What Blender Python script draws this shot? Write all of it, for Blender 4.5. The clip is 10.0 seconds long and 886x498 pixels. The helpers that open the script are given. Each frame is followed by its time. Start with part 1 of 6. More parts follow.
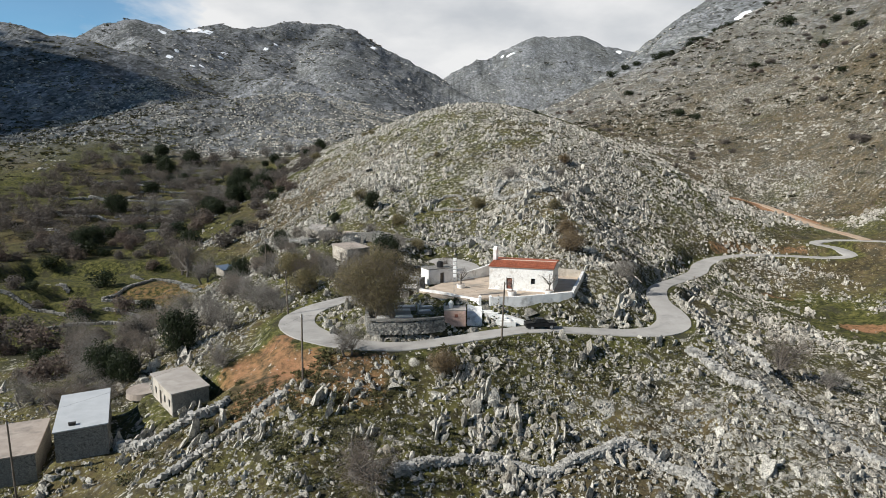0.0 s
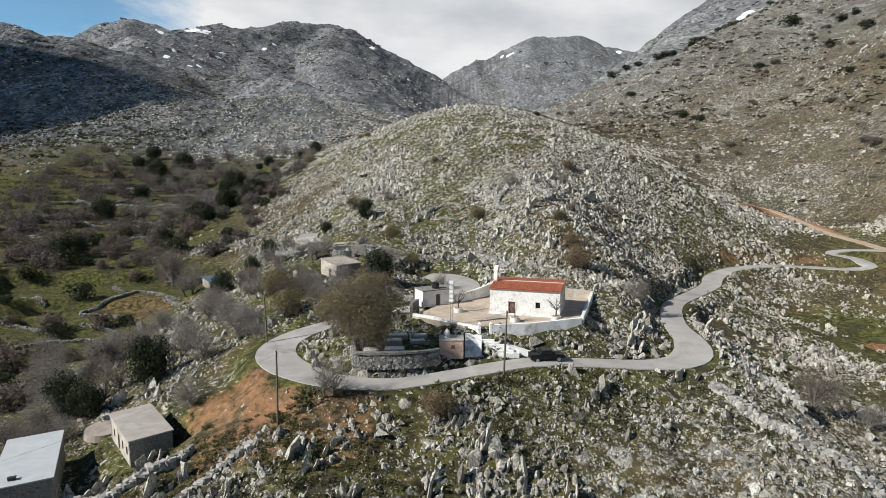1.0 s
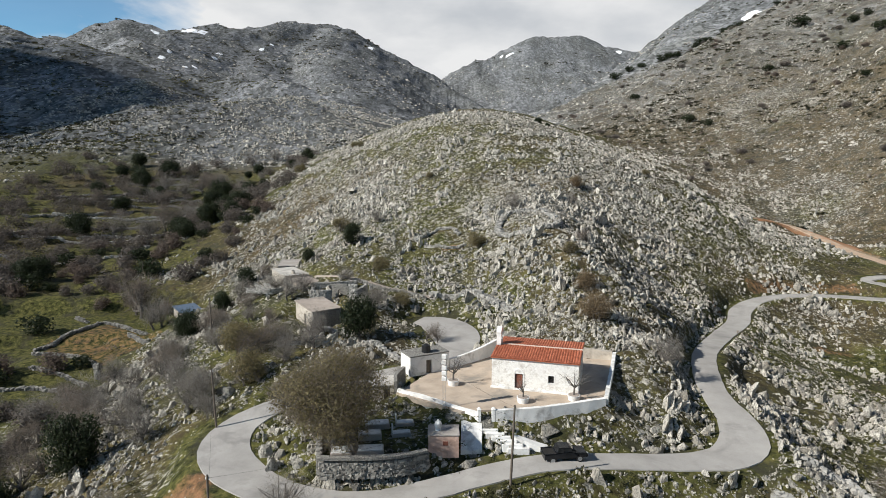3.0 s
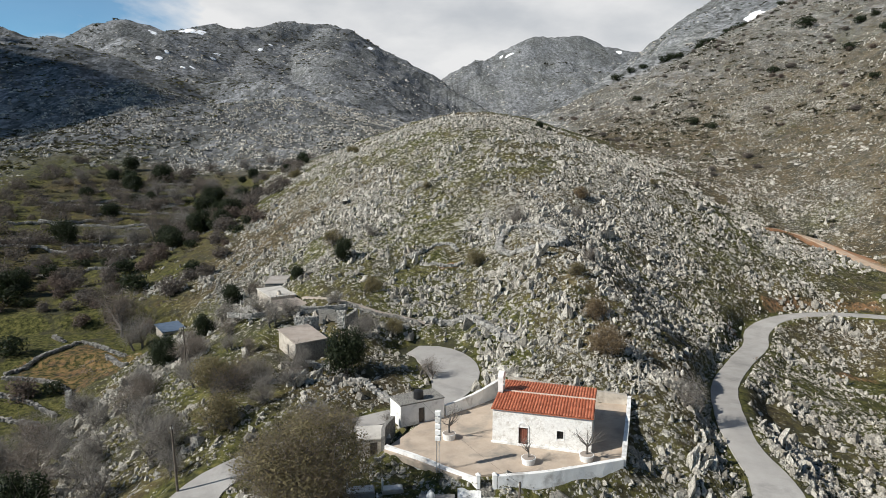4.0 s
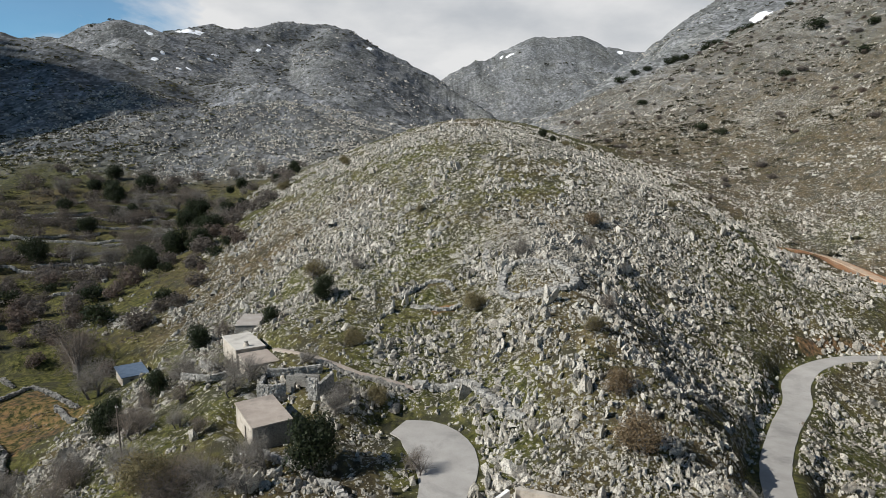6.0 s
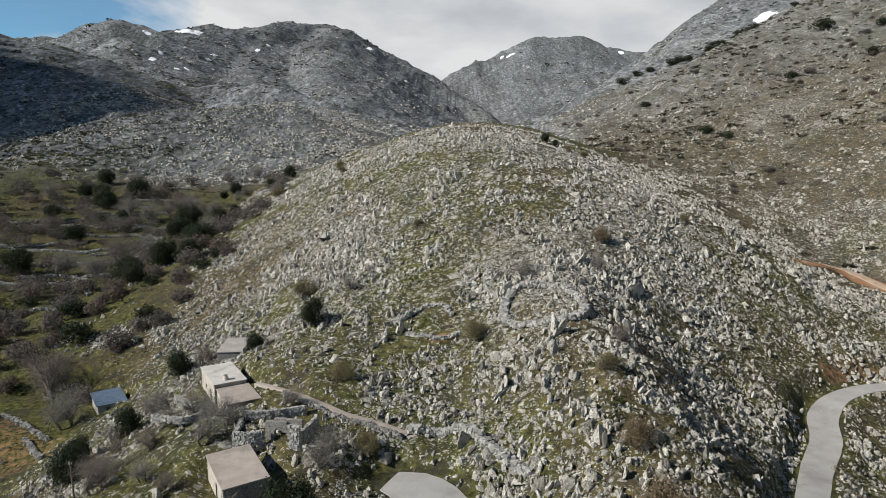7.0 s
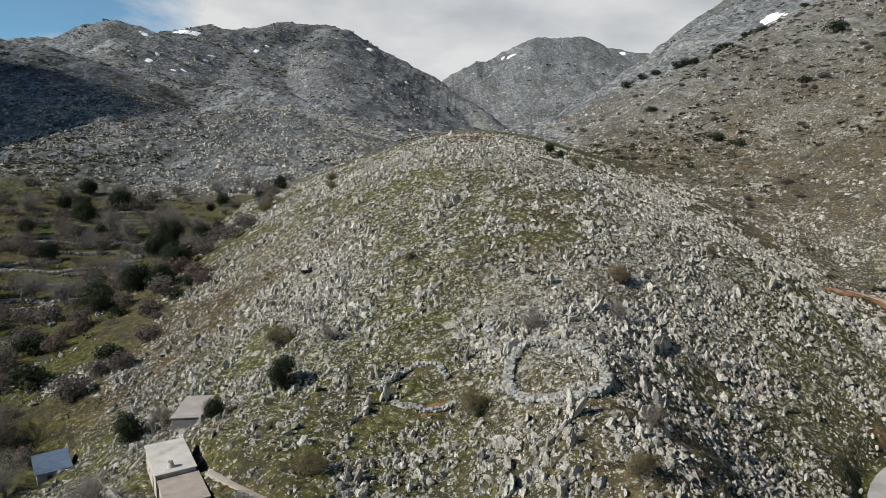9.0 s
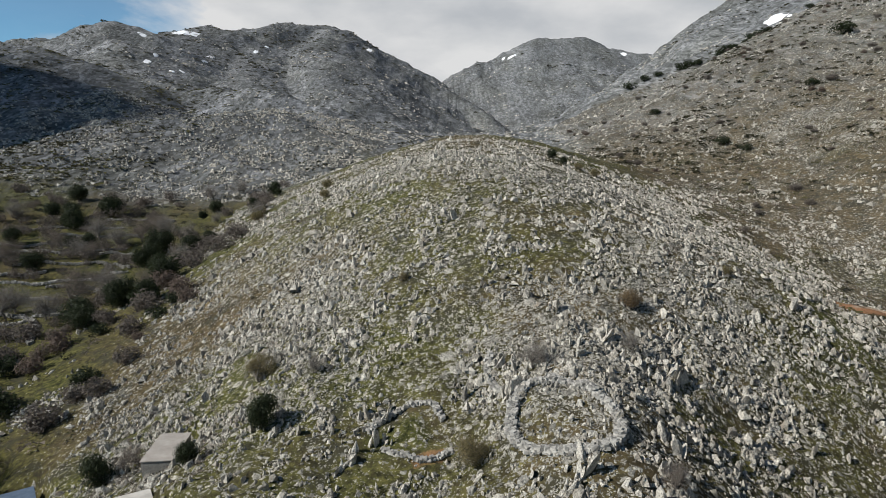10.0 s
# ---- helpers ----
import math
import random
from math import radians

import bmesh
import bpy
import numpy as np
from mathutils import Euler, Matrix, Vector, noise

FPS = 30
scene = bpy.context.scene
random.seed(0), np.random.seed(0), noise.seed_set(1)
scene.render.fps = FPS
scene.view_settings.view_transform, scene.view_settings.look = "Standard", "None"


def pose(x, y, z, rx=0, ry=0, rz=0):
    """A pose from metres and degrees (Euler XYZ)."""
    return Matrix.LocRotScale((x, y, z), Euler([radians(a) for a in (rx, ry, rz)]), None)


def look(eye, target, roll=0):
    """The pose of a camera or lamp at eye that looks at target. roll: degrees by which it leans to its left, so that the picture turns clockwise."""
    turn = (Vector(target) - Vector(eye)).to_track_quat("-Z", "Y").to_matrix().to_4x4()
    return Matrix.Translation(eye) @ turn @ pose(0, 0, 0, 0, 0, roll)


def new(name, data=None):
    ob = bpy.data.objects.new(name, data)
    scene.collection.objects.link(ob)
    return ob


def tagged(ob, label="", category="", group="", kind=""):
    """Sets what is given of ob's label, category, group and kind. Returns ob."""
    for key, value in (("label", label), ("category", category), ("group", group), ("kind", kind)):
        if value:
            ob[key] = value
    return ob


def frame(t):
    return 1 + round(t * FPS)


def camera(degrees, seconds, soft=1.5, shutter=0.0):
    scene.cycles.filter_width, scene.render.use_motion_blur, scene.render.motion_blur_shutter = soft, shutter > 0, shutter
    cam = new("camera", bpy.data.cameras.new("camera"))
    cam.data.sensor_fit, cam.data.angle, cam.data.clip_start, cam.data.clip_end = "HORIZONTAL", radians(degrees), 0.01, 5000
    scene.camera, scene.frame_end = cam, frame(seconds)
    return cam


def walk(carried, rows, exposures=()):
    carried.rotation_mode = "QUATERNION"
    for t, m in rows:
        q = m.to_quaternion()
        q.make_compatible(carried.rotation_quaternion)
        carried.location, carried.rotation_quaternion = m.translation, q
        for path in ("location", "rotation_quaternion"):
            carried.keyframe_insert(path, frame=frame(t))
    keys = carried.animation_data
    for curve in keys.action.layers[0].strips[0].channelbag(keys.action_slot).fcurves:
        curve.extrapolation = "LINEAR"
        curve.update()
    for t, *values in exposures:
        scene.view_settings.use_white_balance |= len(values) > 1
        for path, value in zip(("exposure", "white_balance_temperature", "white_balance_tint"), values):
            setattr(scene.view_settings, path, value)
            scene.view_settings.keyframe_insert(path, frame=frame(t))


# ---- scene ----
cam = camera(70.5, 10.0, soft=0.6)
METRES, EYE, TILT, LEAN, TURN = 95.0, 21.0, -8.5, 0.0, 0.0
ROWS = [
    (0.0, 0.0, 0.0, 0.0, 0.0, 0.0, 0.0),
    (0.5, 0.0034, 0.0454, 0.0125, -0.03, -0.01, 0.02),
    (1.0, 0.006, 0.0978, 0.0312, -0.04, -0.0, -0.0),
    (1.5, 0.008, 0.1416, 0.0474, -0.04, -0.01, 0.01),
    (2.0, 0.0114, 0.1894, 0.0679, -0.04, -0.01, 0.0),
    (2.5, 0.0138, 0.2309, 0.0865, -0.07, -0.02, 0.04),
    (4.0, 0.0227, 0.3694, 0.146, -0.11, -0.03, 0.04),
    (4.5, 0.0259, 0.4123, 0.1644, -0.1, -0.02, 0.02),
    (5.0, 0.0294, 0.4606, 0.1855, -0.1, -0.03, 0.03),
    (5.5, 0.0324, 0.5039, 0.2045, -0.1, -0.03, 0.04),
    (7.0, 0.0398, 0.6443, 0.2665, -0.07, -0.07, 0.01),
    (7.5, 0.0419, 0.6875, 0.2854, -0.05, -0.07, -0.01),
    (8.0, 0.0452, 0.7375, 0.3068, -0.04, -0.07, -0.01),
    (8.5, 0.0486, 0.7811, 0.3261, -0.03, -0.06, -0.04),
    (9.0, 0.0516, 0.8269, 0.3462, -0.02, -0.05, -0.04),
    (9.5, 0.0552, 0.873, 0.3668, 0.01, -0.04, -0.06),
    (10.0, 0.0586, 0.9195, 0.387, 0.03, -0.02, -0.04),
]
walk(cam, [(t, pose(0, 0, EYE, TILT, LEAN, TURN) @ pose(METRES * x, METRES * y, METRES * z, 90 + pitch, roll, yaw)) for t, x, y, z, yaw, pitch, roll in ROWS], [(0.0, 0.05), (4.0, -0.01), (10.0, -0.19)])

# ---- sky, sun ----
SUN_FROM, SUN_UP = 203.0, 36.0  # compass angle in the plan (0 = +x, 90 = +y) and elevation, degrees
scene.view_settings.exposure = 0.0
world = bpy.data.worlds.new("sky")
scene.world = world
world.use_nodes = True
wn, wl = world.node_tree.nodes, world.node_tree.links
wn.clear()


def wnode(kind, **kw):
    n = wn.new(kind)
    for k, v in kw.items():
        n.inputs[k].default_value = v
    return n


sky = wn.new("ShaderNodeTexSky")
sky.sky_type = "NISHITA"
sky.sun_disc = False
sky.sun_elevation = radians(SUN_UP)
sky.sun_rotation = radians(90.0 - SUN_FROM)
sky.altitude = 800.0
sky.dust_density = 0.3
sky.ozone_density = 4.0
wtc = wn.new("ShaderNodeTexCoord")
wmap = wn.new("ShaderNodeMapping")
wmap.inputs["Scale"].default_value = (1.0, 1.0, 2.4)
wmap.inputs["Location"].default_value = (0.35, 0.1, 0.0)
cloud_n = wnode("ShaderNodeTexNoise", Scale=2.6, Detail=8.0, Roughness=0.55, Distortion=0.25)
cloud_r = wn.new("ShaderNodeValToRGB")
cloud_r.color_ramp.elements[0].position = 0.50
cloud_r.color_ramp.elements[1].position = 0.66
shade_n = wnode("ShaderNodeTexNoise", Scale=3.4, Detail=6.0, Roughness=0.5)
shade_r = wn.new("ShaderNodeValToRGB")
shade_r.color_ramp.elements[0].position = 0.40
shade_r.color_ramp.elements[0].color = (13.6, 14.3, 15.2, 1)
shade_r.color_ramp.elements[1].position = 0.60
shade_r.color_ramp.elements[1].color = (20.6, 20.7, 20.8, 1)
wmix = wn.new("ShaderNodeMix")
wmix.data_type = "RGBA"
bg = wnode("ShaderNodeBackground", Strength=0.040)
wout = wn.new("ShaderNodeOutputWorld")
wl.new(wtc.outputs["Generated"], wmap.inputs["Vector"])
wl.new(wmap.outputs["Vector"], cloud_n.inputs["Vector"])
wl.new(wmap.outputs["Vector"], shade_n.inputs["Vector"])
bank = wn.new("ShaderNodeVectorMath")  # the cloud bank lies over the mountains, away from the sun
bank.operation = "DOT_PRODUCT"
bank.inputs[1].default_value = (0.75, 0.62, -0.90)
wadd = wn.new("ShaderNodeMath")
wl.new(wtc.outputs["Generated"], bank.inputs[0])
wl.new(bank.outputs["Value"], wadd.inputs[0])
wl.new(cloud_n.outputs["Fac"], wadd.inputs[1])
wl.new(wadd.outputs["Value"], cloud_r.inputs["Fac"])
wl.new(shade_n.outputs["Fac"], shade_r.inputs["Fac"])
wsep = wn.new("ShaderNodeSeparateXYZ")
wl.new(wtc.outputs["Generated"], wsep.inputs["Vector"])
low = wn.new("ShaderNodeMapRange")  # thin haze low over the horizon
low.inputs["From Min"].default_value = 0.02
low.inputs["From Max"].default_value = 0.35
low.inputs["To Min"].default_value = 0.30
low.inputs["To Max"].default_value = 0.0
wl.new(wsep.outputs["Z"], low.inputs["Value"])
hazy = wn.new("ShaderNodeMath")
hazy.operation = "MAXIMUM"
wl.new(low.outputs["Result"], hazy.inputs[0])
wl.new(cloud_r.outputs["Color"], hazy.inputs[1])
wl.new(hazy.outputs["Value"], wmix.inputs["Factor"])
clear = wn.new("ShaderNodeMix")  # deep clear winter sky between the clouds
clear.data_type = "RGBA"
clear.blend_type = "MULTIPLY"
clear.inputs["Factor"].default_value = 1.0
depth = wn.new("ShaderNodeMapRange")
depth.inputs["From Min"].default_value = 0.10
depth.inputs["From Max"].default_value = 0.42
depth.inputs["To Min"].default_value = 1.0
depth.inputs["To Max"].default_value = 0.0
wl.new(wsep.outputs["Z"], depth.inputs["Value"])
blue = wn.new("ShaderNodeMix")
blue.data_type = "RGBA"
blue.inputs["A"].default_value = (1.0, 1.5, 1.65, 1)
blue.inputs["B"].default_value = (1.5, 3.0, 3.3, 1)
wl.new(depth.outputs["Result"], blue.inputs["Factor"])
wl.new(blue.outputs["Result"], clear.inputs["B"])
wl.new(sky.outputs["Color"], clear.inputs["A"])
wl.new(clear.outputs["Result"], wmix.inputs["A"])
wl.new(shade_r.outputs["Color"], wmix.inputs["B"])
wl.new(wmix.outputs["Result"], bg.inputs["Color"])
wl.new(bg.outputs["Background"], wout.inputs["Surface"])

sun = new("sun", bpy.data.lights.new("sun", "SUN"))
sun.data.energy = 6.1
sun.data.angle = radians(0.6)
sun.data.color = (1.0, 0.97, 0.91)
SUN_DIR = Vector((math.cos(radians(SUN_FROM)) * math.cos(radians(SUN_UP)), math.sin(radians(SUN_FROM)) * math.cos(radians(SUN_UP)), math.sin(radians(SUN_UP))))
sun.matrix_world = look(SUN_DIR * 500.0, (0, 0, 0))

# ---- materials ----


def material(name, rough=0.9, metal=0.0, spec=0.3):
    m = bpy.data.materials.new(name)
    m.use_nodes = True
    nt = m.node_tree
    b = nt.nodes["Principled BSDF"]
    b.inputs["Roughness"].default_value = rough
    b.inputs["Metallic"].default_value = metal
    b.inputs["Specular IOR Level"].default_value = spec
    return m, nt, b


def nd(nt, kind, **kw):
    n = nt.nodes.new(kind)
    for k, v in kw.items():
        n.inputs[k].default_value = v
    return n


def position(nt, scale=(1, 1, 1), obj=False):
    mp = nd(nt, "ShaderNodeMapping")
    mp.inputs["Scale"].default_value = scale
    if obj:
        nt.links.new(nt.nodes.new("ShaderNodeTexCoord").outputs["Object"], mp.inputs["Vector"])
    else:
        nt.links.new(nt.nodes.new("ShaderNodeNewGeometry").outputs["Position"], mp.inputs["Vector"])
    return mp.outputs["Vector"]


def fbm(nt, vec, scale, detail=4.0, rough=0.55, dist=0.0):
    n = nd(nt, "ShaderNodeTexNoise", Scale=scale, Detail=detail, Roughness=rough, Distortion=dist)
    nt.links.new(vec, n.inputs["Vector"])
    return n.outputs["Fac"]


def ramp(nt, fac, stops):
    r = nt.nodes.new("ShaderNodeValToRGB")
    e = r.color_ramp.elements
    while len(e) < len(stops):
        e.new(0.5)
    for el, (p, c) in zip(e, stops):
        el.position = p
        el.color = (c, c, c, 1) if isinstance(c, (int, float)) else (*c, 1)
    nt.links.new(fac, r.inputs["Fac"])
    return r.outputs["Color"]


def mix(nt, fac, a, b, mode="MIX"):
    m = nt.nodes.new("ShaderNodeMix")
    m.data_type = "RGBA"
    m.blend_type = mode
    for sock, v in (("Factor", fac), ("A", a), ("B", b)):
        if isinstance(v, (int, float)):
            m.inputs[sock].default_value = v
        elif isinstance(v, tuple):
            m.inputs[sock].default_value = (*v, 1)
        else:
            nt.links.new(v, m.inputs[sock])
    return m.outputs["Result"]


def calc(nt, op, a, b=0.0, c=0.0):
    m = nt.nodes.new("ShaderNodeMath")
    m.operation = op
    for i, v in enumerate((a, b, c)):
        if isinstance(v, (int, float)):
            m.inputs[i].default_value = v
        else:
            nt.links.new(v, m.inputs[i])
    return m.outputs["Value"]


def bump(nt, bsdf, height, strength=0.5, distance=0.1):
    b = nd(nt, "ShaderNodeBump", Strength=strength, Distance=distance)
    nt.links.new(height, b.inputs["Height"])
    nt.links.new(b.outputs["Normal"], bsdf.inputs["Normal"])


def surface(name, dark, light, scale=2.0, fine=18.0, rough=0.9, bumped=0.4, dist=0.03, vary=0.25, metal=0.0, obj=False, stains=None):
    """A two-scale mottled surface with fine relief."""
    m, nt, b = material(name, rough, metal)
    v = position(nt, obj=obj)
    a = fbm(nt, v, scale, 5, 0.6)
    f = fbm(nt, v, fine, 3, 0.6)
    col = ramp(nt, calc(nt, "ADD", calc(nt, "MULTIPLY", a, 1 - vary), calc(nt, "MULTIPLY", f, vary)), [(0.33, dark), (0.67, light)])
    if stains:
        s = ramp(nt, fbm(nt, v, scale * 0.55, 6, 0.65, 0.4), [(0.52, 0.0), (0.68, 1.0)])
        col = mix(nt, s, col, stains)
    nt.links.new(col, b.inputs["Base Color"])
    bump(nt, b, f, bumped, dist)
    return m


def varied(name, dark, light, rough=0.9, scale=3.0, island=False):
    """Colour that varies from piece to piece, with a mottled grain."""
    m, nt, b = material(name, rough)
    if island:
        rnd = nt.nodes.new("ShaderNodeNewGeometry").outputs["Random Per Island"]
    else:
        rnd = nt.nodes.new("ShaderNodeObjectInfo").outputs["Random"]
    v = position(nt)
    n = fbm(nt, v, scale, 4, 0.6)
    t = calc(nt, "ADD", calc(nt, "MULTIPLY", rnd, 0.55), calc(nt, "MULTIPLY", n, 0.45))
    nt.links.new(ramp(nt, t, [(0.2, dark), (0.8, light)]), b.inputs["Base Color"])
    bump(nt, b, n, 0.4, 0.04)
    return m


def limestone(name):
    m, nt, b = material(name, 0.92, spec=0.2)
    v = position(nt)
    rnd = nt.nodes.new("ShaderNodeNewGeometry").outputs["Random Per Island"]
    n = fbm(nt, v, 0.9, 8, 0.68)
    streak = fbm(nt, position(nt, (3.0, 3.0, 0.5)), 1.6, 5, 0.65)
    t = calc(nt, "ADD", calc(nt, "MULTIPLY", n, 0.6), calc(nt, "MULTIPLY", rnd, 0.4))
    col = ramp(nt, t, [(0.25, (0.225, 0.206, 0.170)), (0.48, (0.455, 0.422, 0.358)), (0.74, (0.72, 0.682, 0.597))])
    col = mix(nt, ramp(nt, streak, [(0.50, 0.0), (0.66, 0.75)]), col, (0.11, 0.106, 0.096))
    rust = ramp(nt, fbm(nt, v, 0.35, 5, 0.6, 0.5), [(0.60, 0.0), (0.74, 0.45)])
    col = mix(nt, rust, col, (0.38, 0.27, 0.17))
    fine = fbm(nt, v, 5.0, 6, 0.72)
    col = mix(nt, ramp(nt, fine, [(0.38, 0.8), (0.50, 0.0)]), col, (0.10, 0.098, 0.09))
    nt.links.new(col, b.inputs["Base Color"])
    bump(nt, b, calc(nt, "ADD", fine, calc(nt, "MULTIPLY", fbm(nt, v, 1.6, 4, 0.6), 1.5)), 1.0, 0.22)
    return m


def ground_material():
    """Limestone, soil, grass and scrub; 'cover' holds rock, grass, red soil and bare track by area."""
    m, nt, b = material("rocky_ground", 0.95, spec=0.15)
    at = nt.nodes.new("ShaderNodeAttribute")
    at.attribute_name = "cover"
    sep = nt.nodes.new("ShaderNodeSeparateColor")
    nt.links.new(at.outputs["Color"], sep.inputs["Color"])
    rock, green, red = sep.outputs["Red"], sep.outputs["Green"], sep.outputs["Blue"]
    track = at.outputs["Alpha"]
    v = position(nt)
    big = fbm(nt, v, 0.02, 4, 0.55, 0.3)
    mid = fbm(nt, v, 0.09, 9, 0.74, 0.2)
    fine = fbm(nt, v, 0.9, 6, 0.7)
    # soil, dry grass and scrub
    earth = ramp(nt, calc(nt, "ADD", calc(nt, "MULTIPLY", mid, 0.5), calc(nt, "MULTIPLY", fine, 0.5)), [(0.38, (0.020, 0.019, 0.011)), (0.5, (0.104, 0.080, 0.042)), (0.62, (0.225, 0.165, 0.09))])
    grass = ramp(nt, fine, [(0.36, (0.016, 0.020, 0.006)), (0.5, (0.086, 0.088, 0.026)), (0.66, (0.195, 0.176, 0.06))])
    g = calc(nt, "ADD", green, calc(nt, "MULTIPLY", calc(nt, "SUBTRACT", big, 0.5), 0.9))
    col = mix(nt, ramp(nt, calc(nt, "ADD", g, calc(nt, "MULTIPLY", calc(nt, "SUBTRACT", fine, 0.5), 0.9)), [(0.3, 0.0), (0.6, 1.0)]), earth, grass)
    # dark low scrub
    scrub = ramp(nt, fbm(nt, v, 0.16, 7, 0.7, 0.4), [(0.50, 0.0), (0.60, 0.8)])
    col = mix(nt, scrub, col, (0.052, 0.050, 0.034))
    # red earth
    r = calc(nt, "ADD", red, calc(nt, "MULTIPLY", calc(nt, "SUBTRACT", fine, 0.5), 0.8))
    col = mix(nt, ramp(nt, r, [(0.42, 0.0), (0.66, 1.0)]), col, mix(nt, mid, (0.24, 0.115, 0.06), (0.46, 0.25, 0.135)))
    # limestone
    micro = fbm(nt, v, 5.0, 4, 0.7)
    wob = nd(nt, "ShaderNodeTexNoise", Scale=1.7, Detail=4.0)
    nt.links.new(v, wob.inputs["Vector"])
    shift = nt.nodes.new("ShaderNodeVectorMath")
    shift.operation = "MULTIPLY_ADD"
    shift.inputs[1].default_value = (0.8, 0.8, 0.8)
    nt.links.new(wob.outputs["Color"], shift.inputs[0])
    nt.links.new(v, shift.inputs[2])
    stone = ramp(nt, calc(nt, "ADD", calc(nt, "MULTIPLY", fine, 0.6), calc(nt, "MULTIPLY", micro, 0.4)), [(0.36, (0.12, 0.114, 0.10)), (0.48, (0.37, 0.352, 0.313)), (0.62, (0.63, 0.605, 0.545))])
    col = mix(nt, ramp(nt, micro, [(0.3, 0.0), (0.7, 0.55)]), col, mix(nt, 1.0, col, (0.35, 0.34, 0.30), "MULTIPLY"))
    relief_h = calc(nt, "MULTIPLY", micro, 0.25)
    # loose stones and outcrops of three sizes
    for sc, amount, lift in ((0.30, 0.50, 1.0), (0.95, 0.64, 0.6), (2.6, 0.80, 0.3)):
        vo = nd(nt, "ShaderNodeTexVoronoi", Scale=sc, Randomness=1.0)
        nt.links.new(shift.outputs["Vector"] if sc > 0.5 else v, vo.inputs["Vector"])
        cell = nt.nodes.new("ShaderNodeSeparateColor")
        nt.links.new(vo.outputs["Color"], cell.inputs["Color"])
        body = calc(nt, "ADD", calc(nt, "MULTIPLY", rock, amount), calc(nt, "MULTIPLY", calc(nt, "SUBTRACT", fine if sc > 0.5 else mid, 0.5), 1.3))
        body = calc(nt, "SUBTRACT", calc(nt, "ADD", body, calc(nt, "MULTIPLY", calc(nt, "SUBTRACT", cell.outputs["Red"], 0.5), 0.45)), vo.outputs["Distance"])
        body = calc(nt, "ADD", body, calc(nt, "MULTIPLY", calc(nt, "SUBTRACT", rock, 0.36 if sc > 0.5 else 0.50), 0.7))
        mask = ramp(nt, body, [(0.0, 0.0), (0.09, 1.0)])
        shade = mix(nt, cell.outputs["Green"], (0.30, 0.30, 0.29), (1.08, 1.07, 1.03))
        col = mix(nt, mask, col, mix(nt, 1.0, stone, shade, "MULTIPLY"))
        relief_h = calc(nt, "ADD", relief_h, calc(nt, "MULTIPLY", calc(nt, "MAXIMUM", body, 0.0), lift * 1.6))
    # far slopes: grey rock and dark shrubs in streaks that run down the slope
    fa = nt.nodes.new("ShaderNodeAttribute")
    fa.attribute_name = "far"
    fv = position(nt, (1.0, 0.32, 0.8))
    fn = calc(nt, "ADD", calc(nt, "MULTIPLY", fbm(nt, fv, 0.10, 8, 0.74), 0.55), calc(nt, "MULTIPLY", fbm(nt, fv, 0.011, 6, 0.66, 0.4), 0.45))
    grain = 0.0
    for sc, w in ((0.50, 0.20), (0.17, 0.13)):
        cv = nd(nt, "ShaderNodeTexVoronoi", Scale=sc, Randomness=1.0)
        nt.links.new(fv, cv.inputs["Vector"])
        cs = nt.nodes.new("ShaderNodeSeparateColor")
        nt.links.new(cv.outputs["Color"], cs.inputs["Color"])
        grain = calc(nt, "ADD", grain, calc(nt, "MULTIPLY", calc(nt, "SUBTRACT", cs.outputs["Red"], 0.5), w))
    fn = calc(nt, "ADD", fn, grain)
    # the slight blue in these greys paints in the haze of distance
    farcol = ramp(nt, fn, [(0.33, (0.060, 0.062, 0.060)), (0.45, (0.108, 0.112, 0.113)), (0.55, (0.172, 0.177, 0.182)), (0.70, (0.34, 0.346, 0.355))])
    # far heath: broad olive-brown areas where less rock shows
    heath = ramp(nt, fbm(nt, fv, 0.012, 6, 0.65, 0.6), [(0.45, 0.0), (0.62, 0.55)])
    farcol = mix(nt, heath, farcol, mix(nt, 1.0, farcol, (0.70, 0.69, 0.60), "MULTIPLY"))
    bush = nd(nt, "ShaderNodeTexVoronoi", Scale=0.16, Randomness=1.0)
    nt.links.new(position(nt, (1.0, 0.3, 1.0)), bush.inputs["Vector"])
    bsep = nt.nodes.new("ShaderNodeSeparateColor")
    nt.links.new(bush.outputs["Color"], bsep.inputs["Color"])
    spot = calc(nt, "SUBTRACT", calc(nt, "MULTIPLY", calc(nt, "SUBTRACT", calc(nt, "ADD", bsep.outputs["Red"], big), 0.82), 0.5), bush.outputs["Distance"])
    farcol = mix(nt, ramp(nt, spot, [(0.0, 0.0), (0.06, 0.85)]), farcol, (0.036, 0.037, 0.028))
    col = mix(nt, fa.outputs["Fac"], col, farcol)
    relief_h = calc(nt, "ADD", calc(nt, "MULTIPLY", relief_h, calc(nt, "SUBTRACT", 1.0, fa.outputs["Fac"])), calc(nt, "MULTIPLY", calc(nt, "MULTIPLY", fn, fa.outputs["Fac"]), 3.0))
    col = mix(nt, track, col, mix(nt, fine, (0.30, 0.235, 0.17), (0.46, 0.39, 0.30)))
    nt.links.new(col, b.inputs["Base Color"])
    bump(nt, b, relief_h, 0.9, 0.55)
    return m


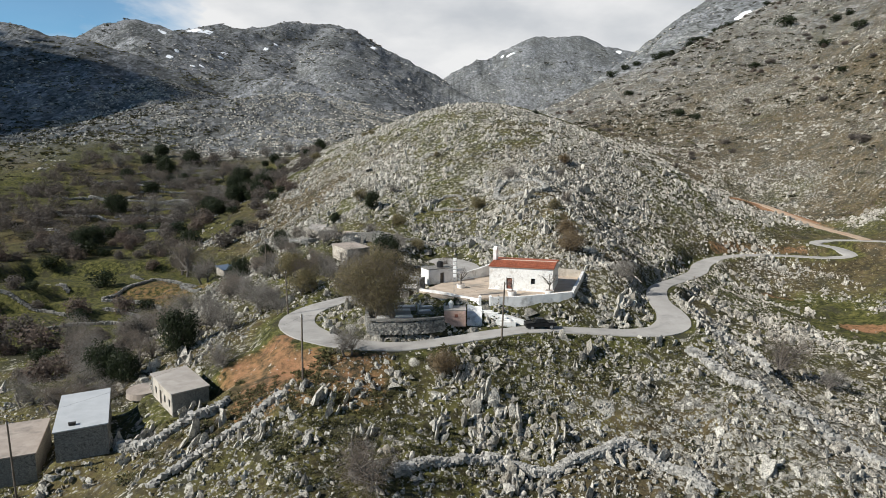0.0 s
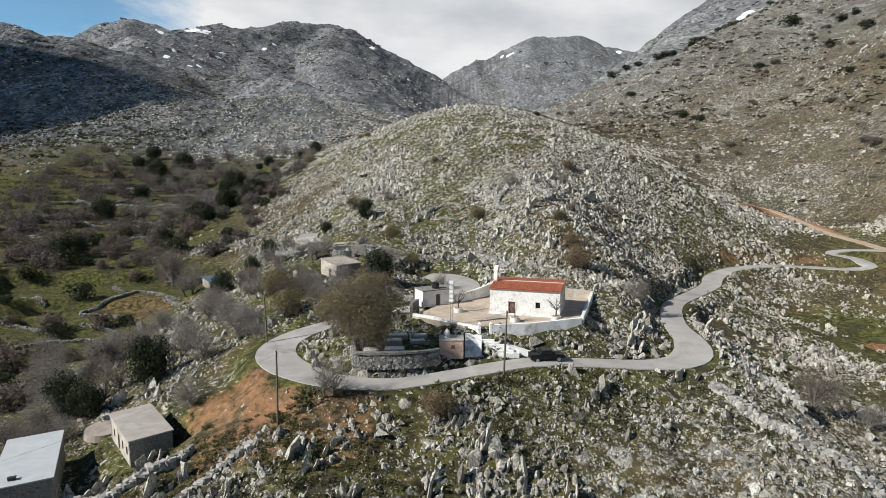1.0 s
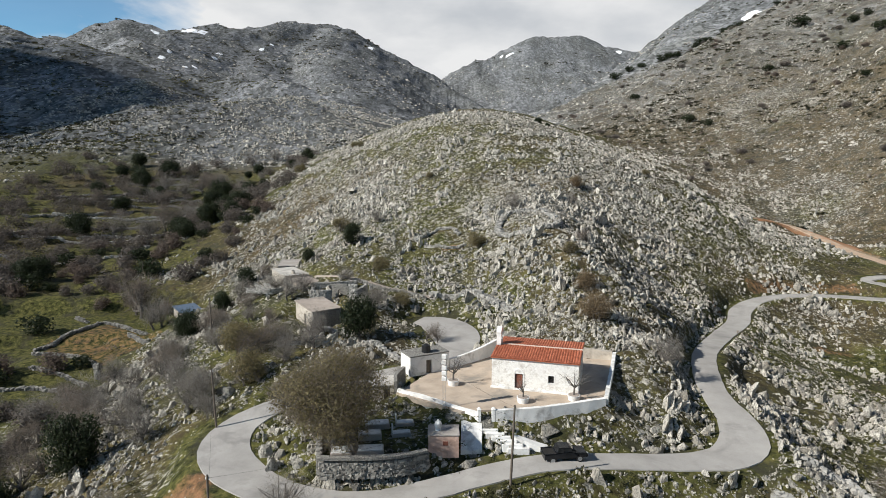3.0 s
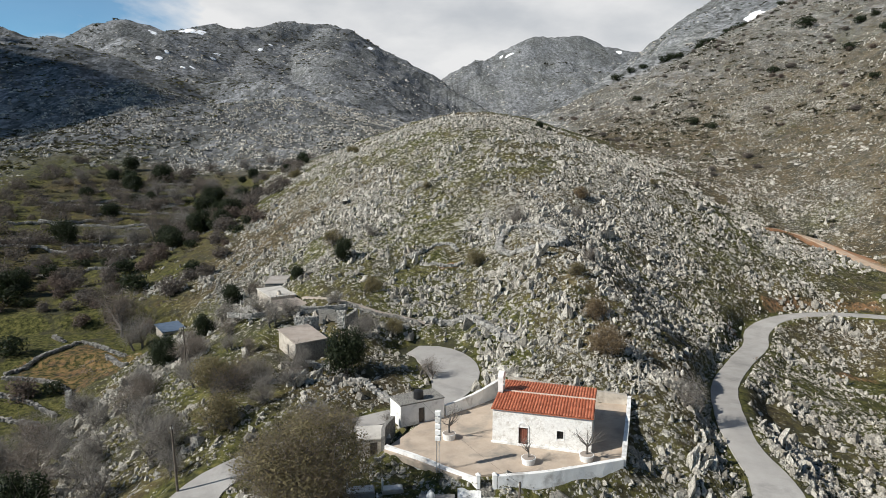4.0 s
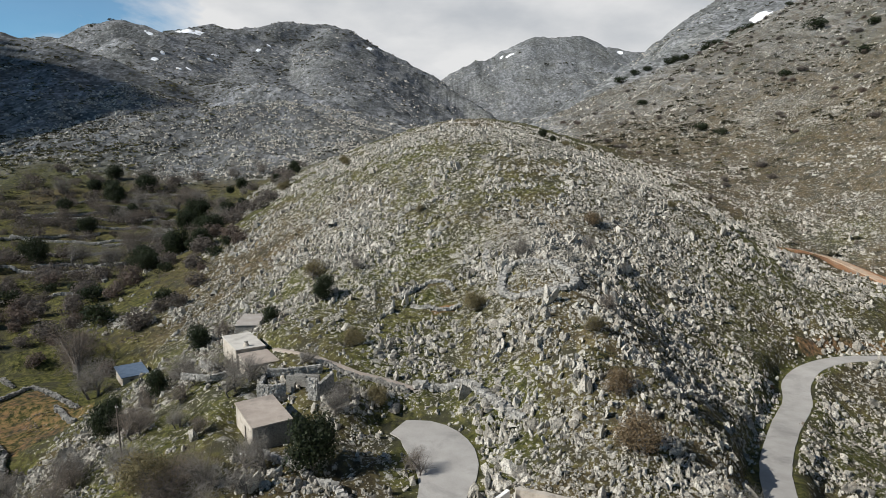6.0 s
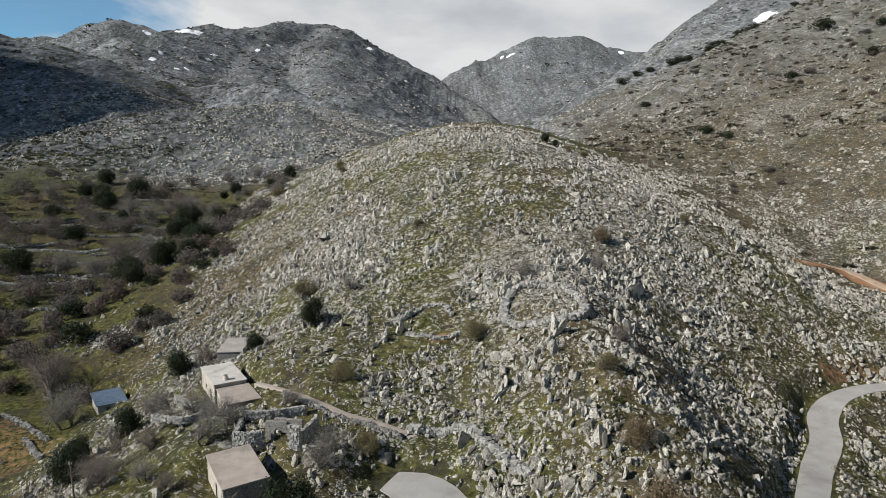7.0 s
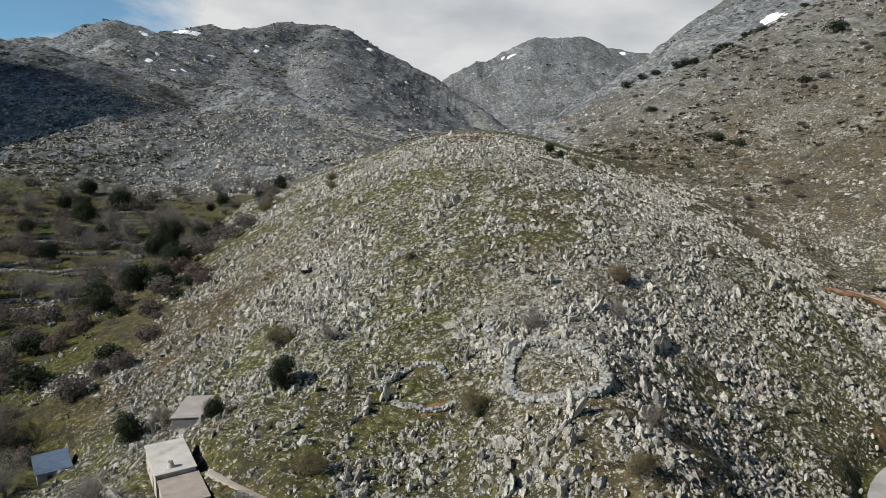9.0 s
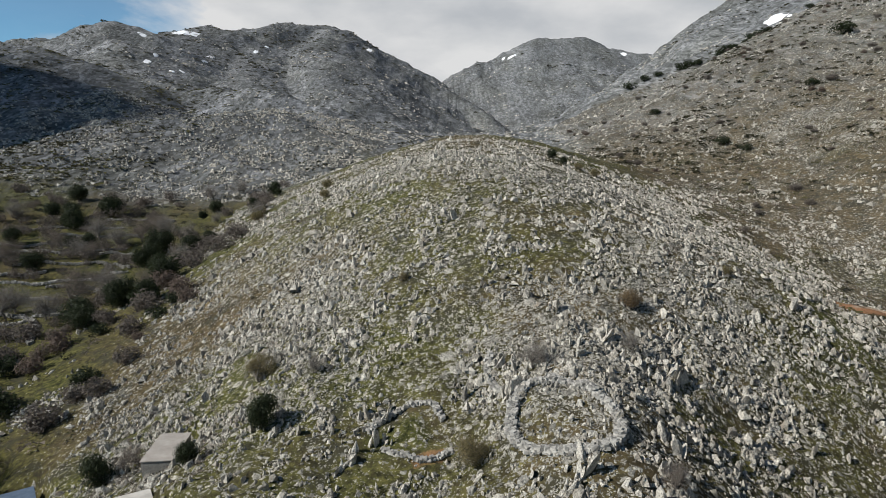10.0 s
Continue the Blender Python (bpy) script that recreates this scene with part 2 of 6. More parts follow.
M_ground = ground_material()
M_rock = limestone("limestone")
M_rubble = varied("dry_stone", (0.17, 0.165, 0.15), (0.47, 0.45, 0.41), island=True, scale=5.0)
M_midrubble = varied("grey_wall_stone", (0.10, 0.096, 0.088), (0.34, 0.325, 0.29), island=True, scale=5.0)
M_road = surface("asphalt_grey", (0.295, 0.28, 0.26), (0.40, 0.382, 0.355), 0.35, 9.0, 0.9, 0.25, 0.01, 0.3, stains=(0.25, 0.238, 0.222))
M_earthroad = surface("track_earth", (0.34, 0.245, 0.17), (0.50, 0.39, 0.285), 0.4, 5.0, 0.95, 0.4, 0.03, stains=(0.42, 0.24, 0.14))
M_white = surface("whitewash", (0.70, 0.69, 0.66), (0.84, 0.83, 0.80), 1.3, 9.0, 0.85, 0.5, 0.04, stains=(0.44, 0.42, 0.39))
M_chapel = surface("whitewashed_rubble", (0.66, 0.64, 0.60), (0.85, 0.84, 0.80), 2.6, 7.0, 0.88, 0.7, 0.07, 0.45, stains=(0.50, 0.46, 0.41))


def coursed(m, scale=2.6, joint_col=(0.36, 0.33, 0.29), wear=(0.45, 0.62, 0.55)):
    """Rubble courses that show through the limewash."""
    nt = m.node_tree
    b = nt.nodes["Principled BSDF"]
    base = b.inputs["Base Color"].links[0].from_socket
    vo = nd(nt, "ShaderNodeTexVoronoi", Scale=scale, Randomness=0.85)
    vo.feature = "DISTANCE_TO_EDGE"
    nt.links.new(position(nt, (1.0, 1.0, 1.7)), vo.inputs["Vector"])
    joint = ramp(nt, vo.outputs["Distance"], [(0.0, 1.0), (0.10, 0.0)])
    worn = ramp(nt, fbm(nt, position(nt), 0.8, 5, 0.65), [(wear[0], 0.0), (wear[1], wear[2])])
    nt.links.new(mix(nt, calc(nt, "MULTIPLY", joint, worn), base, joint_col), b.inputs["Base Color"])
    bump(nt, b, calc(nt, "ADD", ramp(nt, vo.outputs["Distance"], [(0.0, 0.0), (0.14, 1.0)]), fbm(nt, position(nt), 6.0, 4, 0.6)), 0.22, 0.04)


coursed(M_chapel, 2.2, (0.40, 0.365, 0.315), (0.42, 0.62, 0.7))
M_paving = surface("yard_concrete", (0.38, 0.305, 0.235), (0.52, 0.43, 0.34), 0.5, 6.0, 0.9, 0.3, 0.02, stains=(0.27, 0.24, 0.20))
M_tile = varied("clay_tile", (0.32, 0.095, 0.048), (0.54, 0.185, 0.10), 0.75, 6.0)
M_tile_row = varied("clay_tile_row", (0.32, 0.095, 0.048), (0.54, 0.185, 0.10), 0.75, 6.0, island=True)
M_ridge = surface("lime_mortar", (0.40, 0.30, 0.24), (0.58, 0.48, 0.40), 2.0, 12.0)
M_plaster = surface("old_plaster", (0.36, 0.32, 0.265), (0.54, 0.49, 0.42), 0.9, 7.0, 0.9, 0.5, 0.05, stains=(0.25, 0.22, 0.185))
M_wallstone = surface("rough_wall", (0.13, 0.125, 0.115), (0.34, 0.325, 0.29), 2.4, 8.0, 0.95, 1.0, 0.12, 0.5)
coursed(M_wallstone, 3.2, (0.06, 0.056, 0.05), (0.25, 0.4, 0.9))
M_slab = surface("concrete_roof", (0.30, 0.27, 0.24), (0.42, 0.385, 0.345), 0.6, 8.0, 0.9, 0.25, 0.02, stains=(0.30, 0.27, 0.24))
M_slab_pale = surface("painted_roof", (0.36, 0.375, 0.385), (0.45, 0.465, 0.475), 0.5, 8.0, 0.8, 0.15, 0.01)
M_slab_cream = surface("limed_roof", (0.42, 0.395, 0.35), (0.58, 0.55, 0.50), 0.6, 8.0, 0.9, 0.3, 0.02, stains=(0.34, 0.315, 0.28))
M_slab_brown = surface("clay_roof", (0.28, 0.235, 0.20), (0.40, 0.345, 0.295), 0.6, 8.0, 0.95, 0.3, 0.03, stains=(0.22, 0.19, 0.165))
M_pink = surface("pink_render", (0.47, 0.305, 0.235), (0.60, 0.425, 0.345), 1.2, 10.0, 0.9, 0.3, 0.02, stains=(0.28, 0.19, 0.15))
M_wood = surface("weathered_wood", (0.085, 0.07, 0.055), (0.18, 0.15, 0.12), 3.0, 25.0, 0.9, 0.4, 0.02)
M_reddoor = surface("brown_red_door", (0.16, 0.055, 0.035), (0.24, 0.09, 0.06), 3.0, 20.0, 0.6, 0.2, 0.01)
M_black = surface("black_plastic", (0.012, 0.012, 0.013), (0.025, 0.025, 0.026), 3.0, 20.0, 0.5, 0.1, 0.01)
# near-black that paints the unlit depth of house windows and the load bed
M_dark = surface("painted_dark_opening", (0.012, 0.011, 0.010), (0.03, 0.028, 0.025), 2.0, 9.0, 0.95, 0.3, 0.02)
M_carpaint = surface("black_car_paint", (0.010, 0.011, 0.013), (0.016, 0.017, 0.019), 2.0, 30.0, 0.22, 0.02, 0.001)
M_glass = surface("dark_glass", (0.015, 0.017, 0.019), (0.02, 0.022, 0.025), 1.0, 8.0, 0.06, 0.0, 0.001)
M_rubber = surface("tyre_rubber", (0.012, 0.012, 0.012), (0.022, 0.022, 0.022), 5.0, 30.0, 0.85)
M_metal = surface("galvanised_metal", (0.36, 0.37, 0.38), (0.50, 0.51, 0.52), 2.0, 14.0, 0.45, 0.1, 0.005, metal=0.8)
M_bluemetal = surface("blue_grey_sheet", (0.075, 0.11, 0.16), (0.14, 0.185, 0.25), 0.8, 8.0, 0.6, 0.2, 0.01)
M_iron = surface("dark_iron", (0.03, 0.028, 0.026), (0.07, 0.062, 0.055), 4.0, 20.0, 0.6, 0.2, 0.01, metal=0.5)
M_marble = surface("grave_marble", (0.50, 0.50, 0.49), (0.66, 0.66, 0.64), 1.6, 9.0, 0.5, 0.1, 0.01, stains=(0.36, 0.355, 0.34))
M_snow = surface("old_snow", (0.78, 0.80, 0.83), (0.88, 0.89, 0.90), 0.1, 1.0, 0.8, 0.3, 0.2)
M_bark = surface("grey_bark", (0.085, 0.075, 0.065), (0.19, 0.17, 0.15), 2.0, 12.0, 0.95, 0.8, 0.05)
M_twig = varied("bare_twigs", (0.16, 0.147, 0.128), (0.36, 0.333, 0.296), 0.95, 1.2, island=True)
M_twig_brown = varied("brown_twigs", (0.13, 0.108, 0.088), (0.29, 0.245, 0.205), 0.95, 1.2, island=True)
M_olive = varied("olive_leaves", (0.125, 0.108, 0.054), (0.27, 0.225, 0.12), 0.75, 1.0, island=True)
M_russet = varied("russet_leaves", (0.13, 0.095, 0.055), (0.28, 0.208, 0.125), 0.85, 1.0, island=True)
M_evergreen = varied("dark_leaves", (0.016, 0.023, 0.010), (0.042, 0.056, 0.024), 0.65, 1.0, island=True)
M_scrub = varied("scrub_leaves", (0.042, 0.045, 0.019), (0.17, 0.158, 0.072), 0.9, 0.8, island=True)
M_twig_far = varied("far_twigs", (0.105, 0.090, 0.078), (0.20, 0.172, 0.150), 0.95, 0.25, island=True)
M_twig_far_brown = varied("far_brown_twigs", (0.115, 0.088, 0.072), (0.21, 0.165, 0.138), 0.95, 0.25, island=True)
M_hedge = varied("hedge_leaves", (0.022, 0.024, 0.014), (0.085, 0.078, 0.045), 0.9, 0.8, island=True)
M_grassy = varied("grass_tufts", (0.04, 0.055, 0.016), (0.13, 0.135, 0.05), 0.9, 0.8, island=True)
# vapour of the out-of-view clouds added to shade the west side
M_cloud, _nt, _b = material("shade_cloud_vapour", 1.0, spec=0.0)
_b.inputs["Base Color"].default_value = (0.8, 0.8, 0.8, 1)
_b.inputs["Alpha"].default_value = 0.043



def leafy(m, share=0.45):
    """Light also comes through thin leaves and twigs."""
    nt = m.node_tree
    b = nt.nodes["Principled BSDF"]
    out = nt.nodes["Material Output"]
    tr = nt.nodes.new("ShaderNodeBsdfTranslucent")
    nt.links.new(b.inputs["Base Color"].links[0].from_socket, tr.inputs["Color"])
    mx = nt.nodes.new("ShaderNodeMixShader")
    mx.inputs[0].default_value = share
    nt.links.new(b.outputs["BSDF"], mx.inputs[1])
    nt.links.new(tr.outputs["BSDF"], mx.inputs[2])
    nt.links.new(mx.outputs["Shader"], out.inputs["Surface"])


for m in (M_russet, M_olive, M_evergreen, M_twig_far, M_twig_far_brown, M_twig, M_twig_brown, M_scrub, M_hedge, M_grassy):
    leafy(m)
# ---- terrain ----


def hash01(ix, iy, seed):
    n = (ix.astype(np.int64) * 374761393 + iy.astype(np.int64) * 668265263 + seed * 974711) & 0xFFFFFFFF
    n = ((n ^ (n >> 13)) * 1274126177) & 0xFFFFFFFF
    return ((n ^ (n >> 16)) & 0xFFFF) / 65535.0


def vnoise(x, y, seed=0):
    ix, iy = np.floor(x), np.floor(y)
    fx, fy = x - ix, y - iy
    fx, fy = fx * fx * (3 - 2 * fx), fy * fy * (3 - 2 * fy)
    a, b = hash01(ix, iy, seed), hash01(ix + 1, iy, seed)
    c, d = hash01(ix, iy + 1, seed), hash01(ix + 1, iy + 1, seed)
    return (a + (b - a) * fx) * (1 - fy) + (c + (d - c) * fx) * fy


def fractal(x, y, size, octaves=4, seed=0, gain=0.5, ridged=False):
    """Noise from -1 to 1 with features of that size in metres."""
    z, amp, total = 0.0, 1.0, 0.0
    for i in range(octaves):
        n = 2 * vnoise(x / size + 17.3 * i, y / size - 9.1 * i, seed + i) - 1
        z = z + amp * ((1 - 2 * np.abs(n)) if ridged else n)
        total += amp
        amp *= gain
        size *= 0.5
    return z / total


def smooth(a, b, v):
    t = np.clip((v - a) / (b - a), 0, 1)
    return t * t * (3 - 2 * t)


# rounded landforms: centre x, y, rise, half-widths along x and y
LANDFORMS = [
    ("hill_crest", 12.1, 292.4, 35.8, 79.5, 86.5),
    ("hill_front", 19.1, 212.6, 11.6, 49.7, 62.7),
    ("hill_rock_nose", 26.5, 142.5, 11.5, 15.5, 43.2),
    ("chapel_spur", 10.6, 93.8, 8.4, 22.9, 25.2),
    ("hamlet_shelf", -28.9, 139.9, 13.1, 32.6, 52.2),
    ("east_shoulder", 71.0, 218.2, 8.2, 41.7, 23.0),
    ("west_basin", -66.4, 167.2, -11.2, 46.3, 67.5),
    ("east_basin", 92.2, 151.5, -12.4, 37.7, 53.6),
    ("track_hollow", 155.2, 277.0, -18.7, 42.7, 57.1),
    ("saddle_back", 20.7, 424.7, 34.5, 93.6, 76.3),
    ("west_terraces", -124.5, 285.7, -7.9, 55.3, 73.3),
    ("near_gully", 36.7, 46.5, -1.6, 26.5, 10.2),
    ("west_knoll", -16.2, 75.8, 6.9, 20.5, 35.2),
    ("track_dip", 121.0, 211.0, -3.6, 11.0, 15.0),
    ("east_dip", 104.0, 226.0, -3.2, 17.0, 22.0),
    ("front_bench", 39.5, 86.6, 4.4, 9.0, 38.2),
]
PLAIN = (-13.59, 0.03421, 0.08145, 187.3, 338.6, -4.775, 0.7636, 0.02888, -112.6, 466.2, 105.1, 0.1229, 83.38)
# mountain crests: points along each crest, then its fall per metre
CRESTS = [
    ([(-900, 800, 265), (-601, 886, 180), (-538, 860, 165), (-467, 830, 148), (-366, 760, 107), (-305, 700, 84), (-296, 610, 44)], 0.37, 30),
    ([(-240, 440, 14), (-252, 520, 47), (-248, 580, 63), (-214, 620, 68), (-162, 680, 80)], 0.38, 20),
    ([(-363, 850, 104), (-311, 900, 120), (-218, 850, 108), (-124, 750, 76)], 0.45, 25),
    ([(-1480, 2394, 440), (-1200, 2050, 360), (-972, 1767, 325)], 0.45, 60),
    ([(-900, 1700, 318), (-736, 1563, 322), (-742, 1770, 352), (-662, 2291, 455)], 0.55, 60),
    ([(-662, 2291, 452), (-478, 2710, 556)], 0.62, 50),
    ([(-478, 2710, 556), (-279, 2591, 432), (-95, 2473, 318), (33, 2362, 252), (173, 2038, 120)], 0.80, 30),
    ([(-736, 1563, 318), (-560, 1250, 190), (-409, 1021, 92)], 0.42, 60),
    ([(-662, 2291, 450), (-480, 1700, 250), (-330, 1150, 120)], 0.45, 60),
    ([(-478, 2710, 552), (-330, 1900, 300), (-220, 1400, 170), (-120, 950, 84)], 0.52, 60),
    ([(40, 2876, 316), (225, 2996, 446), (476, 3115, 566), (611, 3116, 568), (826, 3003, 482), (1500, 2900, 500)], 0.54, 70),
    ([(225, 2600, 250), (420, 2700, 330), (640, 2500, 330)], 0.45, 60),
    ([(900, 1000, 560), (736, 1074, 445), (540, 1154, 312), (480, 1300, 262), (420, 1500, 205), (300, 1738, 128)], 0.72, 25),
    ([(640, 600, 290), (420, 683, 196), (389, 730, 172), (329, 780, 160), (278, 825, 126), (234, 870, 92), (175, 918, 76)], 0.52, 30),
]


def along(points, x, y):
    """Distance to a polyline of (x, y, z), and its z at the nearest place."""
    best, zz = np.full(np.shape(x), 1e9), np.zeros(np.shape(x))
    for (ax, ay, az), (bx, by, bz) in zip(points, points[1:]):
        dx, dy = bx - ax, by - ay
        t = np.clip(((x - ax) * dx + (y - ay) * dy) / (dx * dx + dy * dy), 0, 1)
        d = np.hypot(x - ax - t * dx, y - ay - t * dy)
        near = d < best
        best = np.where(near, d, best)
        zz = np.where(near, az + t * (bz - az), zz)
    return best, zz


def landform(x, y):
    z = PLAIN[0] + PLAIN[1] * 250 * np.tanh(x / 250) + PLAIN[2] * 600 * np.tanh((y - 100) / 600)
    for _, cx, cy, a, rx, ry in LANDFORMS:
        z = z + a * np.exp(-((x - cx) / rx) ** 2 - ((y - cy) / ry) ** 2)
    for cx, cy, az, s, w in (PLAIN[3:8], PLAIN[8:13]):
        w = 20 + abs(w)
        d = (x - cx) * math.cos(radians(az)) + (y - cy) * math.sin(radians(az))
        z = z + s * w * np.logaddexp(0, np.minimum(d, 260) / w)
    far = smooth(500, 900, np.hypot(x, y))
    crest = np.full(np.shape(x), -1e3)
    for pts, fall, w in CRESTS:
        for run in (pts[k:k + 2] for k in range(len(pts) - 1)):
            d, zc = along(run, x, y)
            crest = np.maximum(crest, zc - fall * (np.sqrt(d * d + w * w) - w))
    # gullies and knolls on the mountains
    crest = crest + 24 * fractal(x, y, 240, 5, 31, 0.55, True) * smooth(500, 1100, np.hypot(x, y))
    s = 10.0
    z = s * np.logaddexp(z / s, crest / s)
    mid = smooth(330, 480, np.hypot(x, y - 60))
    z = z + mid * (6.5 * fractal(x, y, 95, 4, 43, 0.55, True) + 2.5 * fractal(x, y, 38, 3, 47, 0.6, True)) + far * 5 * fractal(x, y, 60, 3, 41, 0.55, True)
    # closing slopes all round, out of the way of the valley
    back = smooth(300, 1500, -y) * 160 + smooth(900, 2600, np.abs(x)) * 260 * smooth(900, 300, y)
    return z + back * (0.7 + 0.3 * fractal(x, y, 400, 3, 51))


def catmull(points, step=1.5):
    P = np.array(points, float)
    P = np.vstack([2 * P[0] - P[1], P, 2 * P[-1] - P[-2]])
    out = []
    for i in range(1, len(P) - 2):
        n = max(2, int(np.linalg.norm(P[i + 1] - P[i]) / step))
        for t in np.arange(n) / n:
            out.append(0.5 * (2 * P[i] + (P[i + 1] - P[i - 1]) * t + (2 * P[i - 1] - 5 * P[i] + 4 * P[i + 1] - P[i + 2]) * t * t + (3 * P[i] - P[i - 1] - 3 * P[i + 1] + P[i + 2]) * t ** 3))
    out.append(P[-2])
    return np.array(out)


# the concrete-grey road: x, y, z, width
ROAD = catmull([
    (1, 112, -1.9, 3.4), (-6, 109, -2.2, 3.4), (-13, 104.5, -2.5, 3.4), (-18.5, 99.5, -2.8, 3.8), (-21.6, 95, -3.3, 4.6), (-21.6, 90, -3.6, 5.2), (-18.6, 85.3, -3.8, 5.2),
    (-13, 81.3, -3.9, 4.2), (-6, 80.2, -4.0, 3.6), (0.5, 82.3, -3.9, 3.4), (6.3, 84.8, -3.7, 3.4), (12.5, 86.7, -3.5, 3.4), (20, 87.8, -4.0, 3.4), (27, 88.8, -4.6, 3.8),
    (32, 90, -4.7, 4.8), (35.2, 93.2, -4.5, 5.2), (36.6, 98, -4.1, 4.6), (37, 104, -3.8, 3.6), (39.5, 113.5, -4.2, 3.6), (46.7, 131, -6.4, 3.8), (57.5, 148.5, -8.5, 4.2),
    (66, 160, -9.0, 4.6), (71, 169.2, -8.6, 4.8), (78.6, 176.6, -8.0, 4.0), (89, 181.2, -7.9, 3.6), (101, 181.3, -8.1, 3.6), (111, 177.3, -8.0, 3.8), (116.5, 177.5, -7.2, 4.4),
    (116, 183, -6.0, 4.4), (112, 187, -5.2, 3.6), (117, 189, -4.6, 3.4), (126, 184, -4.0, 3.4), (138, 176, -4.0, 3.4), (160, 165, -5.0, 3.4)])
PLAZA = catmull([(1.0, 111.5, -1.9, 3.6), (2.8, 116, -1.9, 4.6), (3.9, 121, -1.8, 6.6), (3.4, 127, -1.6, 8.2), (1.0, 132.0, -1.4, 7.6), (-2.5, 134.0, -1.4, 4.5)])
TRACK = catmull([(126, 184, -4.0, 3.0), (131, 200, -4.4, 3.2), (134.5, 216, -4.7, 3.2), (135, 229, -4.2, 3.2), (134, 244, -1.7, 3.2), (130.5, 255, 0.9, 3.2), (124, 258, 2.8, 3.0), (118, 257, 4.2, 2.8)])
FOOTPATH = catmull([(-25, 157.5, 1.9, 0.9), (-18.6, 151.2, 3.0, 0.9), (-13.0, 147.4, 2.7, 0.9), (-9.5, 145.5, 2.0, 0.9), (-6.3, 144.5, 1.6, 0.9), (-3.2, 143.0, 1.2, 1.0), (-0.6, 141.9, 0.8, 1.0)])
YARD_Z = -0.25
YARD = [(-3.8, 97.0), (3.6, 91.6), (19.6, 94.0), (24.6, 108.5), (10.5, 113.0), (1.5, 106.5)]


def ribbon_distance(path, x, y):
    """Distance to a path's middle, with the height and the half-width there."""
    best = np.full(np.shape(x), 1e9)
    zz, ww = np.zeros(np.shape(x)), np.zeros(np.shape(x))
    for a, b in zip(path[:-1], path[1:]):
        dx, dy = b[0] - a[0], b[1] - a[1]
        t = np.clip(((x - a[0]) * dx + (y - a[1]) * dy) / (dx * dx + dy * dy + 1e-9), 0, 1)
        d = np.hypot(x - a[0] - t * dx, y - a[1] - t * dy)
        near = d < best
        best = np.where(near, d, best)
        zz = np.where(near, a[2] + t * (b[2] - a[2]), zz)
        ww = np.where(near, 0.5 * (a[3] + t * (b[3] - a[3])), ww)
    return best, zz, ww


def polygon_distance(poly, x, y):
    """Distance outside a polygon; negative inside."""
    inside = np.zeros(np.shape(x), bool)
    best = np.full(np.shape(x), 1e9)
    for (ax, ay), (bx, by) in zip(poly, poly[1:] + poly[:1]):
        dx, dy = bx - ax, by - ay
        t = np.clip(((x - ax) * dx + (y - ay) * dy) / (dx * dx + dy * dy), 0, 1)
        best = np.minimum(best, np.hypot(x - ax - t * dx, y - ay - t * dy))
        cross = ((ay > y) != (by > y)) & (x < (bx - ax) * (y - ay) / (by - ay + 1e-12) + ax)
        inside ^= cross
    return np.where(inside, -best, best)


def level(z, d, height, edge=2.5):
    return height + (z - height) * smooth(0.0, edge, d)


# level places: centre x, y, half-size x, half-size y, turn in degrees, height (None: as it lies)
PADS = [
    (-34.6, 79, 3.0, 5.4, 39, -11.1), (-44.5, 73.9, 3.4, 6.8, 26.5, -13.9), (-52.5, 72, 3.8, 6.0, 24, -16.6),
    (-19.3, 130.8, 3.0, 5.0, 31, -0.9), (-31.7, 161, 3.2, 5.5, 32, -1.2), (-27.3, 153.5, 3.2, 5.0, 32, -1.2),
    (-36, 181.6, 2.8, 5.2, 8, -1.8), (-65.5, 188.5, 3.4, 4.8, 37, -15.3), (-4.6, 89.0, 4.6, 4.6, 8, -1.75), (-5.1, 101.2, 1.8, 1.8, 8, -2.5),
]
FIELDS = [  # terraced fields on the valley floor: centre, half-sizes, turn, height
    (-84, 186, 11, 13, 20, -16.6), (-92, 164, 13, 8, 10, -18.4), (-112, 185, 14, 9, 10, -16.5), (-80, 142, 15, 9, 15, -19.6), (-108, 150, 14, 10, 10, -19.8),
]


def pad_distance(px, py, hx, hy, turn, x, y):
    c, s = math.cos(radians(turn)), math.sin(radians(turn))
    u, v = (x - px) * c + (y - py) * s, -(x - px) * s + (y - py) * c
    return np.hypot(np.maximum(np.abs(u) - hx, 0), np.maximum(np.abs(v) - hy, 0))


def rockiness(x, y):
    """How much bare limestone lies on the slope, 0 to 1."""
    west = smooth(-60, -84, x + 0.12 * (y - 230) * (y > 230)) * smooth(110, 140, y) * smooth(460, 400, y)
    basin = smooth(45, 70, x) * smooth(175, 160, y) * smooth(95, 115, y)
    hill = np.exp(-((x - 15) / 85) ** 4 - ((y - 240) / 155) ** 4)
    r = 0.50 + 0.16 * hill - 0.38 * west - 0.08 * basin + 0.27 * fractal(x, y, 24, 3, 71)
    east = smooth(105, 150, x) * smooth(240, 300, y) * smooth(900, 500, y)
    r = r + 0.01 * east + 0.10 * smooth(100, 84, y) + 0.40 * np.exp(-((x - 36) / 17) ** 2 - ((y - 67) / 13) ** 2)
    return np.clip(r, 0.0, 0.95)


def relief(x, y):
    """Outcrops: low steps and ribs of rock that stand out of the slope."""
    r = rockiness(x, y)
    near = smooth(420, 300, np.hypot(x - 10, y - 150))
    ribs = fractal(x * 0.9 + 0.42 * y, y * 0.9 - 0.42 * x, 7.0, 3, 81, 0.6, True)
    return near * r * (1.7 * np.maximum(ribs, -0.15) + 0.6 * fractal(x, y, 3.0, 2, 91)) + near * 0.5 * fractal(x, y, 14, 2, 95)


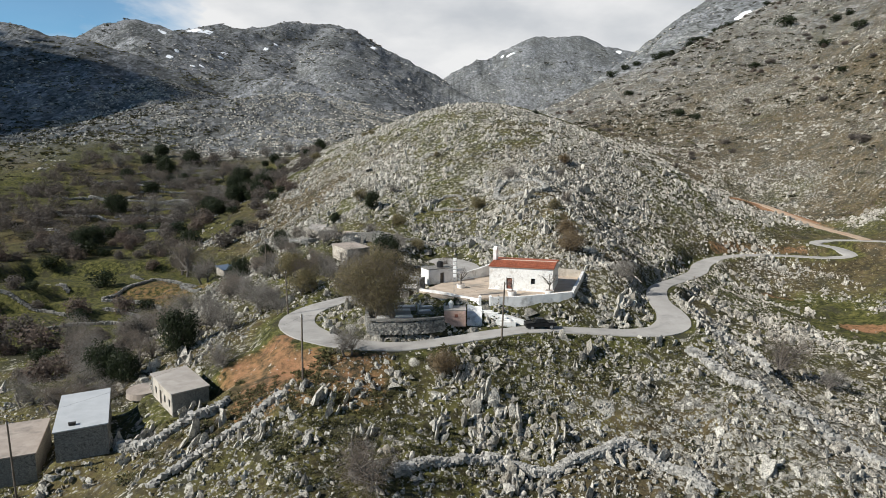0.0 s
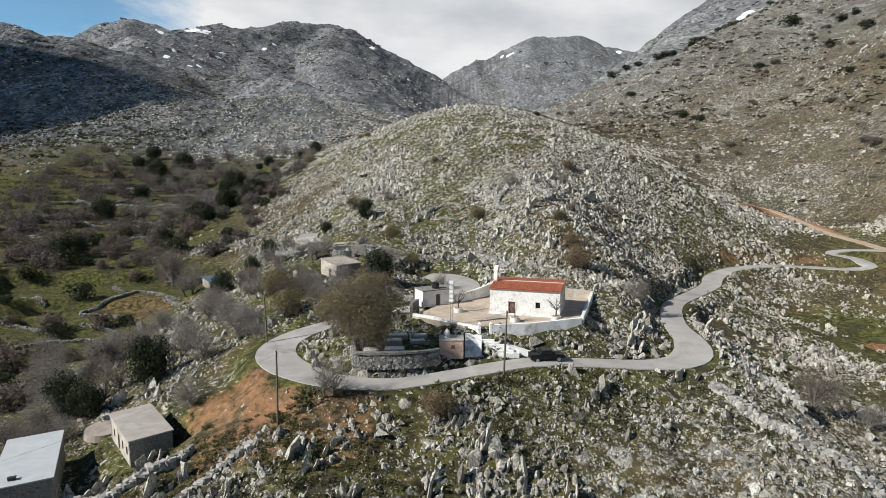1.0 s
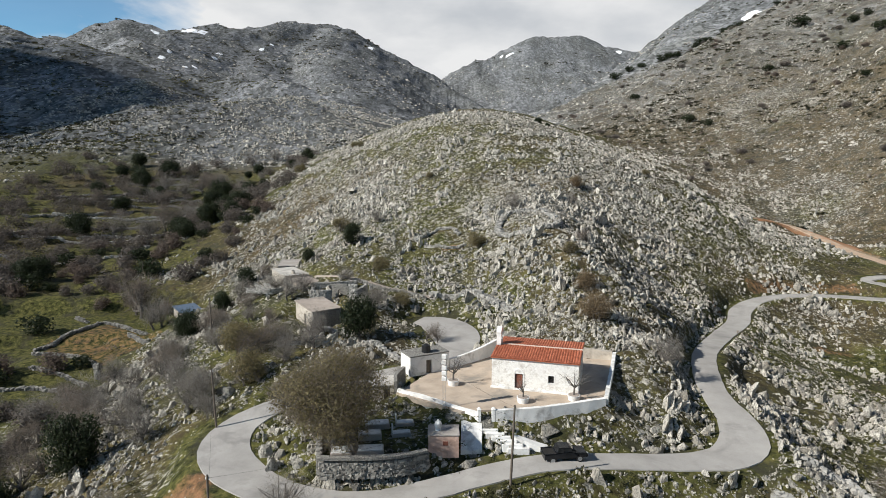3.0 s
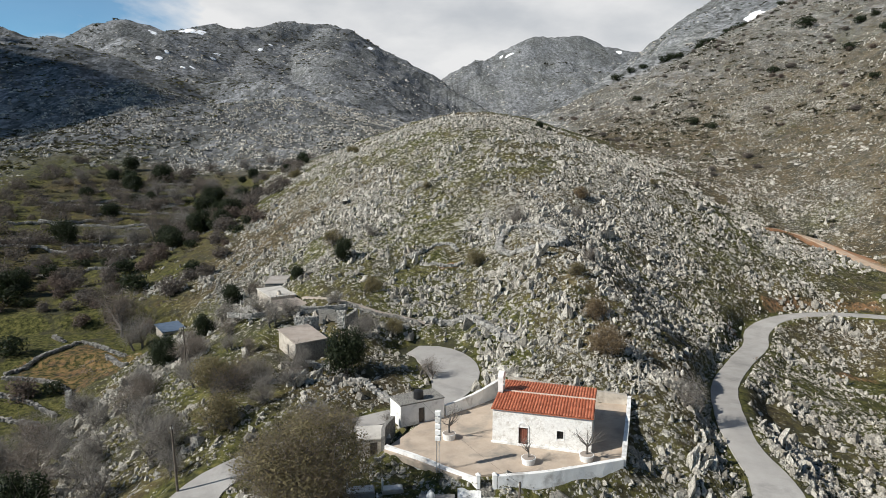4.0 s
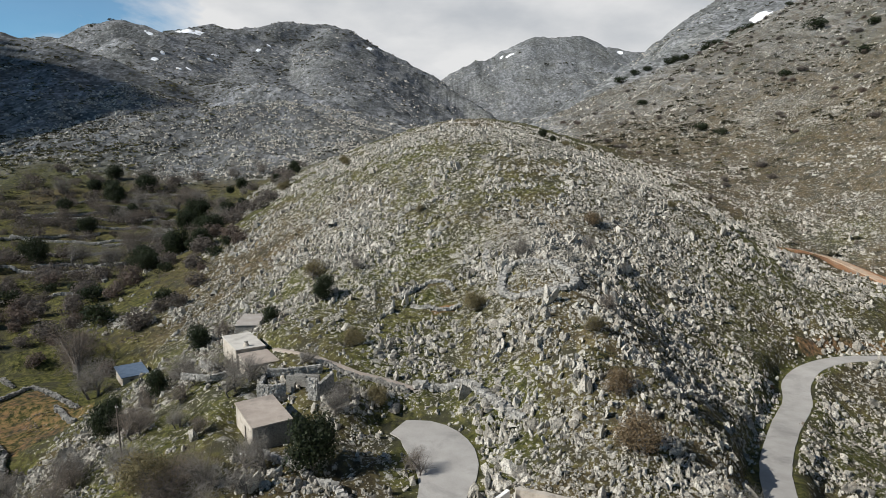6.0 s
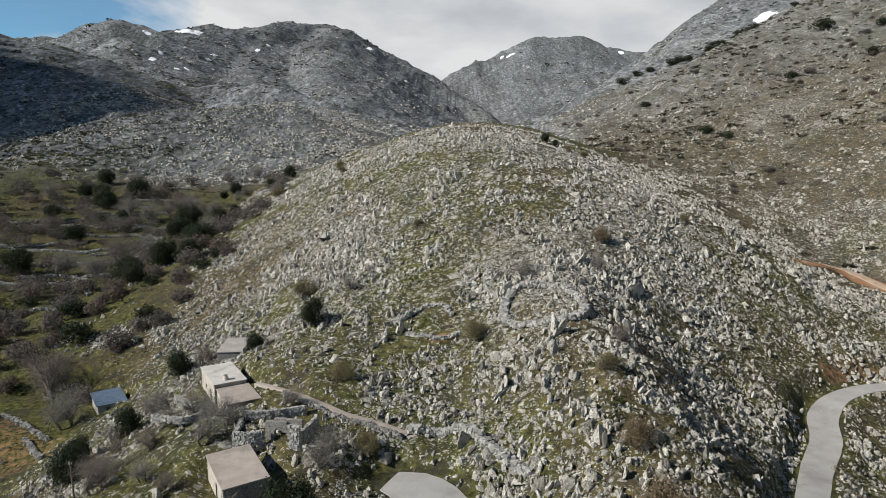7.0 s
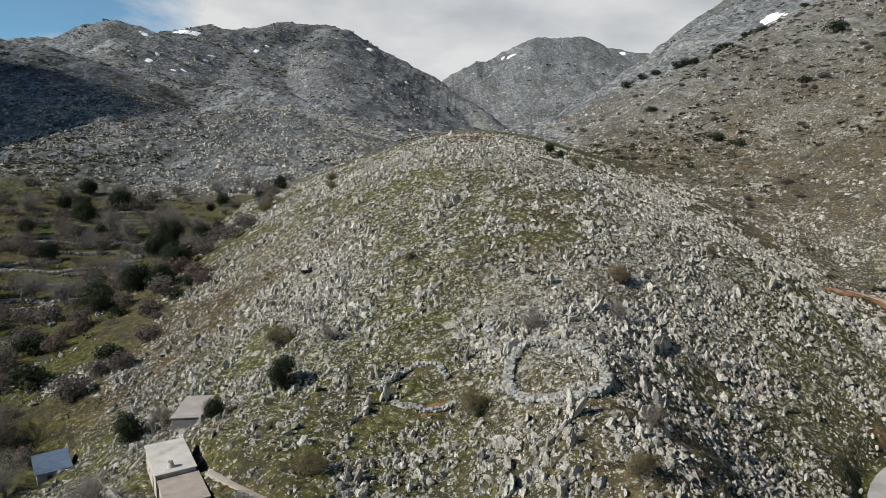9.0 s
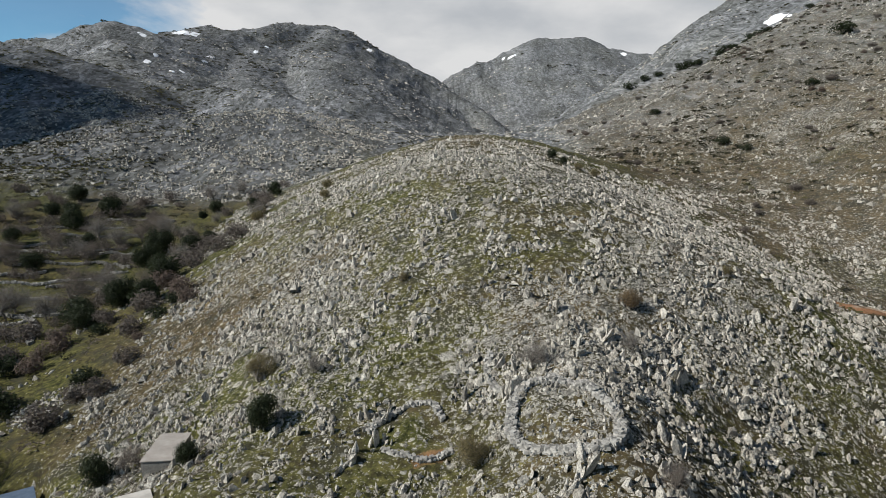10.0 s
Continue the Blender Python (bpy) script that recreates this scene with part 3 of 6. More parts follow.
def full_height(x, y):
    base = landform(x, y)
    z = base + relief(x, y)
    # terraces on the west side of the valley
    terr = smooth(-80, -105, x) * smooth(190, 220, y) * smooth(470, 430, y)
    step = 2.2
    q = base / step
    z = z * (1 - terr) + terr * (step * (np.floor(q) + smooth(0.84, 1.0, q - np.floor(q))) + 0.2 * fractal(x, y, 6, 2, 97))
    for px, py, hx, hy, turn, hz in FIELDS:
        z = level(z, pad_distance(px, py, hx, hy, turn, x, y), hz + 0.1 * fractal(x, y, 5, 2, 98), 4.0)
    z = level(z, np.maximum(polygon_distance(YARD, x, y), 0), YARD_Z - 0.1, 2.0)
    for px, py, hx, hy, turn, hz in PADS:
        z = level(z, pad_distance(px, py, hx, hy, turn, x, y), hz, 2.0)
    for path, verge, edge in ((FOOTPATH, 0.4, 2.0), (TRACK, 0.3, 10.0), (PLAZA, 0.7, 3.0), (ROAD, 0.8, 3.0)):
        d, zz, ww = ribbon_distance(path, x, y)
        z = np.where(d < 30, level(z, np.maximum(d - ww - verge, 0), zz - 0.12, edge), z)
    return z


# one sheet, fine in the middle and coarse towards the horizon
GX, GY, GA, GN = 12.0, 128.0, 70.0, 585
GB = math.asinh(3500.0 / GA)
gu = np.linspace(-1, 1, GN)
gxs, gys = GX + GA * np.sinh(GB * gu), GY + GA * np.sinh(GB * gu)
XX, YY = np.meshgrid(gxs, gys)
ZZ = landform(XX, YY)
ix0, ix1 = np.searchsorted(gxs, (-330, 540))
iy0, iy1 = np.searchsorted(gys, (-60, 800))
sub = (slice(iy0, iy1), slice(ix0, ix1))
ZZ[sub] = full_height(XX[sub], YY[sub])


def ground_z(x, y):
    """The sheet's own height at a place or at many."""
    x, y = np.asarray(x, float), np.asarray(y, float)
    u = (np.arcsinh((x - GX) / GA) / GB + 1) / 2 * (GN - 1)
    v = (np.arcsinh((y - GY) / GA) / GB + 1) / 2 * (GN - 1)
    i, j = np.clip(u.astype(int), 0, GN - 2), np.clip(v.astype(int), 0, GN - 2)
    fx, fy = (x - gxs[i]) / (gxs[i + 1] - gxs[i]), (y - gys[j]) / (gys[j + 1] - gys[j])
    return (ZZ[j, i] * (1 - fx) + ZZ[j, i + 1] * fx) * (1 - fy) + (ZZ[j + 1, i] * (1 - fx) + ZZ[j + 1, i + 1] * fx) * fy


def mesh_from(name, verts, faces, material=None, smooth_faces=False):
    """verts n x 3, faces m x 3 or m x 4."""
    me = bpy.data.meshes.new(name)
    verts, faces = np.asarray(verts, np.float32), np.asarray(faces, np.int32)
    k = faces.shape[1]
    me.vertices.add(len(verts))
    me.vertices.foreach_set("co", verts.ravel())
    me.loops.add(faces.size)
    me.loops.foreach_set("vertex_index", faces.ravel())
    me.polygons.add(len(faces))
    me.polygons.foreach_set("loop_start", np.arange(0, faces.size, k, dtype=np.int32))
    me.polygons.foreach_set("use_smooth", np.full(len(faces), smooth_faces))
    if material:
        me.materials.append(material)
    me.update(calc_edges=True)
    me.validate()
    return me


idx = np.arange(GN * GN).reshape(GN, GN)
quads = np.stack([idx[:-1, :-1], idx[:-1, 1:], idx[1:, 1:], idx[1:, :-1]], -1).reshape(-1, 4)
ground_me = mesh_from("ground", np.stack([XX, YY, ZZ], -1).reshape(-1, 3), quads, M_ground, True)
ground = tagged(new("ground", ground_me), "rocky limestone hillside with thin grass and scrub", "ground", kind="structure")

# cover by area: rock, grass, red soil, track
cover = np.zeros((GN, GN, 4), np.float32)
cover[..., 0] = 0.42
cover[..., 1] = 0.08
cover[sub + (0,)] = (0.56 + 0.09 * np.exp(-((XX[sub] - 15) / 90) ** 4 - ((YY[sub] - 245) / 100) ** 4)) * rockiness(XX[sub], YY[sub])
xs, ys = XX[sub], YY[sub]
green = 0.48 + 0.27 * fractal(xs, ys, 30, 3, 61)
red = np.zeros(xs.shape)
bare = np.zeros(xs.shape)
west = smooth(-55, -80, xs) * smooth(105, 130, ys) * smooth(430, 380, ys)
green += 0.10 * west
green -= 0.30 * smooth(100, 135, xs) * smooth(215, 260, ys)
green -= 0.05 * smooth(-60, -100, xs) * smooth(230, 300, ys)
# patches: centre, half-sizes, which channel, how much
for px, py, rx, ry, turn, ch, amount in [
    (-25, 81, 7, 4.0, 20, "red", 0.56), (-19, 77, 4, 3, 0, "red", 0.6), (90, 140, 16, 15, 20, "green", 0.9), (96, 136, 9, 3.5, -30, "red", 0.62), (86, 158, 8, 1.6, 5, "red", 0.5),
    (117, 259.5, 11, 4.5, 10, "red", 0.95), (130, 262, 10, 5, -40, "red", 1.0), (138, 246, 4, 10, 5, "red", 0.7), (137, 225, 3, 8, 0, "red", 0.5), (64, 166, 3, 1.0, 50, "red", 0.6), (84, 184.5, 9, 2.0, 15, "red", 0.50), (104, 185.5, 7, 2.0, -10, "red", 0.50), (95, 186, 9, 2.0, 2, "red", 0.48),
    (3.5, 166.2, 3, 1.2, 10, "red", 0.6), (-0.5, 170.5, 4, 2.5, 10, "green", 0.5), (2, 187, 16, 12, 0, "green", 0.22), (7, 135, 7, 7, 0, "green", 0.4), (-79, 172, 20, 12, -35, "red", 0.47), (-16, 73, 14, 7, 0, "red", 0.50),
    (6, 126, 9, 9, 0, "green", 0.5), (38, 93, 4, 7, 0, "green", 0.4), (-24, 90, 3, 12, 10, "green", 0.5), (145, 300, 25, 40, -40, "green", 0.22), (-36, 79, 9, 6, 0, "green", 0.5)]:
    q = pad_distance(px, py, rx * 0.6, ry * 0.6, turn, xs, ys) / (0.5 * min(rx, ry) + 0.8)
    amt = amount * np.exp(-q * q * 2.0)
    if ch == "red":
        red = np.maximum(red, amt)
    else:
        green = green + amt
for px, py, hx, hy, turn, hz in FIELDS:
    f = smooth(3, 0, pad_distance(px, py, hx, hy, turn, xs, ys))
    green = green + 0.25 * f
    cover[sub + (0,)] *= 1 - 0.85 * f
cover[sub + (0,)] *= 1 - 0.85 * smooth(5, 0, pad_distance(92, 139, 9, 10, 20, xs, ys))  # the green field in the basin
d, _, ww = ribbon_distance(TRACK, xs, ys)
bare = np.maximum(bare, smooth(0.6, -0.3, d - ww))
red = np.maximum(red, 0.85 * smooth(6.5, 2.0, d - ww) * smooth(222, 236, ys))
for path in (ROAD, PLAZA):
    d, _, ww = ribbon_distance(path, xs, ys)
    v = smooth(2.2, 0.6, d - ww)
    green = green + 0.35 * v
    cover[sub + (0,)] *= 1 - 0.7 * v
cover[sub + (0,)] *= 1 - 0.9 * np.clip(red, 0, 1)
fade = smooth(560, 400, np.hypot(xs - 10, ys - 180))
near_east = smooth(100, 130, xs) * smooth(225, 260, ys) * smooth(8, -22, ys - 752 + 0.24 * (xs - 196) - 9 * fractal(xs, ys, 40, 3, 67))
fade = np.maximum(fade, near_east)
cover[sub + (0,)] = cover[sub + (0,)] * fade + 0.42 * (1 - fade)
green = green * fade + 0.08 * (1 - fade)
cover[sub + (1,)] = np.clip(green, 0, 1)
far_w = np.ones((GN, GN), np.float32)
far_w[sub] = np.maximum(smooth(300, 520, np.hypot(xs - 10, ys - 160)), 0.22 * smooth(110, 150, xs) * smooth(240, 300, ys)) * (1 - 0.6 * west)
far_w[sub] = np.maximum(far_w[sub], 0.9 * smooth(415, 470, ys + 0.12 * (xs + 200)) * smooth(-30, -70, xs))
far_w[sub] *= 1 - 0.5 * near_east
cover[sub + (0,)] = np.maximum(cover[sub + (0,)], near_east * (1 - np.clip(1.3 * red, 0, 1)) * (1 - bare) * (0.31 + 0.34 * fractal(xs, ys, 45, 4, 68, 0.6)))
cover[sub + (2,)] = np.clip(red, 0, 1)
cover[sub + (3,)] = bare
at = ground_me.color_attributes.new("cover", "FLOAT_COLOR", "POINT")
at.data.foreach_set("color", cover.ravel())
fat = ground_me.attributes.new("far", "FLOAT", "POINT")
fat.data.foreach_set("value", far_w.ravel())


def part(name, bm, material, parent=None, label="", smooth_faces=False):
    """Links a bmesh as one mesh object under a thing or under a part."""
    me = bpy.data.meshes.new(name)
    bm.to_mesh(me)
    bm.free()
    me.materials.append(material)
    if smooth_faces:
        me.polygons.foreach_set("use_smooth", np.full(len(me.polygons), True))
    ob = new(name, me)
    ob.parent = parent
    if label:
        tagged(ob, label)
    return ob


def thing(name, m, label, category, group="", kind=""):
    ob = new(name)
    ob.empty_display_size = 0.3
    ob.matrix_world = m
    return tagged(ob, label, category, group, kind)


def box(bm, x0, y0, z0, x1, y1, z1, bevel=0.0):
    r = bmesh.ops.create_cube(bm, size=1.0)
    vs = r["verts"]
    bmesh.ops.scale(bm, vec=(x1 - x0, y1 - y0, z1 - z0), verts=vs)
    bmesh.ops.translate(bm, vec=((x0 + x1) / 2, (y0 + y1) / 2, (z0 + z1) / 2), verts=vs)
    if bevel:
        es = {e for v in vs for e in v.link_edges}
        bmesh.ops.bevel(bm, geom=list(es), offset=bevel, segments=1, affect="EDGES")
    return bm


def tube(bm, p, q, r0, r1, n=8):
    p, q = Vector(p), Vector(q)
    m = Matrix.Translation((p + q) / 2) @ (q - p).to_track_quat("Z", "Y").to_matrix().to_4x4()
    bmesh.ops.create_cone(bm, cap_ends=True, segments=n, radius1=r0, radius2=r1, depth=(q - p).length, matrix=m)
    return bm


def ribbon(name, path, thick, material, label, category):
    P = np.array(path)
    t = np.gradient(P[:, :2], axis=0)
    t /= np.linalg.norm(t, axis=1)[:, None]
    nrm = np.stack([-t[:, 1], t[:, 0]], 1)
    v, f = [], []
    wob = 0.10 * fractal(P[:, 0] * 3, P[:, 1] * 3, 3.0, 2, 5)
    for i in range(len(P)):
        for s in (-1, -0.5, 0, 0.5, 1):
            o = nrm[i] * s * (P[i, 3] / 2 + (wob[i] if abs(s) == 1 else 0))
            v.append((P[i, 0] + o[0], P[i, 1] + o[1], P[i, 2] + 0.03 * (1 - abs(s))))
        for s in (-1, 1):
            o = nrm[i] * s * (P[i, 3] / 2 + wob[i] + 0.05)
            v.append((P[i, 0] + o[0], P[i, 1] + o[1], P[i, 2] - thick))
    for i in range(len(P) - 1):
        a, b = 7 * i, 7 * (i + 1)
        for k in range(4):
            f.append((a + k, b + k, b + k + 1, a + k + 1))
        f.append((a + 5, b + 5, b, a))
        f.append((a + 4, b + 4, b + 6, a + 6))
    return tagged(new(name, mesh_from(name, v, f, material, False)), label, category, kind="structure")


ribbon("road", ROAD, 0.3, M_road, "narrow winding light grey concrete road round the spur", "road")
ribbon("pavement", PLAZA, 0.3, M_road, "widened grey turning place at the end of the road", "pavement")

ribbon("track", [(*q[:2], q[2] + 0.05, q[3]) for q in TRACK], 0.4, M_earthroad, "pale bulldozed earth track climbing the mountainside", "road")
ribbon("footpath", [(*q[:2], q[2] + 0.06, q[3]) for q in FOOTPATH], 0.35, M_slab_brown, "narrow trodden footpath along the slope above the ruins", "path")

# ---- rocks ----
rng = np.random.RandomState(7)


def clear_of(x, y, gap=0.4):
    """True where no road, yard, house or field lies."""
    ok = np.ones(np.shape(x), bool)
    for path in (ROAD, PLAZA, TRACK, FOOTPATH):
        d, _, ww = ribbon_distance(path, x, y)
        ok &= d > ww + gap + (4.0 if path is TRACK else 0.0)
    ok &= polygon_distance(YARD, x, y) > gap
    for px, py, hx, hy, turn, hz in PADS:
        ok &= pad_distance(px, py, hx - 0.2, hy - 0.2, turn, x, y) > gap
    for px, py, hx, hy, turn, hz in FIELDS:
        ok &= pad_distance(px, py, hx, hy, turn, x, y) > 0.5
    return ok


def ico(levels=1):
    bm = bmesh.new()
    bmesh.ops.create_icosphere(bm, subdivisions=levels, radius=1.0)
    v = np.array([q.co[:] for q in bm.verts])
    f = np.array([[q.index for q in p.verts] for p in bm.faces])
    bm.free()
    return v, f


def scatter(name, x, y, z, size, shape, turn, lean, base_v, base_f, material, label, category, rough=0.3):
    """Many loose pieces joined into one mesh; shape: n x 3 proportions."""
    n, k = len(x), len(base_v)
    V = base_v[None] * (1 + rough * (rng.rand(n, k, 1) * 2 - 1)) + (rng.rand(n, k, 3) - 0.5) * 0.25 * rough
    V = V * (shape * size[:, None])[:, None, :]
    c, s = np.cos(lean), np.sin(lean)
    X, Z = V[..., 0] * c[:, None] + V[..., 2] * s[:, None], -V[..., 0] * s[:, None] + V[..., 2] * c[:, None]
    c, s = np.cos(turn), np.sin(turn)
    W = np.stack([X * c[:, None] - V[..., 1] * s[:, None] + x[:, None], X * s[:, None] + V[..., 1] * c[:, None] + y[:, None], Z + z[:, None]], -1)
    F = (base_f[None] + (np.arange(n) * k)[:, None, None]).reshape(-1, base_f.shape[1])
    ob = new(name, mesh_from(name, W.reshape(-1, 3), F, material))
    return tagged(ob, label, category, kind="stuff")


def sample(n, x0, x1, y0, y1, keep):
    x, y = x0 + (x1 - x0) * rng.rand(n), y0 + (y1 - y0) * rng.rand(n)
    ok = keep(x, y) > rng.rand(n)
    x, y = x[ok], y[ok]
    ok = clear_of(x, y)
    return x[ok], y[ok]


def rock_odds(x, y):
    r = rockiness(x, y) + 0.50 * fractal(x, y, 5.0, 3, 121) + (0.14 + 0.24 * smooth(100, 130, y)) * fractal(x, y, 18, 2, 122)
    # grassy clearings, bare earth and the hamlet's ground
    for px, py, rx, ry, less in ((2, 186, 13, 11, 0.24), (-30, 200, 12, 14, 0.2), (66, 178, 22, 9, 0.2), (6, 137, 7, 5, 0.4), (20.5, 166, 6, 7, 0.6), (92, 138, 15, 14, 0.5), (-25, 80, 9, 7, 0.35), (-17, 76, 7, 5, 0.45),
                                 (-24, 142, 15, 20, 0.42), (-27, 92, 5, 14, 0.45), (-12, 100, 8, 8, 0.25), (-36, 80, 9, 8, 0.4), (60, 112, 14, 30, 0.2)):
        r = r - less * np.exp(-((x - px) / rx) ** 2 - ((y - py) / ry) ** 2)
    return smooth(0.20, 0.78, r)


def ribs(x, y):
    """Bands of larger rock along the strata."""
    return smooth(0.0, 0.55, fractal(x * 0.9 + 0.42 * y, y * 0.9 - 0.42 * x, 9.0, 3, 81, 0.6, True))


ico_v, ico_f = ico(1)
ico_f = ico_f[ico_v[ico_f][:, :, 2].min(1) > -0.95]  # no faces under the ground
stn_v = np.array([(-1, -0.9, -0.5), (0.9, -1, -0.5), (1, 0.8, -0.5), (-0.8, 1, -0.5), (-0.6, 0.1, 0.95), (0.35, -0.55, 0.8), (0.5, 0.5, 0.7)])
stn_f = np.array([(0, 1, 5), (0, 5, 4), (1, 2, 6), (1, 6, 5), (2, 3, 6), (3, 4, 6), (3, 0, 4), (4, 5, 6)])
zones = [  # name, x0, x1, y0, y1, tries, median size, mesh, rocks in a cluster
    ("crag_rocks", 3, 15, 60, 82, 260, 0.24, ico_v, ico_f, 6), ("crag_rocks", -10.5, 1.0, 82.3, 84.2, 420, 0.13, stn_v, stn_f, 4), ("crag_rocks", 31, 52, 94, 142, 1700, 0.135, ico_v, ico_f, 6),
    ("outcrop_rocks", -75, 110, 50, 118, 3000, 0.19, ico_v, ico_f, 4), ("small_outcrop_rocks", -70, 100, 50, 118, 15000, 0.105, stn_v, stn_f, 3), ("slope_rocks", -65, 110, 114, 215, 6800, 0.22, ico_v, ico_f, 4),
    ("small_slope_rocks", -65, 110, 112, 215, 24000, 0.14, stn_v, stn_f, 3), ("hill_rocks", -95, 170, 210, 400, 33000, 0.215, stn_v, stn_f, 3), ("knoll_rocks", -340, -50, 425, 760, 11000, 0.55, stn_v, stn_f, 3), ("mountain_rocks", 105, 430, 230, 735, 17000, 0.235, stn_v, stn_f, 3)]
for nm, x0, x1, y0, y1, tries, med, bv, bf, many in zones:
    cx_, cy_ = sample(tries, x0, x1, y0, y1, rock_odds)
    n = len(cx_) * many
    lead = np.exp(0.40 * rng.randn(len(cx_))) * (0.75 + 0.8 * ribs(cx_, cy_))
    size = np.minimum(med * (np.repeat(lead, many) * np.tile(1.25 * 0.72 ** np.arange(many), len(cx_))) * np.exp(0.22 * rng.randn(n)), 0.80 if med < 0.25 else 1.1)
    a_ = radians(62) + 0.4 * rng.randn(n)
    along_, across = rng.randn(n) * size * 1.7, rng.randn(n) * size * 1.1
    rx_, ry_ = np.repeat(cx_, many) + along_ * np.cos(a_) - across * np.sin(a_), np.repeat(cy_, many) + along_ * np.sin(a_) + across * np.cos(a_)
    ok = clear_of(rx_, ry_, 0.35)
    rx_, ry_, size = rx_[ok], ry_[ok], size[ok]
    n = len(rx_)
    fins = bv is ico_v  # the larger rocks stand as narrow upright blades
    tall = (0.60 + 0.55 * rng.rand(n) + 0.7 * (rng.rand(n) < (0.3 if fins else 0.12))) * (0.9 if y0 > 400 else 1.0)
    shape = np.stack([0.85 + 0.5 * rng.rand(n), (0.38 if fins else 0.6) + 0.4 * rng.rand(n), tall], -1)
    turn = radians(62) + 0.7 * rng.randn(n)
    lean = 0.28 * rng.randn(n) + 0.1
    scatter(nm, rx_, ry_, ground_z(rx_, ry_) + size * (tall * 0.28 - 0.1), size, shape, turn, lean, bv, bf, M_rock,
            "jagged pale grey limestone rocks scattered over the hillside", "rocks", 0.45)

# the largest boulders stand as things of their own
big_v, big_f = ico(2)
boulder_me = []
for i in range(8):
    v = big_v.copy()
    for c in range(13):  # flat broken faces
        d = rng.randn(3)
        d /= np.linalg.norm(d)
        h = 0.30 + 0.40 * rng.rand()
        over = np.maximum(v @ d - h, 0)
        v = v - over[:, None] * d
    v *= 1 + 0.30 * np.array([noise.fractal(Vector(q) * 1.9 + Vector((i * 7.0, 0, 0)), 0.8, 2.0, 4) for q in v])[:, None]
    v[:, 1] *= 0.5 + 0.25 * rng.rand()
    v[:, 2] *= 0.8 + 0.5 * rng.rand()
    boulder_me.append(mesh_from("boulder", v, big_f, M_rock))
spots = []
for x0, x1, y0, y1, count in ((-40, 45, 57, 84, 90), (14, 40, 97, 130, 60), (-22, -10, 82, 100, 12), (5, 36, 118, 175, 80), (-20, 5, 160, 195, 45), (38, 60, 88, 150, 35)):
    bx, by = sample(count * 14, x0, x1, y0, y1, rock_odds)
    spots += [(a, b) for a, b in zip(bx[:count], by[:count])]
for i, (a, b) in enumerate(spots[:300]):
    s = 0.40 + 0.35 * rng.rand() ** 2 + (0.3 if rng.rand() < 0.1 else 0)
    o = new("boulder", boulder_me[i % 8])
    o.matrix_world = pose(a, b, float(ground_z(a, b)) + 0.25 * s, 14 * rng.randn(), 12 * rng.randn(), 62 + 40 * rng.randn()) @ Matrix.Diagonal((s, s, s * (0.9 + 0.5 * rng.rand()), 1))
    tagged(o, "weathered grey limestone boulder standing out of the grassy slope", "boulder", "limestone boulders")

def slab_mesh(i):
    """One upright fin of limestone with flat broken faces."""
    r = np.random.RandomState(300 + i)
    v = big_v.copy()
    for c in range(10):
        d = r.randn(3) * (1, 1, 0.5)
        d /= np.linalg.norm(d)
        h = 0.35 + 0.35 * r.rand()
        v = v - np.maximum(v @ d - h, 0)[:, None] * d
    v *= 1 + 0.22 * np.array([noise.fractal(Vector(q) * 2.1 + Vector((i * 5.0, 3, 0)), 0.8, 2.0, 4) for q in v])[:, None]
    return v


SLABS = [slab_mesh(i) for i in range(7)]


SLAB_ME = [mesh_from("fin", v, big_f, M_rock) for v in SLABS]


def crag(x, y, reach, size, count, tall=1.5, turn=62):
    """A jagged outcrop: fins of rock that stand close together along the strata."""
    r = np.random.RandomState(int(x * 13 + y * 7) % 99991)
    z0 = float(ground_z(x, y))
    o = thing("rock_outcrop", Matrix.Translation((x, y, z0)), "jagged outcrop of upright grey limestone fins on the slope", "rock outcrop", "limestone outcrops")
    c, s_ = math.cos(radians(turn)), math.sin(radians(turn))
    for k in range(count):
        u, w = r.randn() * reach * 0.55, r.randn() * reach * 0.35
        px, py = x + u * c - w * s_, y + u * s_ + w * c
        q = size * math.exp(0.35 * r.randn()) * (1.1 if abs(u) < reach * 0.4 else 0.75)
        f = new("fin", SLAB_ME[r.randint(7)])
        f.parent = o
        f.matrix_local = pose(px - x, py - y, float(ground_z(px, py)) - z0 + 0.25 * q * tall, 12 * r.randn(), 10 * r.randn() + 8, turn + 18 * r.randn()) @ Matrix.Diagonal((q, q * 0.45, q * tall * (0.7 + 0.5 * r.rand()), 1))


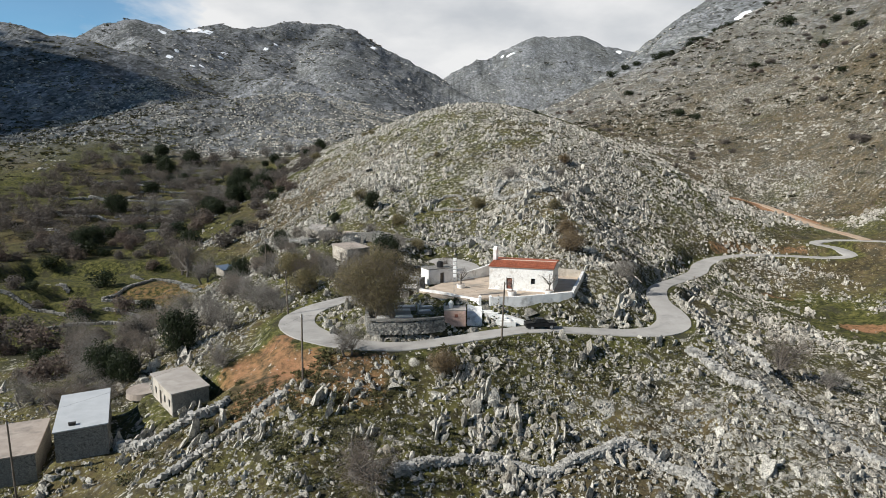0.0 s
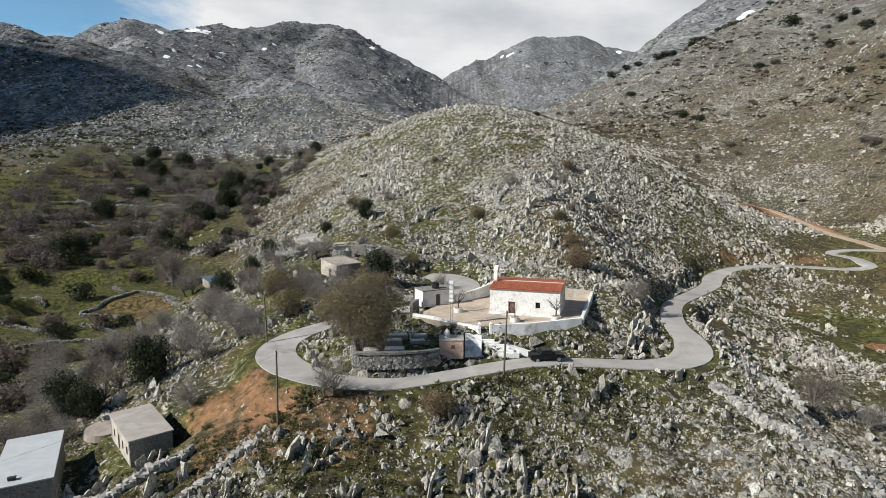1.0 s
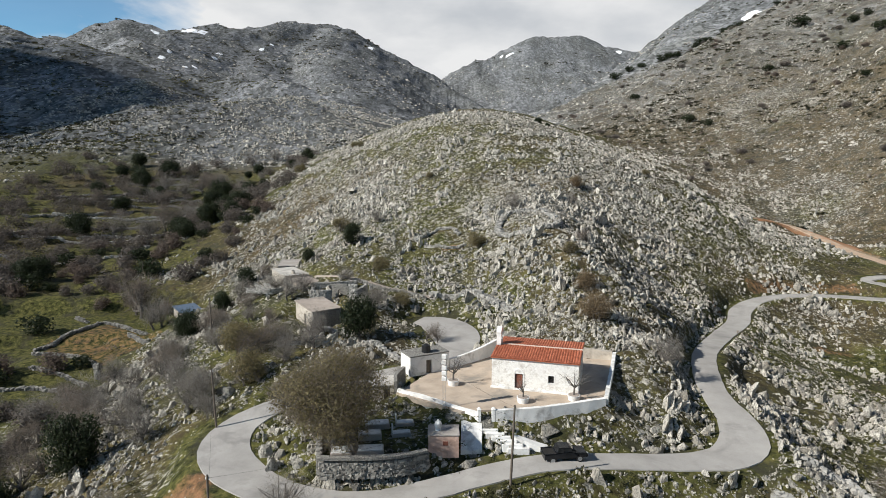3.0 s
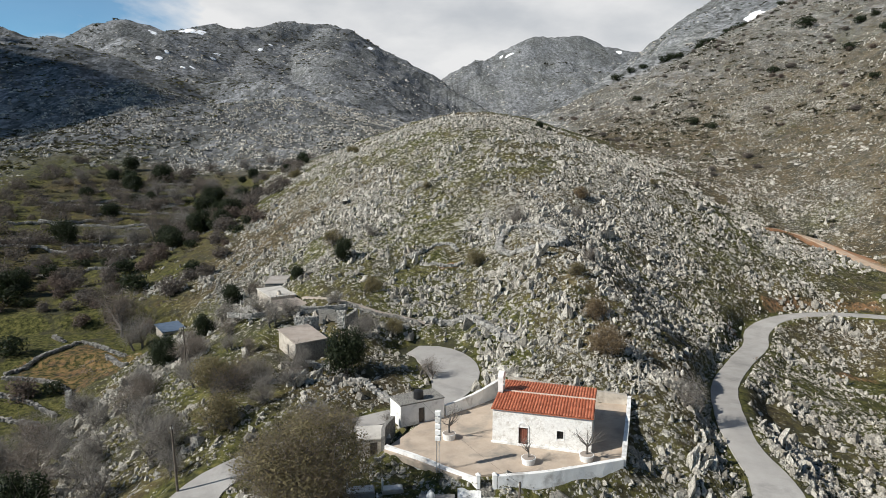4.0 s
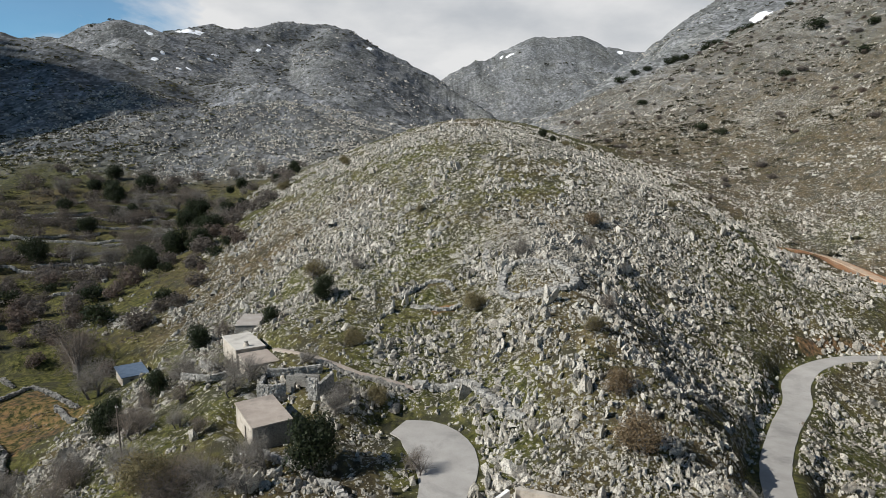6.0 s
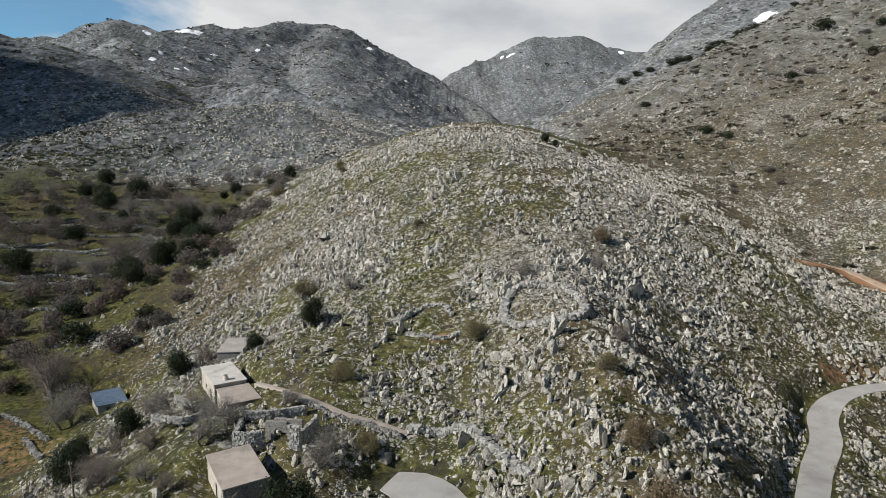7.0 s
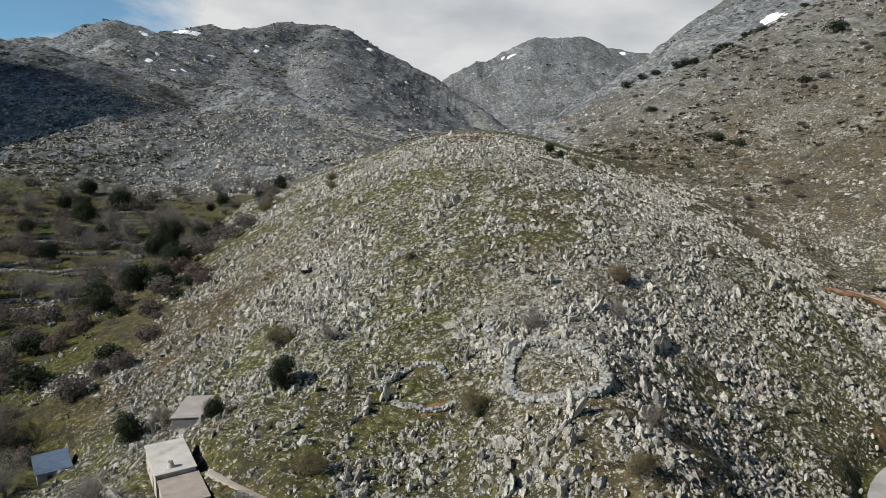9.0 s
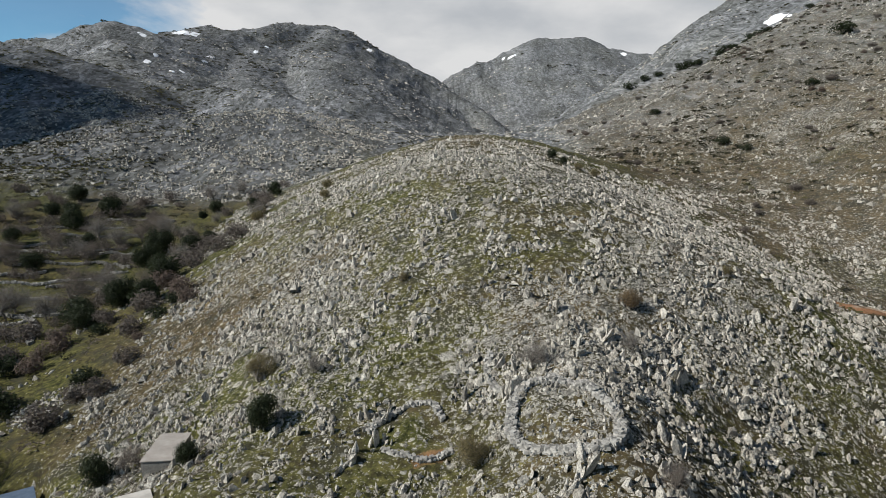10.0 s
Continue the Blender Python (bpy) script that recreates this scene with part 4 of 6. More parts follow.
for x, y, reach, size, count, tall in [
        (-0.3, 66.0, 2.4, 0.62, 16, 1.8), (-11.7, 67.6, 2.6, 0.75, 16, 1.8), (12.5, 66.8, 2.0, 0.80, 10, 1.7), (4.5, 71.5, 2.4, 0.60, 14, 1.8), (-8.1, 63.4, 2.2, 0.6, 12, 1.6), (8.5, 69.0, 2.2, 0.6, 12, 1.7), (2.2, 75.0, 1.8, 0.5, 9, 1.6),
        (-20.0, 64.7, 2.5, 0.6, 12, 1.5), (-27.5, 65.5, 2.5, 0.65, 14, 1.6), (-39.5, 71.0, 2.2, 1.1, 8, 1.6), (-36.0, 69.5, 2.5, 0.9, 10, 1.4), (-30.5, 72.5, 1.8, 0.7, 8, 1.4), (31.0, 86.0, 2.4, 0.8, 10, 0.9), (39.5, 90.0, 2.6, 0.8, 12, 1.1), (27.0, 66.0, 2.6, 0.9, 10, 0.8), (35.0, 62.5, 3.0, 1.1, 9, 0.6),
        (40.2, 183.0, 2.6, 1.5, 9, 1.3), (36.0, 181.5, 2.6, 0.9, 10, 1.2), (-6.9, 166.0, 2.2, 0.75, 14, 1.7), (-3.0, 169.5, 2.2, 0.7, 10, 1.3), (19.8, 155.2, 2.4, 1.1, 12, 1.3), (15.5, 156.5, 2.2, 0.8, 10, 1.2), (29.8, 186.2, 2.8, 1.1, 12, 1.1), (25.5, 181.5, 2.6, 0.9, 11, 1.1), (-1.9, 174.9, 2.4, 0.8, 10, 1.3), (-24.7, 181.8, 2.6, 0.7, 10, 1.2),
        (15.5, 174.0, 2.5, 0.8, 12, 1.1), (-17.0, 116.8, 2.0, 1.1, 9, 1.5), (-14.5, 119.0, 1.8, 0.8, 8, 1.3), (21.0, 137.0, 3.0, 0.8, 14, 1.1), (17.0, 128.5, 3.0, 0.8, 14, 1.1), (24.0, 124.0, 2.6, 0.8, 12, 1.1), (12.0, 148.0, 2.6, 0.7, 12, 1.2), (30.0, 140.0, 2.8, 0.8, 12, 1.2), (34.0, 165.0, 2.6, 0.9, 10, 1.2), (29.0, 98.5, 2.2, 0.9, 10, 1.1), (31.0, 102.0, 2.2, 0.9, 10, 1.1), (27.5, 94.0, 1.8, 0.7, 9, 1.0), (41.5, 101.0, 2.5, 0.7, 12, 1.3), (44.0, 110.0, 2.5, 0.7, 12, 1.3)]:
    crag(x, y, reach, size * 0.85, count, tall)

# ---- low scrub ----


def tuft(k, spread=1.0, thin=0.22):
    """k small leaf blades standing out of a dome."""
    v, f = [], []
    for i in range(k):
        d = rng.randn(3)
        d[2] = abs(d[2]) * 0.9 + 0.1
        d /= np.linalg.norm(d)
        p = d * (0.45 + 0.55 * rng.rand()) * (1, 1, 0.8)
        t = rng.randn(3)
        t -= t.dot(d) * d * 0.6
        t /= np.linalg.norm(t)
        u = np.cross(t, d)
        L = thin * (0.8 + 0.8 * rng.rand())
        v += [p - t * L, p + t * L, p + d * L * 0.9 + u * L * 0.8]
        f.append((3 * i, 3 * i + 1, 3 * i + 2))
    return np.array(v), np.array(f)


def scrub_odds(x, y):
    return smooth(0.42, 0.75, 0.55 + 0.4 * fractal(x, y, 9, 2, 131) + 0.2 * fractal(x, y, 35, 2, 132)) * 0.9


for nm, x0, x1, y0, y1, tries, med, m, k in (("scrub", -330, -50, 430, 760, 1700, 1.4, M_hedge, 18), ("scrub", -330, -50, 430, 760, 6500, 0.8, M_hedge, 12), ("scrub", 112, 430, 250, 650, 3200, 1.5, M_twig_brown, 22), ("scrub", -18, 40, 56, 86, 1500, 0.55, M_scrub, 90), ("scrub", 42, 125, 118, 270, 2600, 0.55, M_twig_brown, 18), ("scrub", 20, 60, 84, 150, 700, 0.5, M_scrub, 60), ("scrub", -34, -14, 62, 82, 260, 0.5, M_scrub, 90), ("scrub", -62, 75, 52, 118, 4000, 0.42, M_scrub, 50), ("scrub", -75, 110, 52, 120, 7000, 0.30, M_scrub, 22), ("scrub", -100, 120, 120, 330, 9000, 0.42, M_scrub, 18), ("grass_tufts", -75, 110, 52, 215, 14000, 0.22, M_grassy, 9), ("scrub", 100, 330, 200, 480, 2600, 1.25, M_scrub, 18),
                                            ("scrub", -320, -55, 120, 480, 2600, 1.1, M_scrub, 18)):
    sx, sy = sample(tries, x0, x1, y0, y1, scrub_odds)
    n = len(sx)
    size = med * np.exp(0.35 * rng.randn(n))
    tv, tf = tuft(k, 1.0, 0.12 if k > 60 else 0.16)
    scatter(nm, sx, sy, ground_z(sx, sy) - 0.05, size, np.ones((n, 3)) * (1, 1, 0.8), 6.28 * rng.rand(n), 0 * size, tv, tf, m, "short green grass tufts between the rocks" if nm == "grass_tufts" else "low thorny olive-brown scrub between the rocks", "grass" if nm == "grass_tufts" else "scrub", 0.25)

# shrubs and outcrops over the far mountains, in belts and clusters


def far_sample(n, near, far, keep):
    b_, d_ = radians(40) * (2 * rng.rand(n) - 1), near * (far / near) ** rng.rand(n)
    x, y = d_ * np.sin(b_), d_ * np.cos(b_)
    ok = keep(x, y) > rng.rand(n)
    ok &= ~((x > -95) & (x < 135) & (y < 480)) & ~((x < -80) & (x > -240) & (y < 440))
    return x[ok], y[ok]


sx, sy = far_sample(36000, 330, 3000, lambda x, y: smooth(-0.15, 0.45, fractal(x, y, 130, 4, 171, 0.65) + 0.25 * smooth(-150, -400, x)))
n = len(sx)
size = (0.55 + 0.0011 * np.hypot(sx, sy)) * np.exp(0.35 * rng.randn(n))
tv, tf = tuft(12, 1.0, 0.42)
scatter("mountain_scrub", sx, sy, ground_z(sx, sy) - 0.1, size, np.ones((n, 3)) * (1.1, 1.1, 0.8), 6.28 * rng.rand(n), 0 * size, tv, tf, M_hedge, "dark low shrubs dotted over the mountain slopes", "scrub", 0.25)
sx, sy = far_sample(16000, 480, 1100, lambda x, y: smooth(-170, -230, x) * smooth(-0.4, 0.2, fractal(x, y, 60, 3, 175)))
n = len(sx)
size = 1.2 * np.exp(0.35 * rng.randn(n))
scatter("mountain_scrub", sx, sy, ground_z(sx, sy) - 0.1, size, np.ones((n, 3)) * (1.2, 1.2, 0.7), 6.28 * rng.rand(n), 0 * size, tv, tf, M_scrub, "olive-brown low shrubs over the western slope", "scrub", 0.25)
sx, sy = far_sample(36000, 400, 2900, lambda x, y: smooth(0.0, 0.5, fractal(x, y, 110, 4, 181, 0.65) + 0.1))
n = len(sx)
size = (0.35 + 0.0007 * np.hypot(sx, sy)) * np.exp(0.35 * rng.randn(n))
scatter("mountain_outcrops", sx, sy, ground_z(sx, sy) + 0.1 * size, size, np.stack([1.0 + 0.5 * rng.rand(n), 0.8 + 0.4 * rng.rand(n), 0.5 + 0.4 * rng.rand(n)], -1), 6.28 * rng.rand(n), 0.2 * rng.randn(n), stn_v, stn_f, M_rock, "grey limestone outcrops on the mountain slopes", "rocks", 0.35)

# dark hedges of scrub along the terrace edges
hx_, hy_ = sample(26000, -235, -85, 200, 450, lambda x, y: 1.0 * (np.mod(landform(x, y) / 2.2, 1.0) > 0.80) * smooth(-0.3, 0.1, fractal(x, y, 22, 2, 133)))
hx_, hy_ = hx_[:3600], hy_[:3600]
tv, tf = tuft(14)
scatter("terrace_scrub", hx_, hy_, ground_z(hx_, hy_) - 0.05, 0.75 * np.exp(0.3 * rng.randn(len(hx_))), np.ones((len(hx_), 3)) * (1, 1, 0.8), 6.28 * rng.rand(len(hx_)), 0 * hx_, tv, tf, M_hedge, "dark scrub growing along old terrace edges", "scrub", 0.25)

# ---- dry-stone walls ----
cube_v = np.array([(a, b, c) for a in (-1, 1) for b in (-1, 1) for c in (-1, 1)], float)
cube_f = np.array([(0, 1, 3, 2), (4, 6, 7, 5), (0, 4, 5, 1), (2, 3, 7, 6), (0, 2, 6, 4), (1, 5, 7, 3)])


def stone_wall(points, height, width, label, name="dry_stone_wall", stone=0.20, z=None, category="stone wall", stone_m=M_rubble):
    """A wall of stacked rubble along a line on the ground."""
    P = catmull([(a, b, 0, 0) for a, b in points], stone * 1.7)[:, :2]
    t = np.gradient(P, axis=0)
    t /= np.linalg.norm(t, axis=1)[:, None] + 1e-9
    nrm = np.stack([-t[:, 1], t[:, 0]], 1)
    rows, cols = max(1, int(height / (stone * 1.25))), max(2, int(width / (stone * 1.7)))
    X, Y, Z, A = [], [], [], []
    gz = ground_z(P[:, 0], P[:, 1]) if z is None else np.full(len(P), z)
    keep = 0.75 + 0.25 * fractal(P[:, 0], P[:, 1], 4.0, 2, 141)
    for r in range(rows):
        for c in range(cols):
            o = (c - (cols - 1) / 2) * stone * 1.6 * (1 - 0.25 * r / rows)
            ok = (r / rows < keep) | (z is not None)
            X.append((P[:, 0] + nrm[:, 0] * o)[ok])
            Y.append((P[:, 1] + nrm[:, 1] * o)[ok])
            Z.append((gz + stone * (0.5 + 1.2 * r))[ok])
            A.append(np.arctan2(t[:, 1], t[:, 0])[ok])
    X, Y, Z, A = map(np.concatenate, (X, Y, Z, A))
    n = len(X)
    j = stone * (0.3 if z is not None else 0.6)
    ob = scatter(name, X + j * rng.randn(n), Y + j * rng.randn(n), Z + 0.3 * j * rng.randn(n), np.full(n, stone) * (0.8 + 0.5 * rng.rand(n)), np.stack([1 + 0.3 * rng.rand(n), 0.8 + 0.3 * rng.rand(n), 0.65 + 0.25 * rng.rand(n)], -1),
                 A + (0.25 if z is not None else 0.7) * rng.randn(n), (0.15 if z is not None else 0.3) * rng.randn(n), cube_v, cube_f, stone_m, label, category, 0.22)
    ob["kind"] = "thing"
    del ob["kind"]
    return ob


W = "tumbled grey dry-stone wall across the slope"
stone_wall([(-4.8, 59.1), (-0.2, 61.8), (5.3, 63.9), (10.7, 63.0), (16.7, 65.2), (21.1, 67.7), (24.6, 64.6), (27.9, 60.4)], 0.9, 1.2, "tumbled dry-stone wall of small pale rubble across the slope", stone=0.14)
stone_wall([(34.4, 84.1), (36.6, 79.1), (39.0, 74.9), (41.9, 71.3), (44.9, 68.5), (48, 64)], 0.8, 1.6, "broad pale heap of cleared field stones", category="stone wall")
stone_wall([(39.8, 88.9), (43.5, 87.5), (44.5, 82)], 1.0, 1.0, W)
F = "low dry-stone wall edging a terraced field"
for line in ([(-92.6, 166.7), (-83.8, 165.1), (-76, 161.3), (-71, 154)], [(-86.6, 157.0), (-78.1, 154.3), (-71.3, 149.7)], [(-93.8, 169.2), (-90, 177.3), (-87.5, 187.4)], [(-87.5, 188), (-78.5, 182), (-70.5, 175.8)],
             [(-75.0, 176.1), (-66, 167)], [(-97, 192), (-91.5, 187.5)], [(-105, 172), (-112, 176), (-122, 178)], [(-94, 143), (-84, 148), (-72, 146)], [(-118, 163), (-104, 160), (-96, 156)]):
    stone_wall(line, 0.8, 0.7, F, stone=0.2, stone_m=M_midrubble)
stone_wall([(14.4, 169.0), (14.2, 165.0), (17.1, 161.0), (21.5, 158.0), (25.0, 158.6), (26.9, 163.3), (26.5, 167.0), (25.0, 170.0), (22.1, 173.3), (17.6, 173.8), (15.2, 172.0), (14.4, 169.0)], 0.75, 1.5, "round dry-stone enclosure wall on the rocky slope")
stone_wall([(12.6, 183.5), (12.2, 180.0), (13.4, 176.5), (15.2, 173.5)], 0.7, 1.2, W)
stone_wall([(-0.5, 142.4), (4.5, 142.4), (7.9, 139.4), (9.6, 136.5), (13.6, 131.0)], 1.2, 1.2, "pale rubble bank above the turning place")
stone_wall([(-4.6, 172.3), (-1.1, 175.5), (3.6, 176.3), (5.4, 173.3)], 0.6, 0.7, W)
stone_wall([(-2.2, 168.6), (2.4, 165.8), (6.5, 167.0)], 0.5, 0.9, W)
stone_wall([(-39, 71), (-35, 68.5), (-30, 69.5), (-26, 72)], 1.3, 0.9, "rough dry-stone terrace wall below a stone house")
stone_wall([(-30, 60), (-24, 66), (-19, 70)], 0.7, 0.8, W)
stone_wall([(-20, 124), (-14, 121.5), (-8, 117), (-4, 113.6)], 0.7, 0.8, "grey dry-stone wall beside the road")
for line in ([(-160, 250), (-130, 245), (-105, 248)], [(-175, 285), (-140, 282), (-110, 290)], [(-180, 320), (-150, 318), (-115, 326)], [(-190, 350), (-160, 352), (-130, 356)]):
    stone_wall(line, 0.8, 0.8, F, stone=0.32)

for k, (lev, xa, xb) in enumerate([(-3, -150, -104), (-2, -178, -128), (-1, -140, -100), (0, -190, -145), (1, -165, -112), (2, -150, -108), (3, -200, -150), (4, -172, -125), (5, -195, -140), (6, -160, -120)]):
    run = []
    for x in np.arange(xa, xb, 7.0):
        ys_ = np.arange(205.0, 440.0, 0.5)
        up_ = landform(np.full(len(ys_), x), ys_) > 2.2 * lev
        if up_.any() and not up_[0]:
            run.append((x, float(ys_[np.argmax(up_)]) - 1.0))
    if len(run) > 3:
        stone_wall(run, 0.9, 0.7, "grey dry-stone wall holding a valley terrace", "terrace_wall", 0.32, stone_m=M_midrubble)

# ---- buildings ----


def wall_run(bm, length, height, thick, holes):
    """A wall from the origin along x, from y = 0 inwards; holes: (start, end, sill, head)."""
    s = 0.0
    for a, b, lo, hi in sorted(holes):
        if a > s:
            box(bm, s, 0, 0, a, thick, height)
        if lo > 0:
            box(bm, a, 0, 0, b, thick, lo)
        if hi < height:
            box(bm, a, 0, hi, b, thick, height)
        s = b
    if s < length:
        box(bm, s, 0, 0, length, thick, height)
    return bm


def roughen(bm, amount):
    """Makes the corners uneven."""
    for v in bm.verts:
        n = noise.noise_vector(v.co * 1.7)
        v.co += n * amount
    return bm


def stone_house(m, L, W, H, mats, holes, label, roof, category="house", overhang=0.15, roof_z=(0, 0), name="house", doors=True):
    """A flat-roofed house. m: its front left corner, x along the front, y into the depth. holes: lists for front, right, back, left; mats: front, right, back, left."""
    h = thing(name, m, label, category)
    runs = ((0, 0, 0, L), (L, 0, 90, W), (L, W, 180, L), (0, W, -90, W))
    for (px, py, turn, length), hs, mt in zip(runs, holes, mats):
        bm = wall_run(bmesh.new(), length, H, 0.5, hs)
        bmesh.ops.transform(bm, matrix=pose(px, py, 0, 0, 0, turn), verts=bm.verts)
        # side walls stop short of the front and back ones
        w = part("wall", bm, mt, h)
        if turn in (90, -90):
            w.scale = (0.997, 0.997, 0.999)
            w.location = (0.003 * L / 2, 0.003 * W / 2, 0)
        for a, b, lo, hi in hs:
            c = bmesh.new()
            if lo < 0.2:
                box(c, a + 0.06, 0.18, lo + 0.02, b - 0.06, 0.24, hi - 0.06)
                for k in range(3):
                    box(c, a + 0.1 + k * (b - a - 0.2) / 3, 0.15, lo + 0.05, a + 0.1 + (k + 0.85) * (b - a - 0.2) / 3, 0.18, hi - 0.12)
                nm = "door"
            else:
                box(c, a + 0.03, 0.22, lo + 0.03, b - 0.03, 0.25, hi - 0.03)
                box(c, (a + b) / 2 - 0.03, 0.19, lo, (a + b) / 2 + 0.03, 0.22, hi)
                nm = "window"
            bmesh.ops.transform(c, matrix=pose(px, py, 0, 0, 0, turn), verts=c.verts)
            part(nm, c, M_wood if nm == "door" else M_dark, h)
    bm = bmesh.new()
    box(bm, -overhang, -overhang, H + 0.003, L + overhang, W + overhang, H + 0.16, 0.02)
    for v in bm.verts:
        v.co.z += roof_z[0] * (v.co.y / W) + roof_z[1] * (v.co.x / L)
    part("roof", bm, roof, h)
    return h


# the three houses below the road
stone_house(pose(-33.4, 73.7, -11.15, 0, 0, 39), 4.5, 9.3, 2.95, (M_wallstone, M_wallstone, M_wallstone, M_plaster),
                 ([], [], [], [(1.6, 2.3, 0.9, 1.9), (3.6, 4.5, 0.05, 2.0), (5.6, 6.3, 0.9, 1.9), (7.6, 8.3, 0.9, 1.9)]), "old stone house with cream plaster and flat concrete roof", M_slab, roof_z=(0.05, 0.05))
stone_house(pose(-44.3, 67.4, -14.0, 0, 0, 26.5), 5.4, 12.0, 3.7, (M_wallstone, M_wallstone, M_wallstone, M_plaster), ([], [], [], [(3, 3.9, 0.05, 2.1)]), "long stone house with pale grey sheet roof", M_slab_pale, roof_z=(0.1, 0.1))
stone_house(pose(-52.8, 65.6, -16.6, 0, 0, 24), 6.2, 10.5, 3.5, (M_wallstone,) * 4, ([], [], [], [(3, 3.9, 0.05, 2.1)]), "low stone house with weathered brown flat roof", M_slab_brown)
# small dark box on the pale roof
bx_ = thing("roof_vent", pose(-43.2, 69.2, -10.1, 0, 0, 26), "small dark metal box on a pale roof", "vent")
part("case", box(bmesh.new(), -0.35, -0.2, 0, 0.35, 0.2, 0.28, 0.03), M_iron, bx_)
part("cap", box(bmesh.new(), -0.4, -0.25, 0.283, 0.4, 0.25, 0.33, 0.01), M_iron, bx_)
# round stone threshing floor by the houses
bm = bmesh.new()
bmesh.ops.create_cone(bm, cap_ends=True, segments=28, radius1=2.5, radius2=2.4, depth=0.9, matrix=Matrix.Translation((-42.6, 85.6, float(ground_z(-42.6, 85.6)) + 0.2)))
roughen(bm, 0.06)
me = bpy.data.meshes.new("cistern")
bm.to_mesh(me)
bm.free()
me.materials.append(M_slab_brown)
tagged(new("cistern", me), "low round stone cistern with an earthen brown top", "cistern")

# the hamlet above the chapel
stone_house(pose(-19.3, 125.8, -0.95, 0, 0, 31), 4.8, 8.6, 2.95, (M_wallstone, M_plaster, M_plaster, M_plaster), ([], [], [], [(4.4, 5.2, 0.05, 1.9)]), "plastered stone house with flat clay roof and dark front", M_slab_brown, roof_z=(0.1, 0.12))
stone_house(pose(-31.0, 155.8, -1.3, 0, 0, 32), 4.8, 9.5, 3.4, (M_plaster,) * 4, ([], [], [], [(6.2, 7.0, 0.05, 1.9), (3.0, 3.6, 1.0, 1.7)]), "taller cream plastered stone house with parapet roof", M_slab_cream)
stone_house(pose(-26.9, 149.7, -1.25, 0, 0, 32), 4.7, 6.9, 2.75, (M_wallstone, M_plaster, M_plaster, M_plaster), ([], [], [], [(4.2, 4.9, 0.05, 1.7)]), "low cream plastered stone house with clay flat roof", M_slab_brown)
stone_house(pose(-38.2, 177.0, -1.85, 0, 0, 6), 4.4, 9.0, 2.3, (M_wallstone,) * 4, ([], [], [], []), "small stone hut with flat pale slab roof", M_slab)
stone_house(pose(-65.2, 183.8, -15.35, 0, 0, 37), 5.2, 7.8, 2.4, (M_plaster, M_plaster, M_wallstone, M_plaster), ([(1.5, 2.3, 0.05, 1.9)], [], [], []), "small plastered shed with blue-grey metal roof", M_bluemetal, "shed", 0.3, (0.25, 0), "shed")
# chimney of the cream house
ch = thing("chimney", pose(-30.0, 158.0, 2.26, 0, 0, 32), "squat whitewashed chimney on a flat roof", "chimney")
bm = bmesh.new()
bmesh.ops.create_cone(bm, cap_ends=True, segments=12, radius1=0.5, radius2=0.28, depth=0.7, matrix=Matrix.Translation((0, 0, 0.35)))
part("stack", bm, M_plaster, ch)
bm = bmesh.new()
bmesh.ops.create_cone(bm, cap_ends=True, segments=12, radius1=0.34, radius2=0.30, depth=0.1, matrix=Matrix.Translation((0, 0, 0.756)))
part("pot", bm, M_wallstone, ch)
# ruined rooms: roofless rubble walls, one with an arch
R = "roofless ruined rubble wall of an old house"
for line, hgt in (([(-21.9, 137.4), (-20.2, 137.2), (-18.5, 137.8)], 2.6), ([(-22.0, 138.0), (-22.6, 142.5)], 1.8), ([(-22.2, 143.4), (-19.4, 143.4), (-14.8, 145.0)], 1.5), ([(-13.7, 136.8), (-12.6, 142.0)], 2.0), ([(-14.7, 136.5), (-13.7, 136.3)], 3.2), ([(-30.6, 149.5), (-34.6, 153.0)], 1.0), ([(-34.6, 153), (-37.5, 157)], 1.1), ([(-29.5, 147.2), (-31.5, 145.2), (-36, 146)], 0.9)):
    stone_wall(line, hgt, 0.6, R, "ruined_wall", 0.14, z=float(ground_z(*line[0])) - 0.1)
arch = thing("ruined_arch", pose(-18.4, 138.6, float(ground_z(-17.0, 138.4)) - 0.2, 0, 0, -10), "ruined stone wall with a dark round arch", "ruin")
bm = bmesh.new()
n = 9
for i in range(n):
    a0, a1 = math.pi * i / n, math.pi * (i + 1) / n
    x0, x1 = 2.0 - 0.85 * math.cos(a0), 2.0 - 0.85 * math.cos(a1)
    z0, z1 = 1.0 + 0.85 * math.sin(a0), 1.0 + 0.85 * math.sin(a1)
    vs = [bm.verts.new(p) for p in ((x0, 0, z0), (x1, 0, z1), (x1, 0, 2.5), (x0, 0, 2.5), (x0, 0.6, z0), (x1, 0.6, z1), (x1, 0.6, 2.5), (x0, 0.6, 2.5))]
    for q in ((0, 1, 2, 3), (7, 6, 5, 4), (3, 2, 6, 7), (4, 5, 1, 0)):
        bm.faces.new([vs[k] for k in q])
box(bm, 0, 0, 0, 1.15, 0.6, 2.4)
box(bm, 2.85, 0, 0, 4.2, 0.6, 2.2)
part("wall", bm, M_wallstone, arch)
part("back_wall", box(bmesh.new(), 0.2, 2.2, 0, 4.0, 2.7, 1.9, 0.05), M_wallstone, arch)

